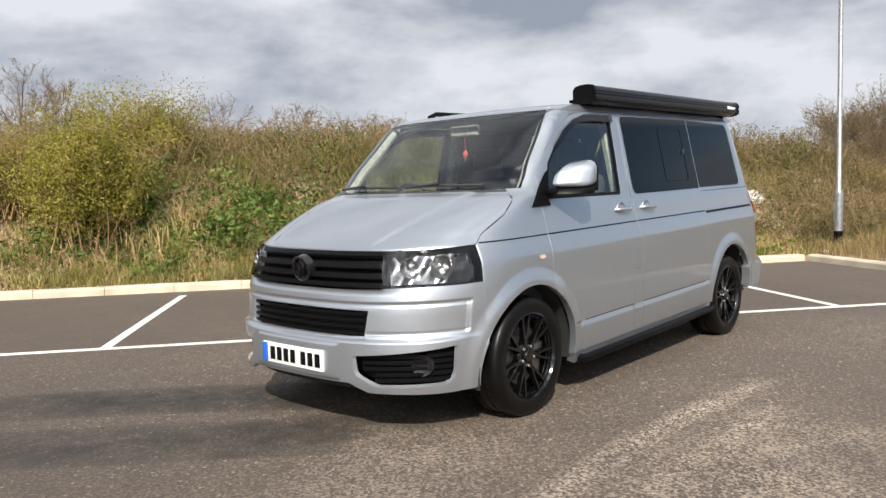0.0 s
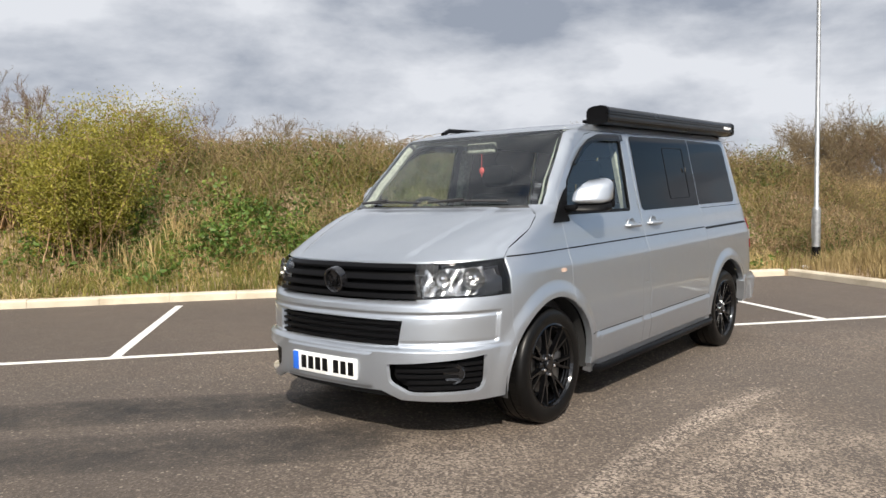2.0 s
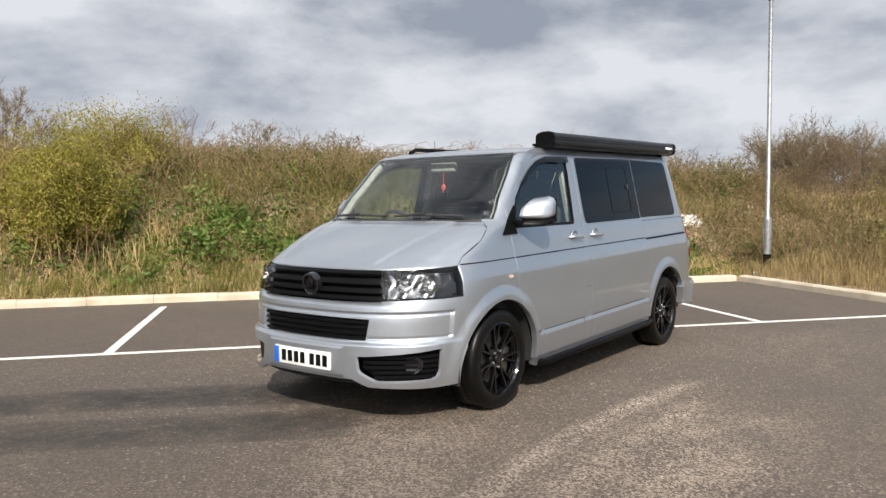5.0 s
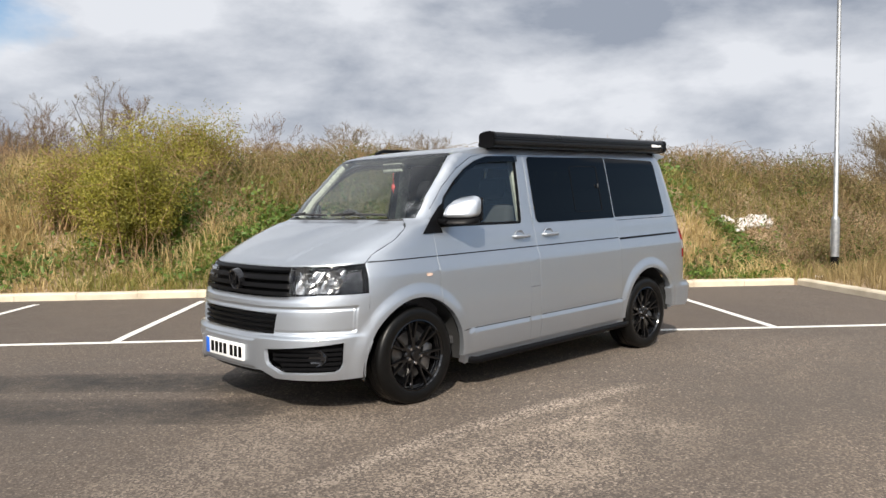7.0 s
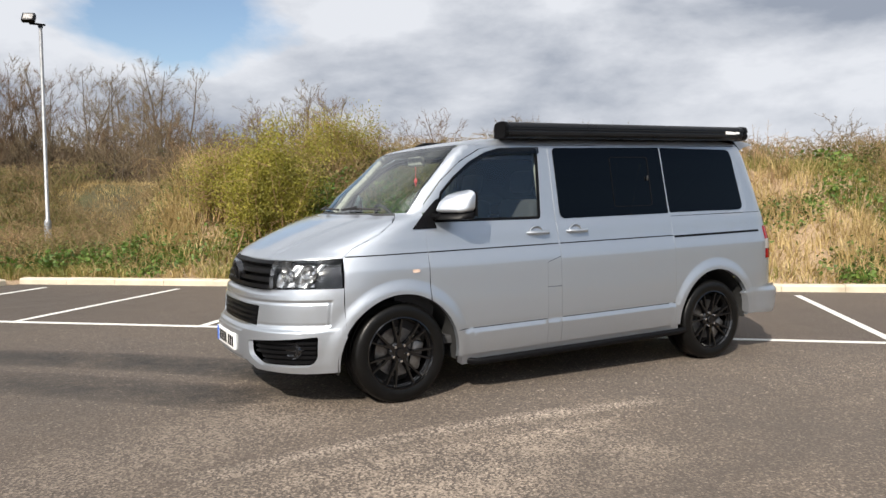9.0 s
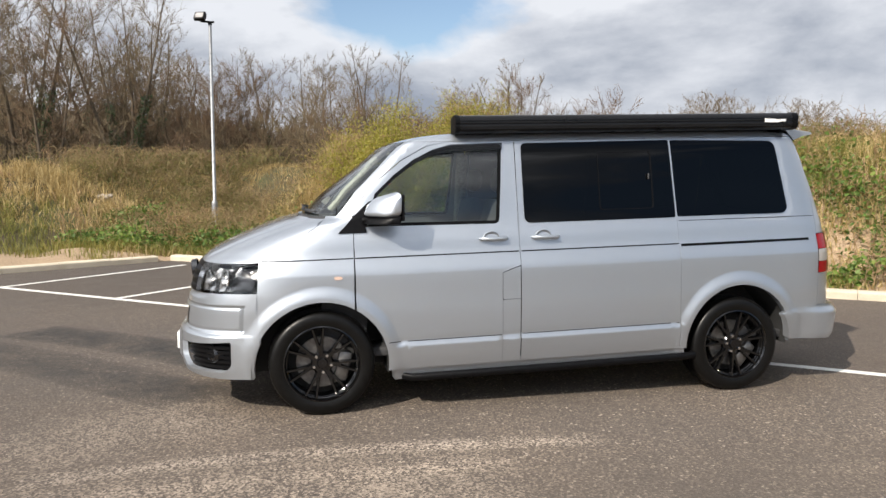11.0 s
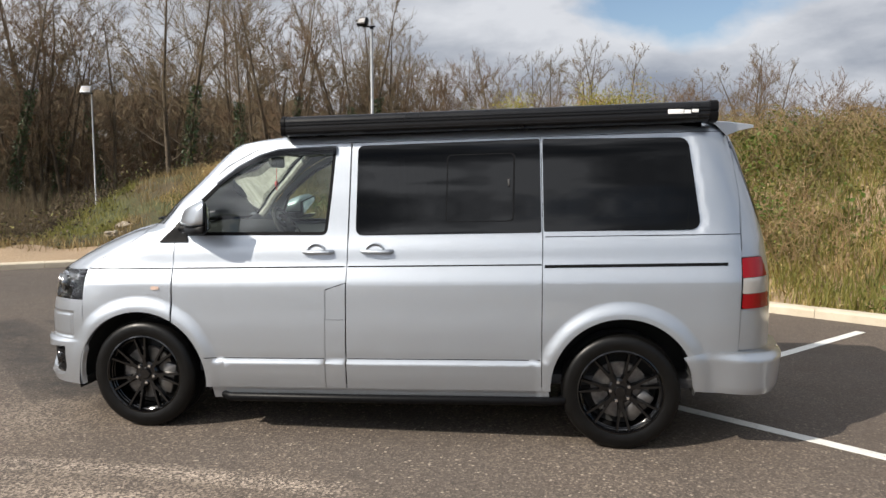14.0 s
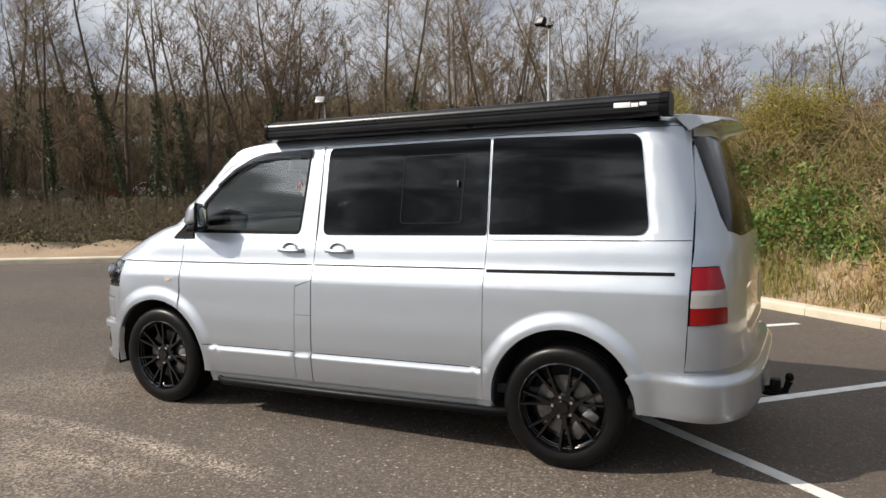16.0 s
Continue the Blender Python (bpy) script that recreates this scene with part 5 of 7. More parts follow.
# ---- awning box on the roof edge ----
def awning():
    x0, x1 = -0.565, 1.995
    prof = [(-0.665, 1.872), (-0.700, 1.868), (-0.765, 1.866), (-0.800, 1.872), (-0.818, 1.884), (-0.824, 1.905), (-0.822, 1.922), (-0.816, 1.9245), (-0.816, 1.9285), (-0.822, 1.931), (-0.823, 1.950), (-0.817, 1.968), (-0.802, 1.982), (-0.770, 1.988), (-0.715, 1.986), (-0.680, 1.976), (-0.665, 1.955)]
    def extr(x0, x1, prof, steps=1):
        bm = bmesh.new()
        rows = [[bm.verts.new((x, y, z + RAKE * x)) for y, z in prof] for x in np.linspace(x0, x1, steps + 1)]
        for a, b in zip(rows, rows[1:]):
            for i in range(len(prof)):
                j = (i + 1) % len(prof)
                bm.faces.new([a[i], a[j], b[j], b[i]])
        bm.faces.new(rows[0]), bm.faces.new(rows[-1][::-1])
        bmesh.ops.recalc_face_normals(bm, faces=bm.faces)
        return bm
    aw = bm_part("awning_box", extr(x0, x1, prof, 6), M_AWNING, van, "long black roll-out awning case")
    cy, cz = -0.745, 1.927
    big = [(cy + (y - cy) * 1.06, cz + (z - cz) * 1.06) for y, z in prof]
    for a, b in ((x0 - 0.018, x0 + 0.012), (x1 - 0.03, x1 + 0.020)):
        bm = extr(a, b, big)
        bmesh.ops.bevel(bm, geom=[e for e in bm.edges if e.is_boundary or abs(e.calc_face_angle(0)) > 1.2], offset=0.004, segments=2, affect="EDGES")
        bm_part("end_cap", bm, M_BLACK, aw)
    for z in (1.890, 1.945):
        bm = extr(x0 + 0.012, x1 - 0.03, [(-0.8215, z), (-0.8275, z + 0.002), (-0.8275, z + 0.006), (-0.8215, z + 0.008)])
        bm_part("rib", bm, M_AWNING, aw)
    # maker's label as plain white blocks
    for a, b, z0, z1 in ((1.735, 1.822, 1.917, 1.943), (1.826, 1.862, 1.916, 1.937), (1.868, 1.905, 1.921, 1.939)):
        bm = bmesh.new()
        box(bm, (a, -0.830, z0 + RAKE * a), (b, -0.8235, z1 + RAKE * a), 0.001)
        bm_part("label_block", bm, M_WHITE, aw)
    bm = bmesh.new()
    prof2 = [(-0.60, 1.885), (-0.665, 1.870), (-0.705, 1.845), (-0.712, 1.852), (-0.672, 1.905), (-0.60, 1.905)]
    bm_part("mounting_rail", extr(x0 + 0.04, x1 - 0.05, prof2), M_BLACK, aw, "black awning mounting rail")
    for s in (1,):
        bm = bmesh.new()
        tube(bm, [(-0.62, s * 0.60, 1.868), (-0.54, s * 0.60, 1.902), (1.4, s * 0.60, 1.958), (1.5, s * 0.60, 1.93)], 0.018, 8)
        bm_part("roof_rail", bm, M_BLACK, van, "black roof rail")


awning()


# ---- cab ----
def cab():
    bm = bmesh.new()
    pts = [(-1.58, 1.245), (-1.40, 1.255), (-1.18, 1.235), (-1.10, 1.19), (-1.08, 1.05), (-1.16, 0.85), (-1.20, 0.45), (-1.62, 0.45)]
    rows = [[bm.verts.new((x + (0.12 if abs(y) > 0.7 and x < -1.3 else 0.0), y, z + (0.012 if 0.2 < y < 0.6 and z > 1.2 else 0))) for x, z in pts] for y in (-0.80, -0.72, -0.2, 0.2, 0.35, 0.55, 0.72, 0.80)]
    for a, b in zip(rows, rows[1:]):
        for i in range(len(pts)):
            j = (i + 1) % len(pts)
            bm.faces.new([a[i], a[j], b[j], b[i]])
    bm.faces.new(rows[0]), bm.faces.new(rows[-1][::-1])
    bmesh.ops.recalc_face_normals(bm, faces=bm.faces)
    bm_part("dashboard", bm, M_TRIM, van, "dark plastic dashboard")
    # wheel on the right-hand side
    m = Matrix.Translation((-0.98, 0.40, 1.20)) @ Matrix.Rotation(radians(58), 4, "Y") @ Matrix.Rotation(radians(90), 4, "X")
    bm = bmesh.new()
    k = 32
    ring = [m @ Vector((0.185 * math.cos(i * 2 * math.pi / k), 0, 0.185 * math.sin(i * 2 * math.pi / k))) for i in range(k + 1)]
    tube(bm, ring, 0.016, 8, False)
    for a in (0.0, 2.1, 4.2):
        tube(bm, [m @ Vector((0, 0.01, 0)), m @ Vector((0.18 * math.cos(a), 0, 0.18 * math.sin(a)))], 0.016, 6)
    lathe(bm, [(0.001, -0.02), (0.05, -0.015), (0.06, 0.02), (0.02, 0.06)], 20, m)
    bm_part("steering_wheel", bm, M_TRIM, van, "black steering wheel")
    for y in (-0.40, 0.40):
        seat = tagged(new("front_seat"), "dark fabric cab seat with a headrest")
        seat.parent = van
        seat.matrix_basis = Matrix.Translation((-0.50, y, 0.0))
        for nm, lo, hi, tilt in (("cushion", (-0.26, -0.25, 0.72), (0.24, 0.25, 0.87), 4), ("backrest", (0.17, -0.25, 0.85), (0.31, 0.25, 1.42), -12), ("headrest", (0.29, -0.14, 1.46), (0.38, 0.14, 1.64), -10), ("seat_base", (-0.2, -0.2, 0.40), (0.2, 0.2, 0.73), 0)):
            bm = bmesh.new()
            box(bm, lo, hi, 0.05 if nm != "seat_base" else 0.02, 3)
            bmesh.ops.rotate(bm, verts=bm.verts, cent=(lo[0], 0, lo[2]), matrix=Matrix.Rotation(radians(-tilt), 3, "Y"))
            bm_part(nm, bm, M_SEAT, seat)
    bm = bmesh.new()
    box(bm, (-1.15, -0.84, 0.36), (2.25, 0.84, 0.42), 0.01)
    bm_part("cab_floor", bm, M_TRIM, van)
    bm = bmesh.new()
    box(bm, (0.02, -0.80, 0.42), (0.05, 0.80, 1.05), 0.005)
    box(bm, (0.55, 0.25, 0.42), (2.05, 0.80, 1.10), 0.02)
    bm_part("kitchen_unit", bm, M_TRIM, van, "dark cabinet along the inside")
    # driving mirror and its hanging charm
    bm = bmesh.new()
    box(bm, (-0.935, -0.125, 1.672), (-0.895, 0.125, 1.752), 0.016, 3)
    tube(bm, [(-0.90, 0, 1.72), (-0.93, 0, 1.79)], 0.010, 6)
    dm = bm_part("driving_mirror", bm, M_PALE, van, "pale interior driving mirror")
    bm = bmesh.new()
    tube(bm, [(-0.92, 0.0, 1.67), (-0.92, 0.0, 1.57)], 0.002, 5)
    bmesh.ops.create_icosphere(bm, subdivisions=2, radius=0.022, matrix=Matrix.Translation((-0.92, 0, 1.55)) @ Matrix.Diagonal((0.6, 1, 1.2, 1)))
    tube(bm, [(-0.92, 0.0, 1.53), (-0.92, 0.0, 1.505)], [0.007, 0.003], 6)
    bm_part("charm", bm, M_PINK, dm, "small red hanging charm")
    for s in (-1, 1):  # pale trims up the screen pillars and behind the doors
        bm = bmesh.new()
        tube(bm, [(x + 0.05, s * (float(half_at(x, v)) - 0.045), v + RAKE * x) for x, v in WS], 0.03, 8)
        bm_part("pillar_trim", bm, M_PALE, van, "pale grey pillar trim")
        bm = bmesh.new()
        tube(bm, [(-0.19, s * (float(half_at(-0.19, v)) - 0.075), v) for v in (1.10, 1.25, 1.5, 1.76)], 0.05, 8)
        bm_part("pillar_trim", bm, M_PALE, van, "pale grey pillar trim")
    for s in (-1, 1):  # sun visors
        bm = bmesh.new()
        box(bm, (-0.86, min(s * 0.14, s * 0.60), 1.770), (-0.72, max(s * 0.14, s * 0.60), 1.795), 0.01)
        bm_part("sun_visor", bm, M_PALE, van)
    bm = bmesh.new()
    box(bm, (-0.72, -0.66, 1.795), (2.05, 0.66, 1.815), 0.01)
    bm_part("headlining", bm, M_PALE, van)


cab()


# ---- plants ----
def island_mat(name, stops, rough=0.75, trans=0.0):
    a = Mat(name, stops[0][1], rough)
    rnd = a.node("ShaderNodeNewGeometry").outputs["Random Per Island"]
    n = a.noise(a.world_coords(), 1.3, 3.0)
    c = a.ramp(a.math("ADD", a.math("MULTIPLY", rnd, 0.5), a.math("MULTIPLY", a.ramp(n, (0.3, 0.0), (0.7, 1.0)), 0.5)), *stops)
    a.color(a.mix(a.ramp(n, (0.35, 0.0), (0.7, 0.22)), c, tuple(x * 0.55 for x in stops[0][1])))
    if trans:
        out = next(q for q in a.nt.nodes if q.type == "OUTPUT_MATERIAL")
        tl, mx = a.node("ShaderNodeBsdfTranslucent"), a.node("ShaderNodeMixShader")
        mx.inputs[0].default_value = trans
        a.link(c, tl.inputs[0])
        a.link(a.p.outputs[0], mx.inputs[1]), a.link(tl.outputs[0], mx.inputs[2]), a.link(mx.outputs[0], out.inputs[0])
    return a.m


M_DRY = island_mat("dry_grass", ((0.0, (0.20, 0.135, 0.050)), (0.5, (0.46, 0.34, 0.145)), (1.0, (0.74, 0.60, 0.32))), 0.8, 0.25)
M_GREEN = island_mat("green_grass", ((0.0, (0.07, 0.085, 0.016)), (0.5, (0.18, 0.175, 0.036)), (1.0, (0.40, 0.33, 0.09))), 0.7, 0.3)
M_HERB = island_mat("green_herb", ((0.0, (0.03, 0.065, 0.010)), (0.6, (0.115, 0.19, 0.03)), (1.0, (0.28, 0.35, 0.07))), 0.6, 0.3)
M_BRAMBLE = island_mat("bramble_leaf", ((0.0, (0.022, 0.034, 0.007)), (0.45, (0.115, 0.125, 0.026)), (0.75, (0.23, 0.20, 0.055)), (1.0, (0.31, 0.215, 0.085))), 0.65, 0.25)
M_YELLOW = island_mat("yellow_leaf", ((0.0, (0.09, 0.09, 0.014)), (0.5, (0.28, 0.26, 0.037)), (1.0, (0.54, 0.47, 0.08))), 0.6, 0.35)
M_STALK = island_mat("dead_stalk", ((0.0, (0.17, 0.10, 0.05)), (0.5, (0.34, 0.215, 0.11)), (1.0, (0.52, 0.38, 0.22))), 0.85)
M_BROWN = island_mat("brown_bramble", ((0.0, (0.095, 0.062, 0.028)), (0.5, (0.21, 0.145, 0.066)), (1.0, (0.36, 0.265, 0.13))), 0.85)
M_BARK = simple("grey_brown_bark", (0.085, 0.064, 0.042), 0.9, scale=9.0, vary=0.45, bump=0.5)
M_TWIG = island_mat("bare_twig", ((0.0, (0.066, 0.048, 0.027)), (0.6, (0.142, 0.105, 0.059)), (1.0, (0.26, 0.200, 0.112))), 0.9)
M_REDTWIG = island_mat("reddish_twig", ((0.0, (0.066, 0.038, 0.022)), (0.6, (0.135, 0.084, 0.045)), (1.0, (0.22, 0.148, 0.080))), 0.9)
M_SCRUB = island_mat("dark_scrub", ((0.0, (0.050, 0.034, 0.016)), (0.5, (0.135, 0.092, 0.042)), (1.0, (0.27, 0.195, 0.092))), 0.85)
M_TAWNY = island_mat("tawny_grass", ((0.0, (0.13, 0.090, 0.038)), (0.5, (0.26, 0.19, 0.08)), (1.0, (0.42, 0.32, 0.15))), 0.8, 0.2)
M_IVY = island_mat("ivy_leaf", ((0.0, (0.015, 0.035, 0.008)), (1.0, (0.065, 0.10, 0.03))), 0.5)
M_BUD = island_mat("opening_bud", ((0.0, (0.13, 0.10, 0.03)), (0.5, (0.22, 0.17, 0.05)), (1.0, (0.32, 0.27, 0.08))), 0.7, 0.3)
M_LITTER = island_mat("leaf_litter", ((0.0, (0.025, 0.018, 0.010)), (0.5, (0.060, 0.043, 0.024)), (1.0, (0.12, 0.085, 0.048))), 0.9)
RNG = np.random.default_rng(7)


def raw_mesh(name, V, tris):
    me = bpy.data.meshes.new(name)
    me.vertices.add(len(V))
    me.vertices.foreach_set("co", np.ascontiguousarray(V, np.float32).ravel())
    me.loops.add(tris.size)
    me.loops.foreach_set("vertex_index", np.ascontiguousarray(tris, np.int32).ravel())
    me.polygons.add(len(tris))
    me.polygons.foreach_set("loop_start", np.arange(0, tris.size, 3, dtype=np.int32))
    me.update(calc_edges=True)
    me.validate()
    return me


def stuff(name, V, T, mat, label, category):
    me = raw_mesh(name, V, T)
    me.materials.append(mat)
    return tagged(new(name, me), label, category, kind="stuff")


def blade_mesh(P, h, w, lean):
    """Bent blades: P their feet, h heights, w widths, lean how far the tips hang over."""
    k = len(P)
    az, fa = RNG.uniform(0, 2 * np.pi, k), RNG.uniform(0, 2 * np.pi, k)
    dr = np.stack([np.cos(az), np.sin(az), 0 * az], -1)
    sd = np.stack([np.cos(fa), np.sin(fa), 0 * fa], -1) * (w / 2)[:, None]
    up = np.array([0, 0, 1.0])
    mid = P + up * (h * 0.55)[:, None] + dr * (lean * h * 0.25)[:, None]
    tip = P + up * (h * (1 - 0.25 * lean))[:, None] + dr * (lean * h)[:, None]
    V = np.stack([P - sd, P + sd, mid + sd * 0.8, mid - sd * 0.8, tip], 1).reshape(-1, 3)
    b = (np.arange(k) * 5)[:, None, None]
    T = (b + np.array([[0, 1, 2], [0, 2, 3], [3, 2, 4]])[None]).reshape(-1, 3)
    return V, T


def leaf_mesh(P, size, flat=0.5):
    """Folded leaves at P. flat: 1 lies level, 0 turns any way."""
    k = len(P)
    a = RNG.normal(size=(k, 3))
    a[:, 2] *= 1 - flat * 0.8
    a /= np.linalg.norm(a, axis=1)[:, None]
    u = RNG.normal(size=(k, 3)) * (1 - flat) + np.array([0, 0, 1.0]) * flat
    s = np.cross(a, u)
    s /= np.linalg.norm(s, axis=1)[:, None] + 1e-9
    n = np.cross(s, a)
    L = size[:, None]
    V = np.stack([P - a * L * 0.5, P + s * L * 0.32 + n * L * 0.12, P + a * L * 0.5, P - s * L * 0.32 + n * L * 0.12], 1).reshape(-1, 3)
    b = (np.arange(k) * 4)[:, None, None]
    T = (b + np.array([[0, 1, 2], [0, 2, 3]])[None]).reshape(-1, 3)
    return V, T


def rods_mesh(A, B, ra, rb):
    """Three-sided tapered rods from A to B."""
    k = len(A)
    t = B - A
    t /= np.linalg.norm(t, axis=1)[:, None] + 1e-9
    ref = np.where(np.abs(t[:, 2:3]) > 0.9, np.array([[1.0, 0, 0]]), np.array([[0, 0, 1.0]]))
    u = np.cross(t, ref)
    u /= np.linalg.norm(u, axis=1)[:, None] + 1e-9
    w = np.cross(t, u)
    V = []
    for p, r in ((A, ra), (B, rb)):
        for j in range(3):
            c, s = math.cos(j * 2.0944), math.sin(j * 2.0944)
            V.append(p + (u * c + w * s) * r[:, None])
    V = np.stack(V, 1).reshape(-1, 3)
    b = (np.arange(k) * 6)[:, None, None]
    T = (b + np.array([[0, 1, 4], [0, 4, 3], [1, 2, 5], [1, 5, 4], [2, 0, 3], [2, 3, 5]])[None]).reshape(-1, 3)
    return V, T


def join(parts):
    V, T, k = [], [], 0
    for v, t in parts:
        V.append(v), T.append(t + k)
        k += len(v)
    return np.concatenate(V), np.concatenate(T)


def on_land(d, n, z=0.0):
    return np.stack([d * DX + n * NX, d * DY + n * NY, height(d, n) + z], -1)


def field(d, n, f, seed):
    """Smooth patchiness, 0 to 1."""
    r = np.random.default_rng(seed)
    v = 0
    for k in range(5):
        a, b, c = r.uniform(-1, 1, 2), r.uniform(0, 6.28), r.uniform(0.6, 1.4)
        v = v + np.sin((d * a[0] + n * a[1]) * f * c * 2 + b)
    return 0.5 + 0.5 * np.tanh(v * 0.7)


def scatter(k, d0, d1, n0, n1):
    d, n = RNG.uniform(d0, d1, k), RNG.uniform(n0, n1, k)
    return d, n + np.where(n > 4.0, kn(d) - 5.55, 0.0)


def outside(d, n):
    return np.maximum(np.maximum(n - kn(d), d - KD), q_end(d, n))


def clumped(d, n, per, spread):
    d, n = np.repeat(d, per), np.repeat(n, per)
    return d + RNG.normal(0, spread, len(d)), n + RNG.normal(0, spread, len(n))


def bank_plants():
    # tall straw in tufts
    d, n = scatter(3300, -17, 19, 5.85, 13.0)
    keep = field(d, n, 0.75, 1) > np.where((d > -1.0) & (n < 8.6), 0.70, 0.36)
    e, f = scatter(900, -17, -7, 7.0, 16.0)
    d, n = clumped(np.concatenate([d[keep], e]), np.concatenate([n[keep], f]), 26, 0.10)
    keep = (outside(d, n) > 0.26) & ((n > 6.3) | (RNG.uniform(size=len(d)) < 0.45))
    d, n = d[keep], n[keep]
    k = len(d)
    h = RNG.uniform(0.2, 0.85, k) * (0.40 + 0.75 * field(d, n, 0.5, 2)) * (0.55 + 0.45 * sstep((n - 5.9) / 1.2)) * np.where(d < -8.5, 0.62, 1.0)
    stuff("tall_dry_grass", *blade_mesh(on_land(d, n, -0.02), h, RNG.uniform(0.008, 0.020, k), RNG.uniform(0.15, 1.1, k)), M_DRY, "pale straw-coloured dry grass in tufts on the bank", "grass")
    # matted thatch between the tufts
    d, n = scatter(60000, -17, 19, 5.8, 13.0)
    keep = (outside(d, n) > 0.22) & (field(d, n, 0.7, 14) > 0.1)
    d, n = d[keep], n[keep]
    k = len(d)
    stuff("grass_thatch", *blade_mesh(on_land(d, n, -0.01), RNG.uniform(0.05, 0.22, k), RNG.uniform(0.010, 0.022, k), RNG.uniform(0.6, 1.8, k)), M_DRY, "flattened straw thatch over the bank", "grass")
    # stiff dead stalks
    d, n = scatter(5200, -17, 19, 6.1, 13.0)
    keep = (field(d, n, 1.3, 3) > 0.55) & (outside(d, n) > 0.5)
    d, n = d[keep], n[keep]
    A = on_land(d, n, -0.03)
    k = len(d)
    top = A + np.stack([RNG.normal(0, 0.13, k), RNG.normal(0, 0.13, k), RNG.uniform(0.25, 1.05, k) * (0.55 + 0.55 * field(d, n, 1.1, 21))], -1)
    parts = [rods_mesh(A, top, RNG.uniform(0.004, 0.008, k), np.full(k, 0.0022))]
    for _ in range(4):
        f = RNG.uniform(0.45, 0.95, k)[:, None]
        s = A + (top - A) * f
        e = s + np.stack([RNG.normal(0, 0.12, k), RNG.normal(0, 0.12, k), RNG.uniform(0.02, 0.2, k)], -1)
        parts.append(rods_mesh(s, e, np.full(k, 0.004), np.full(k, 0.002)))
    stuff("dead_stalks", *join(parts), M_STALK, "upright dead brown weed stalks on the bank", "dead weeds")
    # short green grass, thick along the kerb
    d, n = scatter(7600, -17, 17, 5.75, 11.5)
    keep = (field(d, n, 0.9, 4) > np.where(d < -3.5, 0.58, 0.30)) | ((n < 6.4) & (RNG.uniform(size=len(d)) < 0.18))
    d, n = clumped(d[keep], n[keep], 17, 0.13)
    keep = outside(d, n) > 0.22
    d, n = d[keep], n[keep]
    k = len(d)
    stuff("green_grass", *blade_mesh(on_land(d, n, -0.02), RNG.uniform(0.10, 0.36, k) * (1 + 0.25 * np.exp(-((d - 1.2) / 3.2) ** 2)), RNG.uniform(0.007, 0.016, k), RNG.uniform(0.1, 0.9, k)), M_GREEN, "short green grass at the foot of the bank", "grass")
    # broad green herbs in patches
    d, n = scatter(4600, -15, 14, 6.0, 10.5)
    patch = 1.1 * np.exp(-((d + 2.9) / 1.9) ** 2 - ((n - 7.4) / 1.0) ** 2) + 0.22 * np.exp(-((d - 2.8) / 3.4) ** 2 - ((n - 7.4) / 1.4) ** 2)
    keep = (field(d, n, 1.5, 5) * 0.6 + 0.6 * patch + RNG.normal(0, 0.1, len(d)) > np.where(n > 8.4, np.where(d < 0, 0.60, 0.70), np.where(d > -1.0, 0.60, 0.48)))
    d, n = clumped(d[keep], n[keep], 30, 0.16)
    keep = outside(d, n) > 0.25
    d, n = d[keep], n[keep]
    k = len(d)
    P = on_land(d, n, 0.0)
    P[:, 2] += RNG.uniform(0.02, 0.42, k) * (0.3 + field(d, n, 1.2, 6))
    stuff("green_weeds", *leaf_mesh(P, RNG.uniform(0.05, 0.115, k), 0.5), M_HERB, "leafy dark green weeds in patches on the bank", "weeds")
    # brambles in mounds on the upper bank and crest
    d, n = scatter(2500, -18, 19, 6.8, 14.5)
    e, f = scatter(420, -16, -6, 7.5, 15.5)
    d, n = np.concatenate([d, e]), np.concatenate([n, f])
    keep = field(d, n, 0.5, 8) > np.where(n < 8.3, 0.80, 0.30)
    d0, n0 = d[keep], n[keep]
    d, n = clumped(d0, n0, 90, 0.26)
    up = np.repeat(RNG.uniform(0.25, 0.75, len(d0)), 90)
    keep = outside(d, n) > 0.6
    d, n, up = d[keep], n[keep], up[keep]
    k = len(d)
    P = on_land(d, n, 0.0)
    P[:, 2] += up * RNG.uniform(0.1, 1.0, k) ** 0.6
    stuff("brambles", *leaf_mesh(P, RNG.uniform(0.028, 0.062, k), 0.3), M_BRAMBLE, "olive and rust-coloured bramble leaves along the bank", "brambles")
    A = on_land(d0, n0, 0.0)
    k = len(A)
    parts = []
    for _ in range(5):
        az = RNG.uniform(0, 6.28, k)
        L = RNG.uniform(0.4, 1.0, k)
        p = A + RNG.normal(0, 0.1, (k, 3)) * (1, 1, 0)
        for j in range(4):
            f0, f1 = j / 4, (j + 1) / 4
            arc = lambda f: p + np.stack([np.cos(az) * L * f, np.sin(az) * L * f, L * 1.1 * np.sin(f * 2.4) * 0.8], -1)  # noqa: E731
            parts.append(rods_mesh(arc(f0), arc(f1), np.full(k, 0.007 - 0.001 * j), np.full(k, 0.006 - 0.001 * j)))
    stuff("bramble_stems", *join(parts), M_BROWN, "arching brown bramble stems on the bank", "brambles")


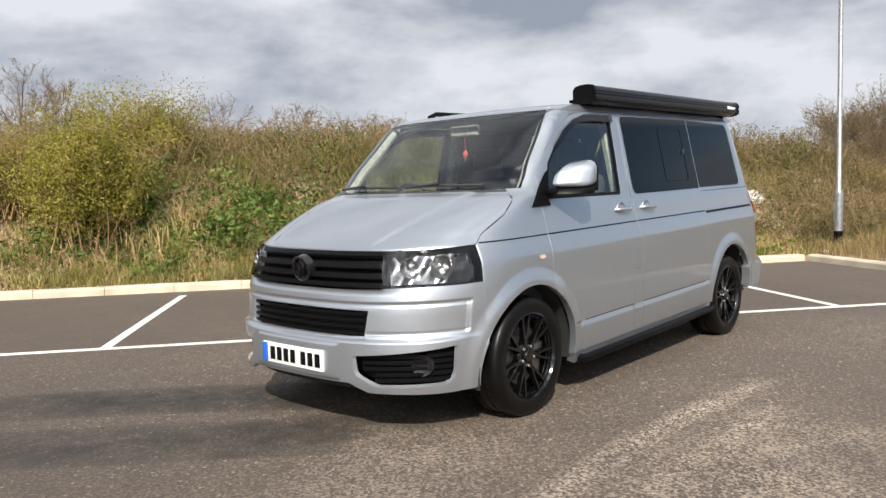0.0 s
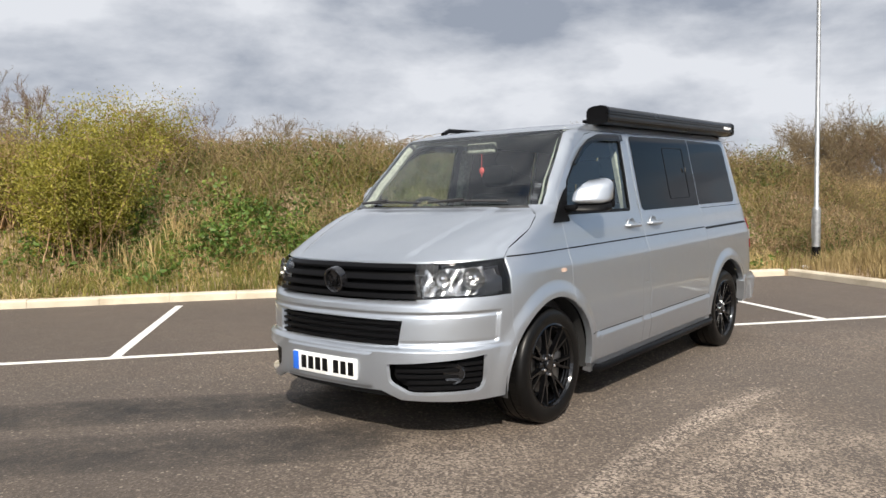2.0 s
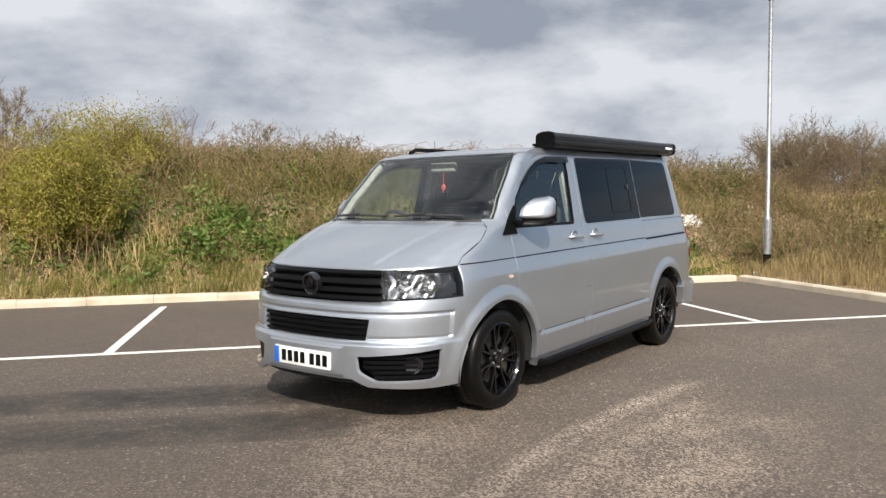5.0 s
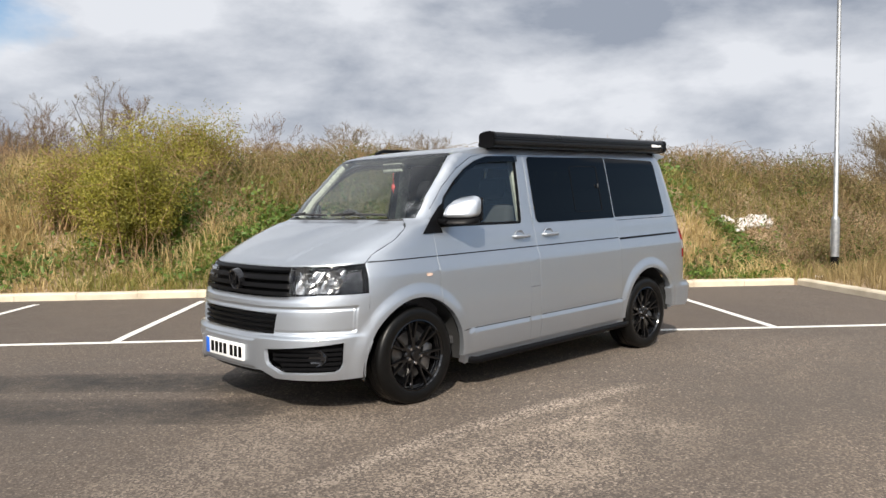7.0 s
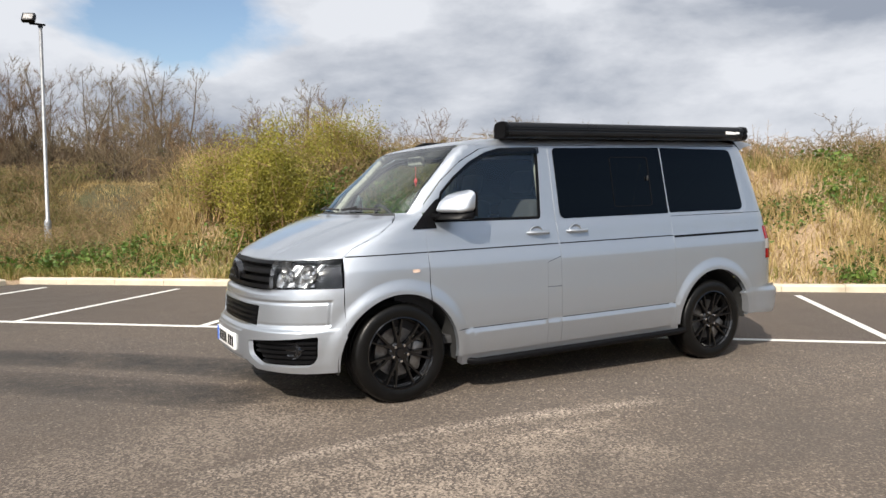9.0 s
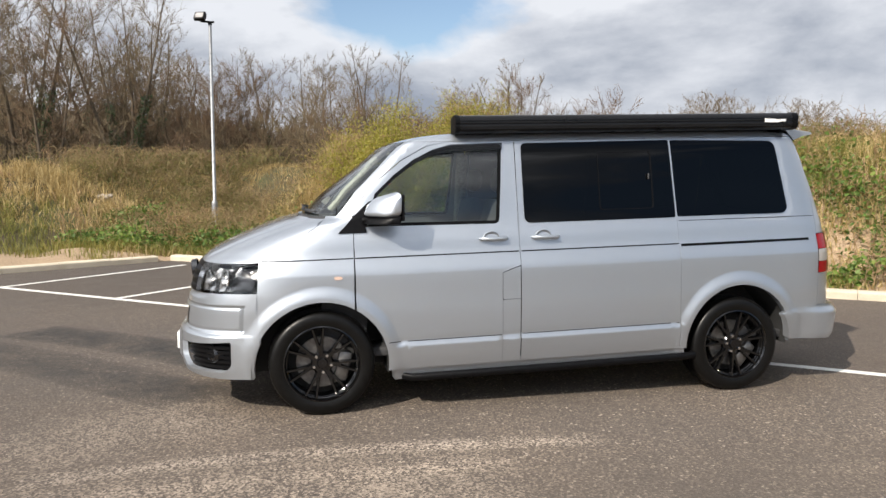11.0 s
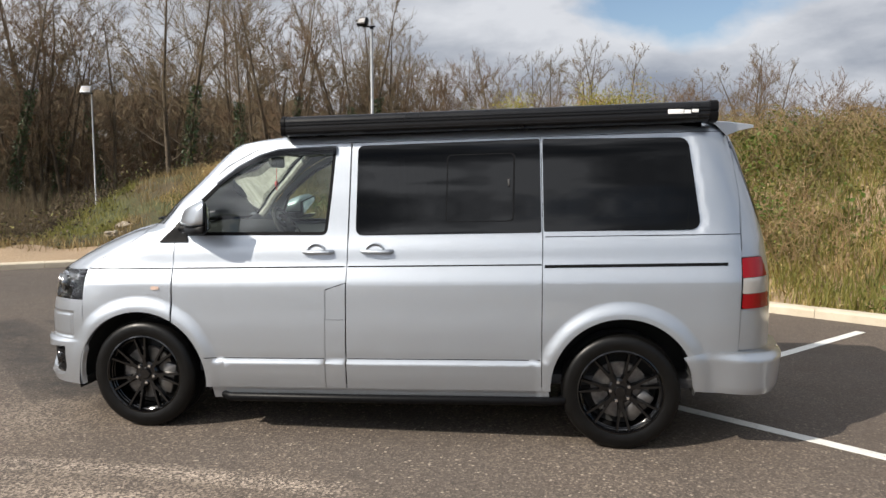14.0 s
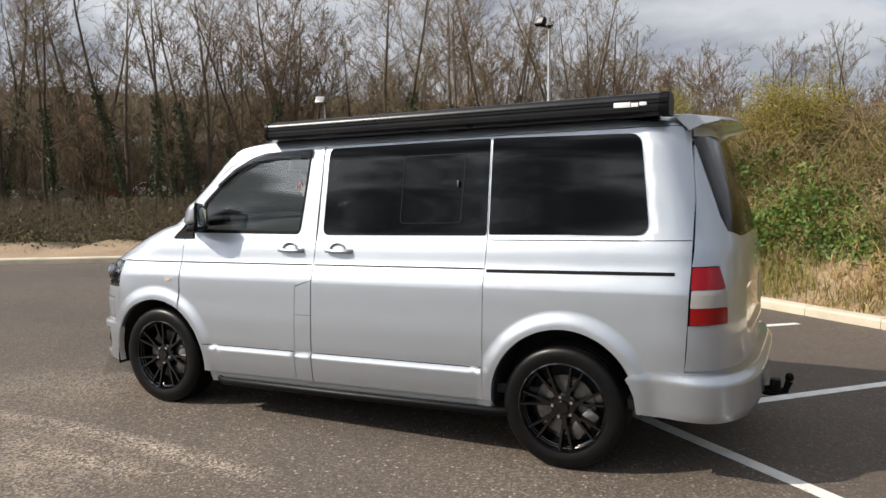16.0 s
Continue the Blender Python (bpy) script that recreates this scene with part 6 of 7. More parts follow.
def side_verge():
    # pale grass strip behind the side kerb, brown scrub beyond
    d, n = scatter(3400, KD + 0.2, KD + 4.2, -14, 6.5)
    d, n = clumped(d, n, 13, 0.13)
    keep = (d > KD + 0.22)
    d, n = d[keep], n[keep]
    k = len(d)
    stuff("verge_grass", *blade_mesh(on_land(d, n, -0.02), RNG.uniform(0.10, 0.42, k) * (1 + 0.9 * sstep((d - KD - 1.0) / 2.0)), RNG.uniform(0.006, 0.014, k), RNG.uniform(0.1, 0.8, k)), M_TAWNY, "tawny dry grass on the verge beside the kerb", "grass")
    d, n = scatter(1500, KD + 2.2, KD + 11, -14, 12)
    A = on_land(d, n, -0.05)
    k = len(A)
    parts = []
    for _ in range(5):
        az, L = RNG.uniform(0, 6.28, k), RNG.uniform(0.4, 1.05, k) * (0.7 + 0.5 * field(d, n, 0.4, 11))
        p = A + RNG.normal(0, 0.22, (k, 3)) * (1, 1, 0)
        hgt = RNG.uniform(0.7, 1.2, k)
        for j in range(3):
            arc = lambda f: p + np.stack([np.cos(az) * L * 0.5 * f, np.sin(az) * L * 0.5 * f, L * hgt * np.sin(f * 1.9)], -1)  # noqa: E731
            parts.append(rods_mesh(arc(j / 3), arc((j + 1) / 3), np.full(k, 0.006 - 0.0015 * j), np.full(k, 0.0045 - 0.0012 * j)))
    stuff("scrub_stems", *join(parts), M_SCRUB, "tangled brown bramble scrub beyond the side verge", "scrub")
    d, n = clumped(d, n, 34, 0.32)
    keep = d > KD + 1.9
    d, n = d[keep], n[keep]
    k = len(d)
    P = on_land(d, n, 0.05)
    P[:, 2] += RNG.uniform(0.0, 1.15, k) * (0.35 + 0.65 * field(d, n, 0.4, 11))
    sel = field(d, n, 0.8, 17) > 0.45
    stuff("scrub_leaves", *leaf_mesh(P[~sel], RNG.uniform(0.025, 0.05, int((~sel).sum())), 0.2), M_SCRUB, "dull brown leaves in the side scrub", "scrub")
    stuff("scrub_brambles", *leaf_mesh(P[sel], RNG.uniform(0.035, 0.075, int(sel.sum())), 0.3), M_BRAMBLE, "olive bramble leaves in the side scrub", "scrub")


def end_verge():
    d, n = scatter(5200, -30, -9.5, -16, 15)
    q = q_end(d, n)
    keep = (q > 0.3) & (n > KN - 20) & ((q < 2.2) | (n > 0.5)) & (q < 10.5) & ~((n > 11) & (d > -10))
    d, n = clumped(d[keep], n[keep], 15, 0.17)
    keep = (q_end(d, n) > np.where(n < 4, 2.7, 0.4) + RNG.normal(0, 0.15, len(d)))
    d, n = d[keep], n[keep]
    k = len(d)
    green = (field(d, n, 0.5, 13) > 0.72) & (n > 2.0)
    for m, sel, nm, lab in ((M_TAWNY, ~green, "rough_dry_grass", "straw-coloured rough grass on the end bank"), (M_GREEN, green, "rough_green_grass", "rough green grass on the end bank")):
        kk = int(sel.sum())
        stuff(nm, *blade_mesh(on_land(d[sel], n[sel], -0.02), RNG.uniform(0.08, 0.38, kk), RNG.uniform(0.008, 0.018, kk), RNG.uniform(0.1, 0.9, kk)), m, lab, "grass")
    # leaf litter and low undergrowth below the wood
    d, n = scatter(62000, -40, -11, -22, 20)
    q = q_end(d, n)
    keep = (q > 2.9 + RNG.normal(0, 0.3, len(d))) & ((n < 1.0 + 3 * RNG.uniform(size=len(d))) | (q > 8.5))
    d, n = d[keep], n[keep]
    k = len(d)
    P = on_land(d, n, 0.01)
    P[:, 2] += RNG.uniform(0, 1, k) ** 2 * 0.9
    stuff("undergrowth", *leaf_mesh(P, RNG.uniform(0.05, 0.11, k), 0.4), M_LITTER, "brown undergrowth and leaf litter below the trees", "undergrowth")
    g = RNG.choice(np.flatnonzero(q_end(d, n) > 15.0), 9000)
    A = on_land(d[g], n[g], -0.05)
    B = A + np.stack([RNG.normal(0, 0.22, 9000), RNG.normal(0, 0.22, 9000), RNG.uniform(0.5, 2.3, 9000)], -1)
    parts = [rods_mesh(A, B, RNG.uniform(0.006, 0.015, 9000), np.full(9000, 0.003))]
    for _ in range(4):
        s = A + (B - A) * RNG.uniform(0.3, 0.95, 9000)[:, None]
        e = s + np.stack([RNG.normal(0, 0.2, 9000), RNG.normal(0, 0.2, 9000), RNG.uniform(0.05, 0.45, 9000)], -1)
        parts.append(rods_mesh(s, e, np.full(9000, 0.005), np.full(9000, 0.002)))
    stuff("undergrowth_stems", *join(parts), M_TWIG, "thin brown saplings and stems under the trees", "undergrowth")
    sel = RNG.uniform(size=k) < 0.26
    P2 = P[sel] + RNG.normal(0, 0.3, (int(sel.sum()), 3)) * (1, 1, 0)
    stuff("ground_ivy", *leaf_mesh(P2, RNG.uniform(0.05, 0.11, len(P2)), 0.4), M_BRAMBLE, "green ivy and bramble under the trees", "undergrowth")


# ---- trees ----
def grow(seed, tall, spread, limbs=13, fork=0.35, fine=3, sprays=8):
    """Rods of a bare tree: (trunk and limbs, twigs), each as lists of (a, b, ra, rb)."""
    r = random.Random(seed)
    wood, twigs, tips, fines = [], [], [], []

    def bend(v, amount):
        return (v + Vector((r.gauss(0, amount), r.gauss(0, amount), r.gauss(0, amount * 0.6)))).normalized()

    def stem(p, way, length, rad, level, steps):
        pts = [(p, rad)]
        for i in range(steps):
            way = bend(way, (0.055, 0.13, 0.2)[level])
            way = (way + Vector((0, 0, 0.06 if level else 0.05))).normalized()
            p = p + way * (length / steps)
            pts.append((p, rad * (1 - 0.85 * (i + 1) / steps)))
        out = wood if level < 2 else twigs
        for (a, ra), (b, rb) in zip(pts, pts[1:]):
            out.append((a, b, max(ra, 0.004), max(rb, 0.003)))
        return pts, way

    base = Vector((0, 0, -0.15))
    leaders = [Vector((0, 0, 1))]
    if r.random() < fork:
        leaders = [Vector((0.14, 0.05, 1)).normalized(), Vector((-0.13, -0.08, 1)).normalized()]
    for lead in leaders:
        rad = tall * 0.0115
        pts, _ = stem(base, lead, tall, rad, 0, 9)
        for k in range(limbs):
            f = 0.25 + 0.72 * (k + r.random() * 0.8) / limbs
            i = min(int(f * 9), 8)
            a, b = pts[i], pts[i + 1]
            p = a[0].lerp(b[0], f * 9 - i)
            az = k * 2.4 + r.random()
            out = Vector((math.cos(az), math.sin(az), 0.25 + 0.75 * f)).normalized()
            L = spread * (0.30 + 0.72 * math.sin(math.pi * min(1.0, (f - 0.12) / 0.95))) * r.uniform(0.75, 1.2) + 0.3
            lp, _ = stem(p, out, L, a[1] * 0.36, 1, 5)
            for j in range(sprays):
                g = 0.2 + 0.78 * (j + r.random()) / sprays
                ii = min(int(g * 5), 4)
                q = lp[ii][0].lerp(lp[ii + 1][0], g * 5 - ii)
                w = Vector((r.gauss(0, 1), r.gauss(0, 1), 0.15 + 0.8 * r.random())).normalized()
                w = (w + out * 0.8).normalized()
                tp, _ = stem(q, w, L * 0.45 * r.uniform(0.6, 1.2), max(0.011, lp[ii][1] * 0.4), 2, 2)
                for m in range(fine):
                    x = tp[r.randrange(1, 3)][0].lerp(tp[r.randrange(0, 2)][0], r.random())
                    w2 = (w + Vector((r.gauss(0, 0.6), r.gauss(0, 0.6), 0.25 + r.gauss(0, 0.4)))).normalized()
                    l2 = L * 0.22 * r.uniform(0.5, 1.2)
                    y = x + w2 * l2
                    fines.append((x, y, 0.014, 0.0))
                    tips.append(y)
                    z = x + w2 * l2 * 0.5
                    w3 = (w2 + Vector((r.gauss(0, 0.8), r.gauss(0, 0.8), r.gauss(0.3, 0.5)))).normalized()
                    fines.append((z, z + w3 * l2 * 0.7, 0.0105, 0.0))
                    tips.append(y.lerp(x, 0.3))
                    tips.append(z + w3 * l2 * 0.6)
    return wood, twigs, tips, fines


def rods_of(rows):
    A = np.array([tuple(a) for a, *_ in rows])
    B = np.array([tuple(b) for _, b, *_ in rows])
    return rods_mesh(A, B, np.array([q[2] for q in rows]), np.array([q[3] for q in rows]))


def spikes_of(rows):
    """Fine twigs: three-sided spikes that end in a point."""
    A, B = np.array([tuple(q[0]) for q in rows]), np.array([tuple(q[1]) for q in rows])
    r = np.array([q[2] for q in rows])[:, None]
    t = (B - A) / (np.linalg.norm(B - A, axis=1)[:, None] + 1e-9)
    u = np.cross(t, np.where(np.abs(t[:, 2:3]) > 0.9, np.array([[1.0, 0, 0]]), np.array([[0, 0, 1.0]])))
    u /= np.linalg.norm(u, axis=1)[:, None] + 1e-9
    w = np.cross(t, u)
    V = np.stack([A + u * r, A + (w * 0.866 - u * 0.5) * r, A - (w * 0.866 + u * 0.5) * r, B], 1).reshape(-1, 3)
    b = (np.arange(len(A)) * 4)[:, None, None]
    return V, (b + np.array([[0, 1, 3], [1, 2, 3], [2, 0, 3]])[None]).reshape(-1, 3)


def round_wood(rows):
    bm = bmesh.new()
    for a, b, ra, rb in rows:
        if (a - b).length > 1e-4:
            tube(bm, [a, b], [ra, rb], 6 if ra > 0.045 else 3, False)
    me = bpy.data.meshes.new("trunk")
    bm.to_mesh(me), bm.free()
    me.shade_smooth()
    return me


def tree_thing(name, seed, tall, spread, label, twig=None, limbs=15, fine=5, ivy=False, buds=0, fork=0.35, category="tree", sprays=8):
    wood, twigs, tips, fines = grow(seed, tall, spread, limbs, fork, fine, sprays)
    root = tagged(new(name), label, category)
    me = round_wood(wood)
    me.materials.append(M_BARK)
    o = new("trunk", me)
    o.parent = root
    me = raw_mesh("crown", *join([rods_of(twigs), spikes_of(fines)]))
    me.materials.append(twig or M_TWIG)
    c = new("crown", me)
    c.parent = root
    c["kind"] = "stuff"
    if buds:
        P = np.array([tuple(t) for t in tips])
        P = P[RNG.integers(0, len(P), buds)] + RNG.normal(0, 0.12, (buds, 3))
        me = raw_mesh("bud_spray", *leaf_mesh(P, RNG.uniform(0.025, 0.05, buds), 0.2))
        me.materials.append(M_BUD)
        b = new("bud_spray", me)
        b.parent = c
        tagged(b, "small yellow-green opening buds", kind="stuff")
    if ivy:
        P = []
        for a, b, ra, rb in wood[:5]:
            for _ in range(330):
                t, az = RNG.uniform(), RNG.uniform(0, 6.28)
                q = a.lerp(b, t)
                rr = ra + RNG.uniform(0.02, 0.22)
                P.append((q.x + math.cos(az) * rr, q.y + math.sin(az) * rr, q.z))
        P = np.array(P)
        me = raw_mesh("ivy", *leaf_mesh(P, RNG.uniform(0.08, 0.17, len(P)), 0.1))
        me.materials.append(M_IVY)
        i = new("ivy", me)
        i.parent = root
        tagged(i, "dark green ivy on the trunk", kind="stuff")
    return root


def polar(theta, r, cx=0.0, cy=0.0):
    a = radians(theta)
    return cx + r * math.sin(a), cy + r * math.cos(a)


def plant(kinds, theta0, theta1, r0, r1, count, size, seed, group, clear=4.0):
    """Trees in a sector, seen from the van, clockwise from +y."""
    g = random.Random(seed)
    done = []
    for _ in range(count * 30):
        if len(done) >= count:
            break
        x, y = polar(g.uniform(theta0, theta1), math.sqrt(g.uniform(r0 * r0, r1 * r1)))
        d, n = to_site(x, y)
        if float(outside(d, n)) < clear or any((x - a) ** 2 + (y - b) ** 2 < 2.0 for a, b in done):
            continue
        done.append((x, y))
        src = g.choice(kinds)
        s = g.uniform(*size)
        z = float(height(d, n)) - 0.05
        m = Matrix.Translation((x, y, z)) @ Matrix.Rotation(g.uniform(0, 6.28), 4, "Z") @ Matrix.Rotation(g.gauss(0, 0.03), 4, "X")
        t = copy_thing(src, m)
        t.scale = (s, s, s * g.uniform(0.9, 1.12))
        t["group"] = group


def woods():
    kinds = [tree_thing("bare_tree", 1, 13.0, 3.6, "tall bare grey-brown tree at the edge of the wood", fork=1.0, ivy=True, buds=700),
             tree_thing("bare_tree", 2, 12.0, 2.6, "slim bare tree with upright branches and ivy in the wood", limbs=12, buds=500, ivy=True),
             tree_thing("bare_tree", 3, 11.0, 3.0, "bare tree with reddish-brown twigs in the wood", M_REDTWIG, limbs=14),
             tree_thing("bare_tree", 4, 14.0, 2.2, "tall thin bare tree with ivy on its trunk", limbs=12, ivy=True),
             tree_thing("bare_tree", 5, 9.0, 2.6, "young bare tree with orange-brown twigs", M_REDTWIG, limbs=14, fork=0.8)]
    plant(kinds[:4], -80, -34, 37, 52, 22, (0.95, 1.30), 21, "trees of the wood", 9.0)
    plant(kinds[:4], -66, -12, 42, 62, 30, (0.80, 1.10), 22, "trees of the wood", 9.0)
    plant(kinds[1:], -16, 18, 44, 66, 48, (0.60, 0.90), 23, "trees of the wood", 9.0)
    plant(kinds[1:], 16, 34, 48, 70, 14, (0.40, 0.66), 24, "trees behind the bank", 9.0)
    plant(kinds[:4], -34, -4, 50, 70, 26, (0.66, 0.92), 37, "trees of the wood", 9.0)
    # one broad tree that stands out from the wood's edge, with low spreading limbs
    big = tree_thing("spreading_tree", 9, 15.0, 6.2, "large spreading bare tree with buds just opening", limbs=18, buds=2600, fine=8, sprays=10)
    x, y = -19.3, 41.5
    big.matrix_basis = Matrix.Translation((x, y, float(height(*to_site(x, y))) - 0.1))
    big.scale = (1.0, 1.0, 1.0)
    for i, k in enumerate(kinds):
        x, y = polar(-30 + 5 * i, 33 + 3 * i)
        k.matrix_basis = Matrix.Translation((x, y, float(height(*to_site(x, y))) - 0.05))
        k["group"] = "trees of the wood"
    bushes = [tree_thing("bare_bush", 31, 3.2, 1.7, "bare brown bush behind the bank", M_TWIG, limbs=7, fork=1.0, fine=3, sprays=5, category="bush"),
              tree_thing("bare_bush", 32, 2.8, 1.9, "bare reddish bush behind the bank", M_REDTWIG, limbs=8, fork=1.0, fine=3, sprays=5, category="bush"),
              tree_thing("bare_bush", 33, 3.6, 1.6, "bare bush with a few pale yellow buds", M_TWIG, limbs=7, fork=1.0, fine=3, sprays=5, buds=220, category="bush")]
    plant(bushes, -24, 34, 20, 36, 38, (0.45, 0.80), 25, "bushes behind the bank", 7.0)
    plant(bushes, 30, 78, 20, 44, 36, (0.36, 0.60), 26, "bushes behind the bank", 6.0)
    thicket = [tree_thing("bare_bush", 35, 4.6, 2.0, "dense rounded bare bush with fine brown twigs", M_TWIG, limbs=13, fork=1.0, fine=5, sprays=8, category="bush"),
               tree_thing("bare_bush", 36, 4.2, 2.2, "dense rounded bare bush with fine reddish twigs", M_REDTWIG, limbs=13, fork=1.0, fine=5, sprays=8, category="bush")]
    for i, k in enumerate(thicket):
        x, y = polar(26 + 10 * i, 33)
        k.matrix_basis = Matrix.Translation((x, y, float(height(*to_site(x, y))) - 0.05))
        k.scale = (0.55, 0.55, 0.55)
        k["group"] = "thicket behind the bank"
    plant(thicket, -62, -4, 44, 66, 46, (0.9, 1.5), 38, "thicket in the wood", 9.0)
    plant(thicket, -4, 15, 42, 58, 22, (0.95, 1.45), 39, "thicket in the wood", 9.0)
    plant(thicket, 14, 44, 26, 40, 24, (0.38, 0.60), 35, "thicket behind the bank", 8.0)
    plant(thicket, 44, 66, 28, 42, 16, (0.32, 0.46), 36, "thicket behind the bank", 8.0)
    plant(bushes, 76, 114, 26, 46, 26, (0.40, 0.75), 27, "bushes behind the side verge", 8.0)
    plant(bushes, 66, 114, 44, 66, 34, (0.75, 1.20), 28, "bushes behind the side verge", 8.0)
    dense = tree_thing("bare_bush", 34, 3.3, 2.1, "dense round bush with olive-brown twigs and opening buds", M_TWIG, limbs=10, fork=1.0, fine=6, sprays=8, buds=1600, category="bush")
    x, y = polar(90, 38)
    dense.matrix_basis = Matrix.Translation((x, y, float(height(*to_site(x, y))) - 0.05))
    dense["group"] = "tall bushes behind the side verge"
    plant([dense], 79, 102, 32, 46, 24, (0.55, 0.90), 30, "tall bushes behind the side verge", 10.0)
    plant(bushes, -62, -36, 46, 60, 22, (0.5, 0.8), 31, "undergrowth bushes in the wood", 9.0)
    plant(bushes, -78, -10, 40, 60, 84, (0.70, 1.35), 29, "undergrowth bushes in the wood", 6.0)
    for i, k in enumerate(bushes):
        x, y = polar(28 + 9 * i, 23 + i)
        k.matrix_basis = Matrix.Translation((x, y, float(height(*to_site(x, y))) - 0.05))
        k.scale = (0.5, 0.5, 0.5)
        k["group"] = "bushes behind the bank"


def leafy_bush(d, n, wide, tall, leaves, seed, label):
    """A yellow-green bush: stems from one foot, small leaves in uneven sprays."""
    r = random.Random(seed)
    root = tagged(new("leafy_bush"), label, "bush", "yellow-green bushes")
    z0 = float(height(d, n))
    root.matrix_basis = Matrix.Translation(site(d, n, z0))
    rods, P = [], []
    for _ in range(60):
        az, tilt = r.uniform(0, 6.28), r.uniform(0.05, 1.5)
        L = tall * r.uniform(0.55, 1.08)
        p = Vector((r.gauss(0, 0.2), r.gauss(0, 0.2), -0.05))
        way = Vector((math.cos(az) * tilt, math.sin(az) * tilt, 1.1)).normalized()
        pts = [p]
        for i in range(6):
            way = (way + Vector((r.gauss(0, 0.1), r.gauss(0, 0.1), 0.05))).normalized()
            q = p + Vector((way.x * wide / tall * 1.5, way.y * wide / tall * 1.5, way.z)) * (L / 6)
            rods.append((p, q, 0.016 * (1 - i / 7), 0.016 * (1 - (i + 1) / 7)))
            p = q
            pts.append(p)
            if i >= 1:
                for _ in range(3):
                    w = Vector((r.gauss(0, 1), r.gauss(0, 1), r.gauss(0.5, 0.6))).normalized()
                    e = p + w * r.uniform(0.15, 0.45)
                    rods.append((p, e, 0.005, 0.002))
                    for _ in range(max(1, leaves // 700)):
                        c = p.lerp(e, r.uniform(0.15, 1.1))
                        P.append((c.x + r.gauss(0, 0.10), c.y + r.gauss(0, 0.10), c.z + r.gauss(0, 0.10)))
    me = raw_mesh("stem", *rods_of(rods))
    me.materials.append(M_STALK)
    o = tagged(new("stem", me), kind="stuff")
    o.parent = root
    P = np.array(P)
    me = raw_mesh("leaves", *leaf_mesh(P, RNG.uniform(0.024, 0.048, len(P)), 0.15))
    me.materials.append(M_YELLOW)
    o = tagged(new("leaves", me), kind="stuff")
    o.parent = root


bank_plants()
side_verge()
end_verge()
woods()
leafy_bush(-5.25, 7.0, 0.95, 2.40, 40000, 41, "dense yellow-green leafy bush on the bank")
leafy_bush(-4.6, 9.3, 0.75, 1.45, 14000, 42, "smaller yellow-green leafy bush on the bank")
leafy_bush(-6.6, 7.6, 0.45, 1.35, 8000, 43, "yellow-green leafy bush half hidden in brambles")


# ---- lamp posts, litter, distance ----
def lamp_post(x, y, yaw, tall, turn=90, big=1.0, shell=None):
    z = float(height(*to_site(x, y)))
    shell = shell or M_BLACK
    root = tagged(new("lamp_post"), "slim galvanised lamp post with a floodlight head", "lamp post", "car park lamp posts")
    root.matrix_basis = Matrix.Translation((x, y, z)) @ Matrix.Rotation(radians(yaw), 4, "Z")
    bm = bmesh.new()
    tube(bm, [(0, 0, 1.0), (0, 0, 1.06), (0, 0, 1.10), (0, 0, tall)], [0.07, 0.07, 0.042, 0.036], 16)
    bm_part("pole", bm, M_CAN, root)
    bm = bmesh.new()
    tube(bm, [(0, 0, 0.34), (0, 0, 1.04)], 0.075, 16)
    box(bm, (-0.035, -0.079, 0.5), (0.035, -0.07, 0.86), 0.004)
    bm_part("base_sleeve", bm, M_CAN, root)
    bm = bmesh.new()
    tube(bm, [(0, 0, -0.3), (0, 0, 0.35)], 0.077, 16)
    bm_part("painted_foot", bm, M_BLACK, root, "black painted foot")
    bm = bmesh.new()
    tube(bm, [(0, 0, tall - 0.02), (0, 0, tall + 0.06)], 0.05, 12)
    box(bm, (-0.22, -0.02, tall + 0.03), (0.10, 0.02, tall + 0.07), 0.005)
    bm_part("bracket", bm, M_BLACK, root)
    bm = bmesh.new()
    box(bm, (-0.15, -0.07, -0.12), (0.15, 0.04, 0.12), 0.02)
    for i in range(6):
        box(bm, (-0.13 + i * 0.05, 0.035, -0.09), (-0.122 + i * 0.05, 0.08, 0.09))
    bmesh.ops.transform(bm, verts=bm.verts, matrix=Matrix.Translation((-0.22, 0, tall + 0.16)) @ Matrix.Rotation(radians(turn), 4, "Z") @ Matrix.Rotation(radians(-32), 4, "X") @ Matrix.Scale(big, 4))
    head = bm_part("floodlight", bm, shell, root, "floodlight head")
    bm = bmesh.new()
    box(bm, (-0.11, -0.076, -0.08), (0.11, -0.068, 0.08), 0.003)
    bmesh.ops.transform(bm, verts=bm.verts, matrix=Matrix.Translation((-0.22, 0, tall + 0.16)) @ Matrix.Rotation(radians(turn), 4, "Z") @ Matrix.Rotation(radians(-32), 4, "X") @ Matrix.Scale(big, 4))
    bm_part("lamp_glass", bm, M_CLEARLENS, head)
    return root


lamp_post(9.9, 0.25, 200, 5.3)
lamp_post(-3.42, 13.6, 5, 5.35, -25, 0.9)
lamp_post(-20.5, 28.3, 30, 6.7, -20, 1.6, M_CAN)


def crumpled(name, d, n, size, label, mat, seed, category):
    r = random.Random(seed)
    bm = bmesh.new()
    bmesh.ops.create_icosphere(bm, subdivisions=4, radius=1.0)
    for v in bm.verts:
        k = noise.noise(v.co * 1.7 + Vector((seed, 0, 0))) * 0.55 + noise.noise(v.co * 4.5) * 0.28
        v.co = Vector((v.co.x * size[0], v.co.y * size[1], v.co.z * size[2])) * (1 + k)
    ob = bm_part(name, bm, mat, None)
    ob.matrix_basis = Matrix.Translation(site(d, n, float(height(d, n)) + size[2] * 0.5)) @ Matrix.Rotation(r.uniform(0, 3), 4, "Z")
    return tagged(ob, label, category)


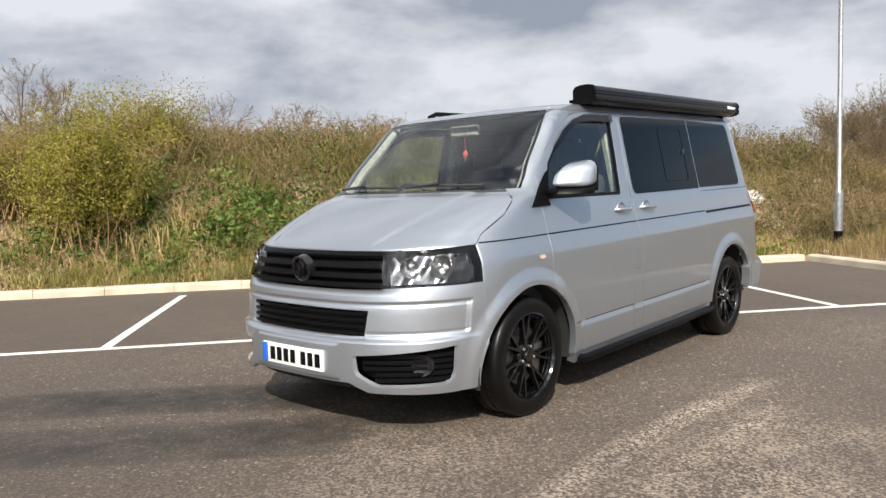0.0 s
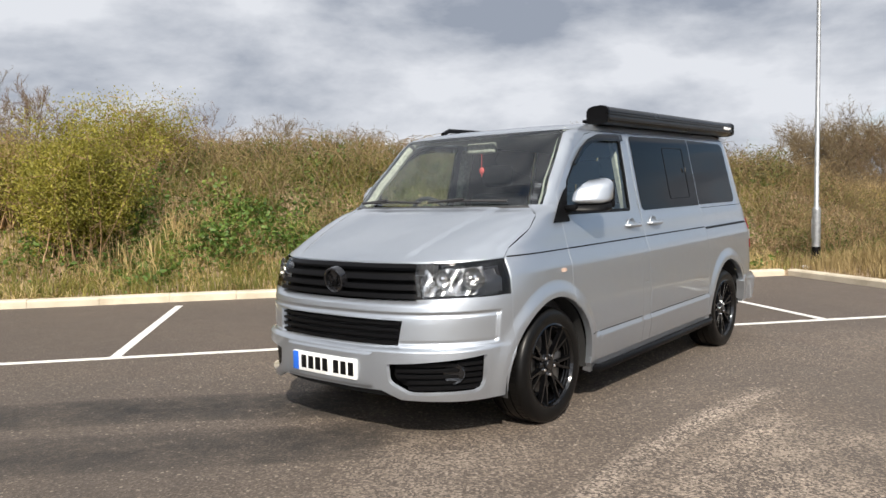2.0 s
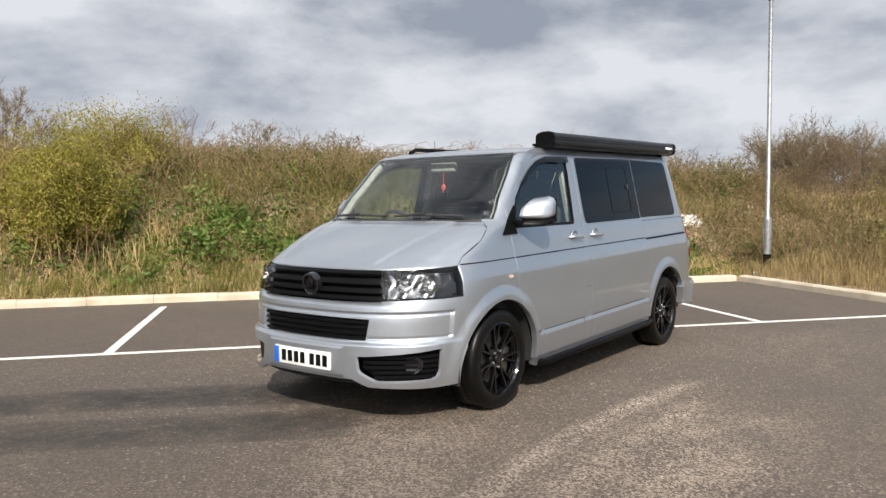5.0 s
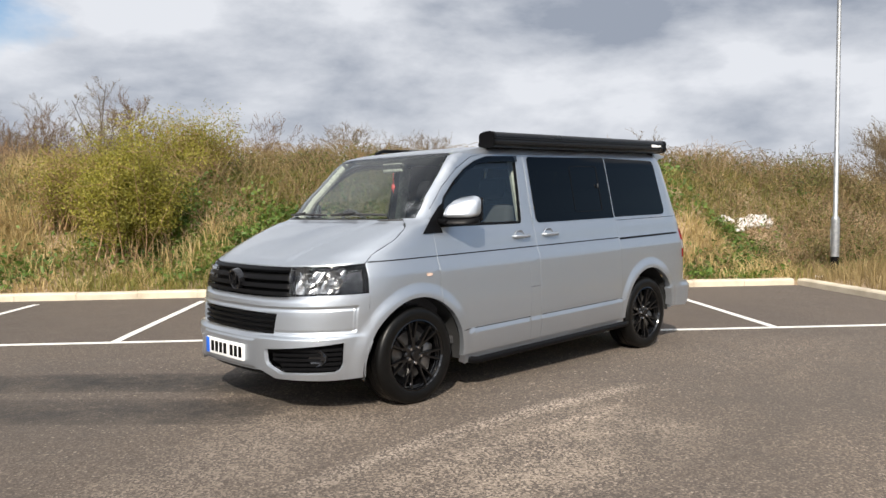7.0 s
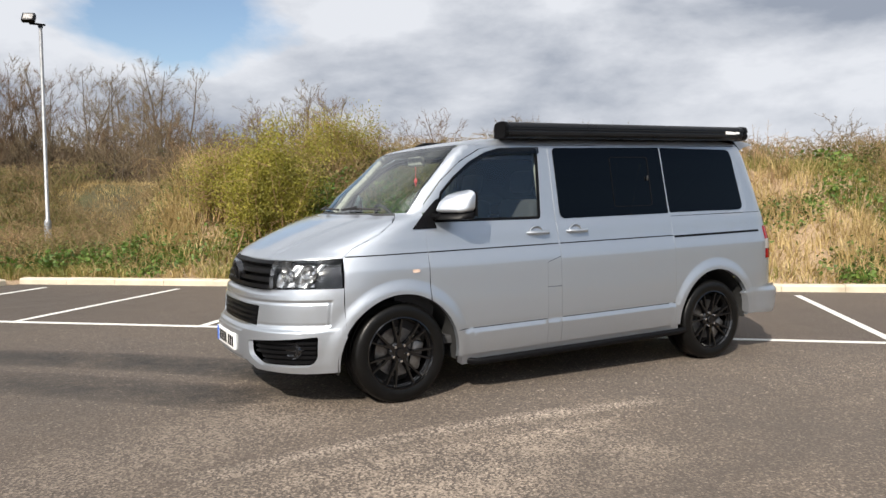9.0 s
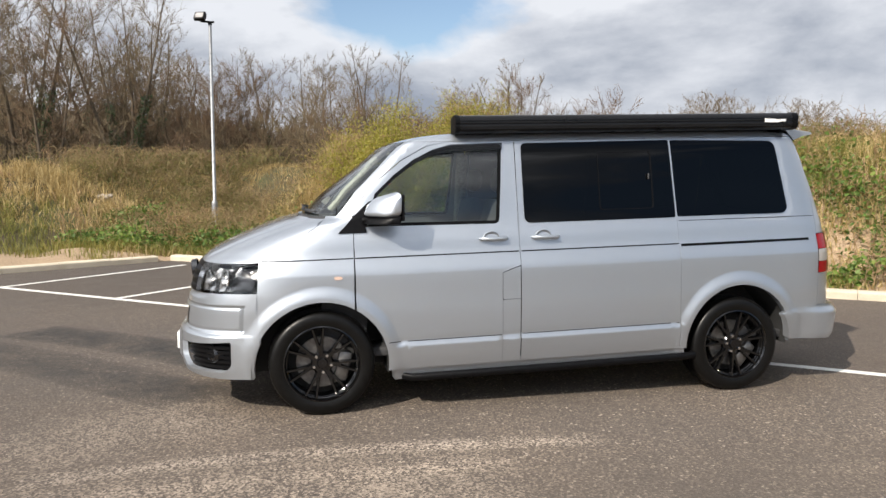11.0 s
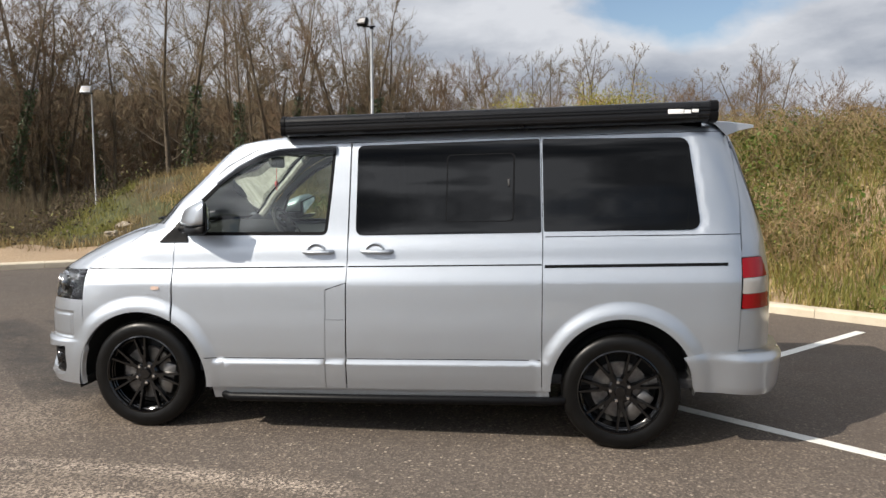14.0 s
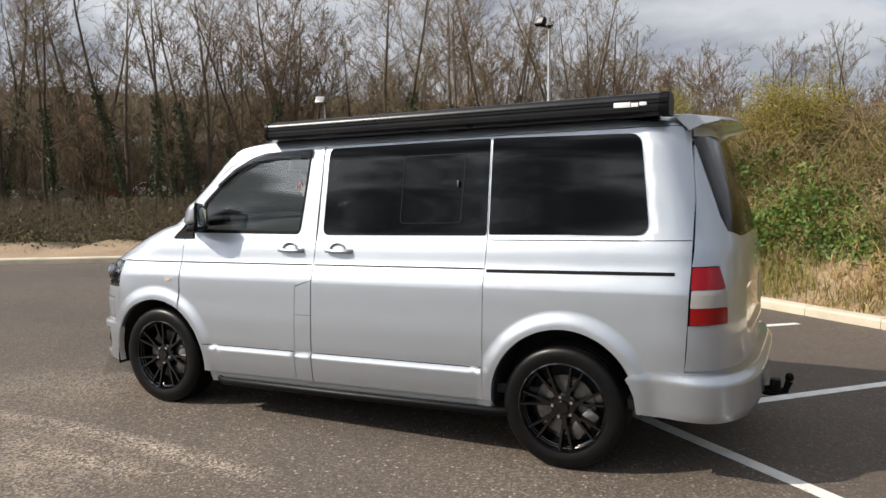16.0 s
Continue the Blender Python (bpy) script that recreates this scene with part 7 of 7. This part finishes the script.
M_SHEET = simple("dirty_white_plastic", (0.70, 0.66, 0.63), 0.5, scale=5.0, vary=0.2)
M_STONE = simple("buff_stone", (0.36, 0.31, 0.25), 0.9, scale=7.0, vary=0.3, bump=0.5)


def wild_distance():
    """A far wooded ridge round the back of the site."""
    prof = curve((-100, 13.0), (-75, 14.5), (-45, 14.5), (-25, 13.5), (-8, 10.6), (10, 7.2), (30, 4.6), (55, 3.4), (80, 4.2), (105, 6.0), (130, 5.0))
    th = np.linspace(-100, 130, 900)
    top = prof(th)
    for f, a, s in ((0.9, 0.8, 1.0), (2.3, 0.5, 2.0), (5.1, 0.35, 0.3), (11.0, 0.25, 4.0)):
        top = top + a * np.sin(th * f + s) * (0.5 + 0.5 * np.sin(th * 0.31 + s))
    top = top + np.random.default_rng(5).normal(0, 0.16, len(th))
    rows = []
    for r, k in ((92, 0.0), (98, 0.45), (106, 0.8), (116, 1.0), (150, 0.9)):
        x, y = r * np.sin(np.radians(th)), r * np.cos(np.radians(th))
        rows.append(np.stack([x, y, -0.5 + (top + 0.5) * k], -1))
    V = np.concatenate(rows)
    m = len(th)
    F = [[r * m + i, r * m + i + 1, (r + 1) * m + i + 1, (r + 1) * m + i] for r in range(len(rows) - 1) for i in range(m - 1)]
    a = Mat("far_wood", (0.14, 0.11, 0.08), 1.0)
    v = a.world_coords()
    sv = a.node("ShaderNodeMapping")
    sv.inputs["Scale"].default_value = (1.0, 1.0, 0.35)
    a.link(v, sv.inputs[0])
    n1, n2 = a.noise(sv.outputs[0], 0.22, 6.0, 0.65), a.noise(sv.outputs[0], 1.6, 6.0, 0.7)
    c = a.ramp(a.mix(0.6, n1, n2), (0.36, (0.04, 0.029, 0.021)), (0.5, (0.10, 0.074, 0.050)), (0.62, (0.15, 0.118, 0.072)), (0.72, (0.13, 0.12, 0.06)))
    a.color(c)
    a.bump(n2, 1.0, 0.6)
    ob = mesh_object("backdrop_ridge", V.tolist(), F, a.m)
    tagged(ob, "far brown wooded ridge", "ridge", kind="structure")
    # bare crowns all over the ridge, so that it has a ragged skyline
    rng = np.random.default_rng(12)
    k = 26000
    tt, f = rng.uniform(-100, 130, k), rng.uniform(0.05, 1.0, k)
    rr = np.interp(f, (0.0, 0.45, 0.8, 1.0), (92, 98, 106, 116))
    hh = np.interp(tt, th, top)
    A = np.stack([rr * np.sin(np.radians(tt)), rr * np.cos(np.radians(tt)), hh * f - 0.3], -1)
    B = A + np.stack([rng.normal(0, 0.5, k), rng.normal(0, 0.5, k), rng.uniform(0.8, 2.4, k)], -1)
    parts = [spikes_of(list(zip(A, B, rng.uniform(0.05, 0.12, k))))]
    for _ in range(2):
        s = A + (B - A) * rng.uniform(0.3, 0.8, k)[:, None]
        parts.append(spikes_of(list(zip(s, s + np.stack([rng.normal(0, 0.6, k), rng.normal(0, 0.6, k), rng.uniform(0.3, 1.0, k)], -1), np.full(k, 0.045)))))
    stuff("ridge_wood", *join(parts), M_TWIG, "bare brown trees covering the far ridge", "wood")
    # a fringe of bare crowns and scrub before the ridge
    rng = np.random.default_rng(8)
    k = 9000
    tt, rr = rng.uniform(-82, 118, k), rng.uniform(66, 90, k)
    A = np.stack([rr * np.sin(np.radians(tt)), rr * np.cos(np.radians(tt)), np.zeros(k)], -1)
    tall = np.clip(prof(tt) * 0.62, 1.8, 8.0) * rng.uniform(0.5, 1.1, k)
    A[:, 2] = tall * rng.uniform(0.0, 0.55, k)
    B = A + np.stack([rng.normal(0, 0.5, k), rng.normal(0, 0.5, k), tall * 0.55], -1)
    parts = [rods_mesh(A, B, rng.uniform(0.02, 0.06, k), np.full(k, 0.012))]
    for _ in range(3):
        f = rng.uniform(0.3, 0.95, k)[:, None]
        s = A + (B - A) * f
        e = s + np.stack([rng.normal(0, 0.7, k), rng.normal(0, 0.7, k), rng.uniform(0.2, 1.3, k)], -1)
        parts.append(spikes_of(list(zip(s, e, np.full(k, 0.024)))))
    stuff("distant_scrub", *join(parts), M_TWIG, "distant brown scrub and bare trees before the ridge", "scrub")


wild_distance()
sheet = [(6.55, 8.80, (0.20, 0.13, 0.10)), (6.80, 8.72, (0.24, 0.15, 0.09)), (7.10, 8.95, (0.29, 0.16, 0.13)), (7.50, 9.15, (0.27, 0.18, 0.15)), (7.75, 9.35, (0.15, 0.12, 0.10))]
for i, (d, n, size) in enumerate(sheet):
    o = crumpled("plastic_litter", d, n, size, "crumpled dirty white plastic sheet caught on the bank", M_SHEET, 50 + i, "litter")
    o["group"] = "plastic litter on the bank"
crumpled("plastic_litter", 7.0, 5.95, (0.09, 0.07, 0.04), "scrap of white plastic beside the lamp post", M_SHEET, 60, "litter")
for i, (d, n, s) in enumerate(((-14.8, 8.2, 0.22), (-15.4, 3.5, 0.22), (-15.8, 3.9, 0.2), (9.2, 5.6, 0.28))):
    crumpled("stone", d, n, (s, s * 0.7, s * 0.45), "rough buff stone lying in the verge grass", M_STONE, 70 + i, "stone")


# ---- beyond the wood: a low building and parked cars ----
def far_building():
    """A long low industrial shed, pale-roofed, seen between the trunks."""
    root = tagged(new("industrial_building"), "long low industrial building with a pale roof behind the trees", "building")
    x, y = polar(-47, 84)
    root.matrix_basis = Matrix.Translation((x, y, 0)) @ Matrix.Rotation(radians(47), 4, "Z")
    M_WALLS = simple("brown_cladding", (0.16, 0.13, 0.11), 0.8, scale=0.8, vary=0.3)
    M_ROOFS = simple("pale_roof_sheet", (0.13, 0.13, 0.128), 0.6, scale=1.5, vary=0.15)
    bm = bmesh.new()
    box(bm, (-34, -6, 0), (34, 6, 5.4), 0.05)
    bm_part("wall", bm, M_WALLS, root)
    for i in range(17):
        bm = bmesh.new()
        a = -34.3 + i * 4.04
        vs = [bm.verts.new(p) for p in ((a, -6.4, 5.42), (a + 4.0, -6.4, 5.42), (a + 4.0, -6.4, 5.6), (a, -6.4, 5.6), (a, 0, 6.9), (a + 4.0, 0, 6.9), (a, 6.4, 5.6), (a + 4.0, 6.4, 5.6))]
        for f in ((0, 1, 2, 3), (3, 2, 5, 4), (4, 5, 7, 6)):
            bm.faces.new([vs[k] for k in f])
        bm_part("roof_panel", bm, M_ROOFS, root, smooth=False)
    for i in range(9):
        bm = bmesh.new()
        a = -31 + i * 7.2
        box(bm, (a, -6.08, 1.2), (a + 3.0, -6.01, 3.0), 0.02)
        bm_part("window", bm, M_GLOSSBLACK, root)


def parked_car(theta, r, yaw, paint_mat, label):
    root = tagged(new("parked_car"), label, "car", "cars parked beyond the wood")
    x, y = polar(theta, r)
    root.matrix_basis = Matrix.Translation((x, y, float(height(*to_site(x, y))))) @ Matrix.Rotation(radians(yaw), 4, "Z")
    prof = [(-2.05, 0.30), (-2.10, 0.62), (-1.95, 0.80), (-1.15, 0.92), (-0.55, 1.38), (0.75, 1.42), (1.55, 0.98), (2.05, 0.90), (2.10, 0.45), (2.0, 0.28)]
    bm = bmesh.new()
    rows = [[bm.verts.new((px, w * (0.84 if pz > 1.1 else 1.0), pz)) for px, pz in prof] for w in (-0.86, 0.86)]
    for i in range(len(prof)):
        j = (i + 1) % len(prof)
        bm.faces.new([rows[0][i], rows[0][j], rows[1][j], rows[1][i]])
    bm.faces.new(rows[0][::-1]), bm.faces.new(rows[1])
    bmesh.ops.recalc_face_normals(bm, faces=bm.faces)
    bmesh.ops.bevel(bm, geom=list(bm.edges), offset=0.05, segments=2, affect="EDGES")
    bm_part("body", bm, paint_mat, root)
    for s in (-1, 1):
        bm = bmesh.new()
        q = [(-1.0, 0.97), (-0.52, 1.32), (0.72, 1.35), (1.38, 1.0)]
        vs = [bm.verts.new((a, s * (0.87 - 0.13 * (b - 0.95) / 0.4), b)) for a, b in q]
        bm.faces.new(vs)
        bmesh.ops.solidify(bm, geom=list(bm.faces), thickness=0.01)
        bm_part("side_window", bm, M_GLOSSBLACK, root)
        for wx in (-1.3, 1.3):
            bm = bmesh.new()
            lathe(bm, [(0.001, -0.1), (0.2, -0.1), (0.3, -0.09), (0.32, 0.0), (0.3, 0.09), (0.001, 0.1)], 20, Matrix.Translation((wx, s * 0.80, 0.32)))
            bm_part("wheel", bm, M_RUBBER, root)


far_building()
M_CARWHITE = simple("white_car_paint", (0.75, 0.75, 0.74), 0.3, vary=0.05, Coat_Weight=1.0)
M_CARRED = simple("red_car_paint", (0.40, 0.03, 0.03), 0.3, vary=0.1, Coat_Weight=1.0)
M_CARGREY = simple("grey_car_paint", (0.30, 0.31, 0.33), 0.3, 0.5, vary=0.1, Coat_Weight=1.0)
for i, (th, r, m, lab) in enumerate(((-58, 66, M_CARWHITE, "white car parked beyond the trees"), (-55, 67, M_CARGREY, "grey car parked beyond the trees"), (-52, 66, M_CARRED, "red car parked beyond the trees"), (-49, 68, M_CARWHITE, "white car parked beyond the trees"), (-46, 67, M_CARWHITE, "white car parked beyond the trees"), (-43, 68, M_CARGREY, "grey car parked beyond the trees"), (-40, 69, M_CARWHITE, "white car parked beyond the trees"))):
    parked_car(th, r, 47 + 6 * (i % 3), m, lab)
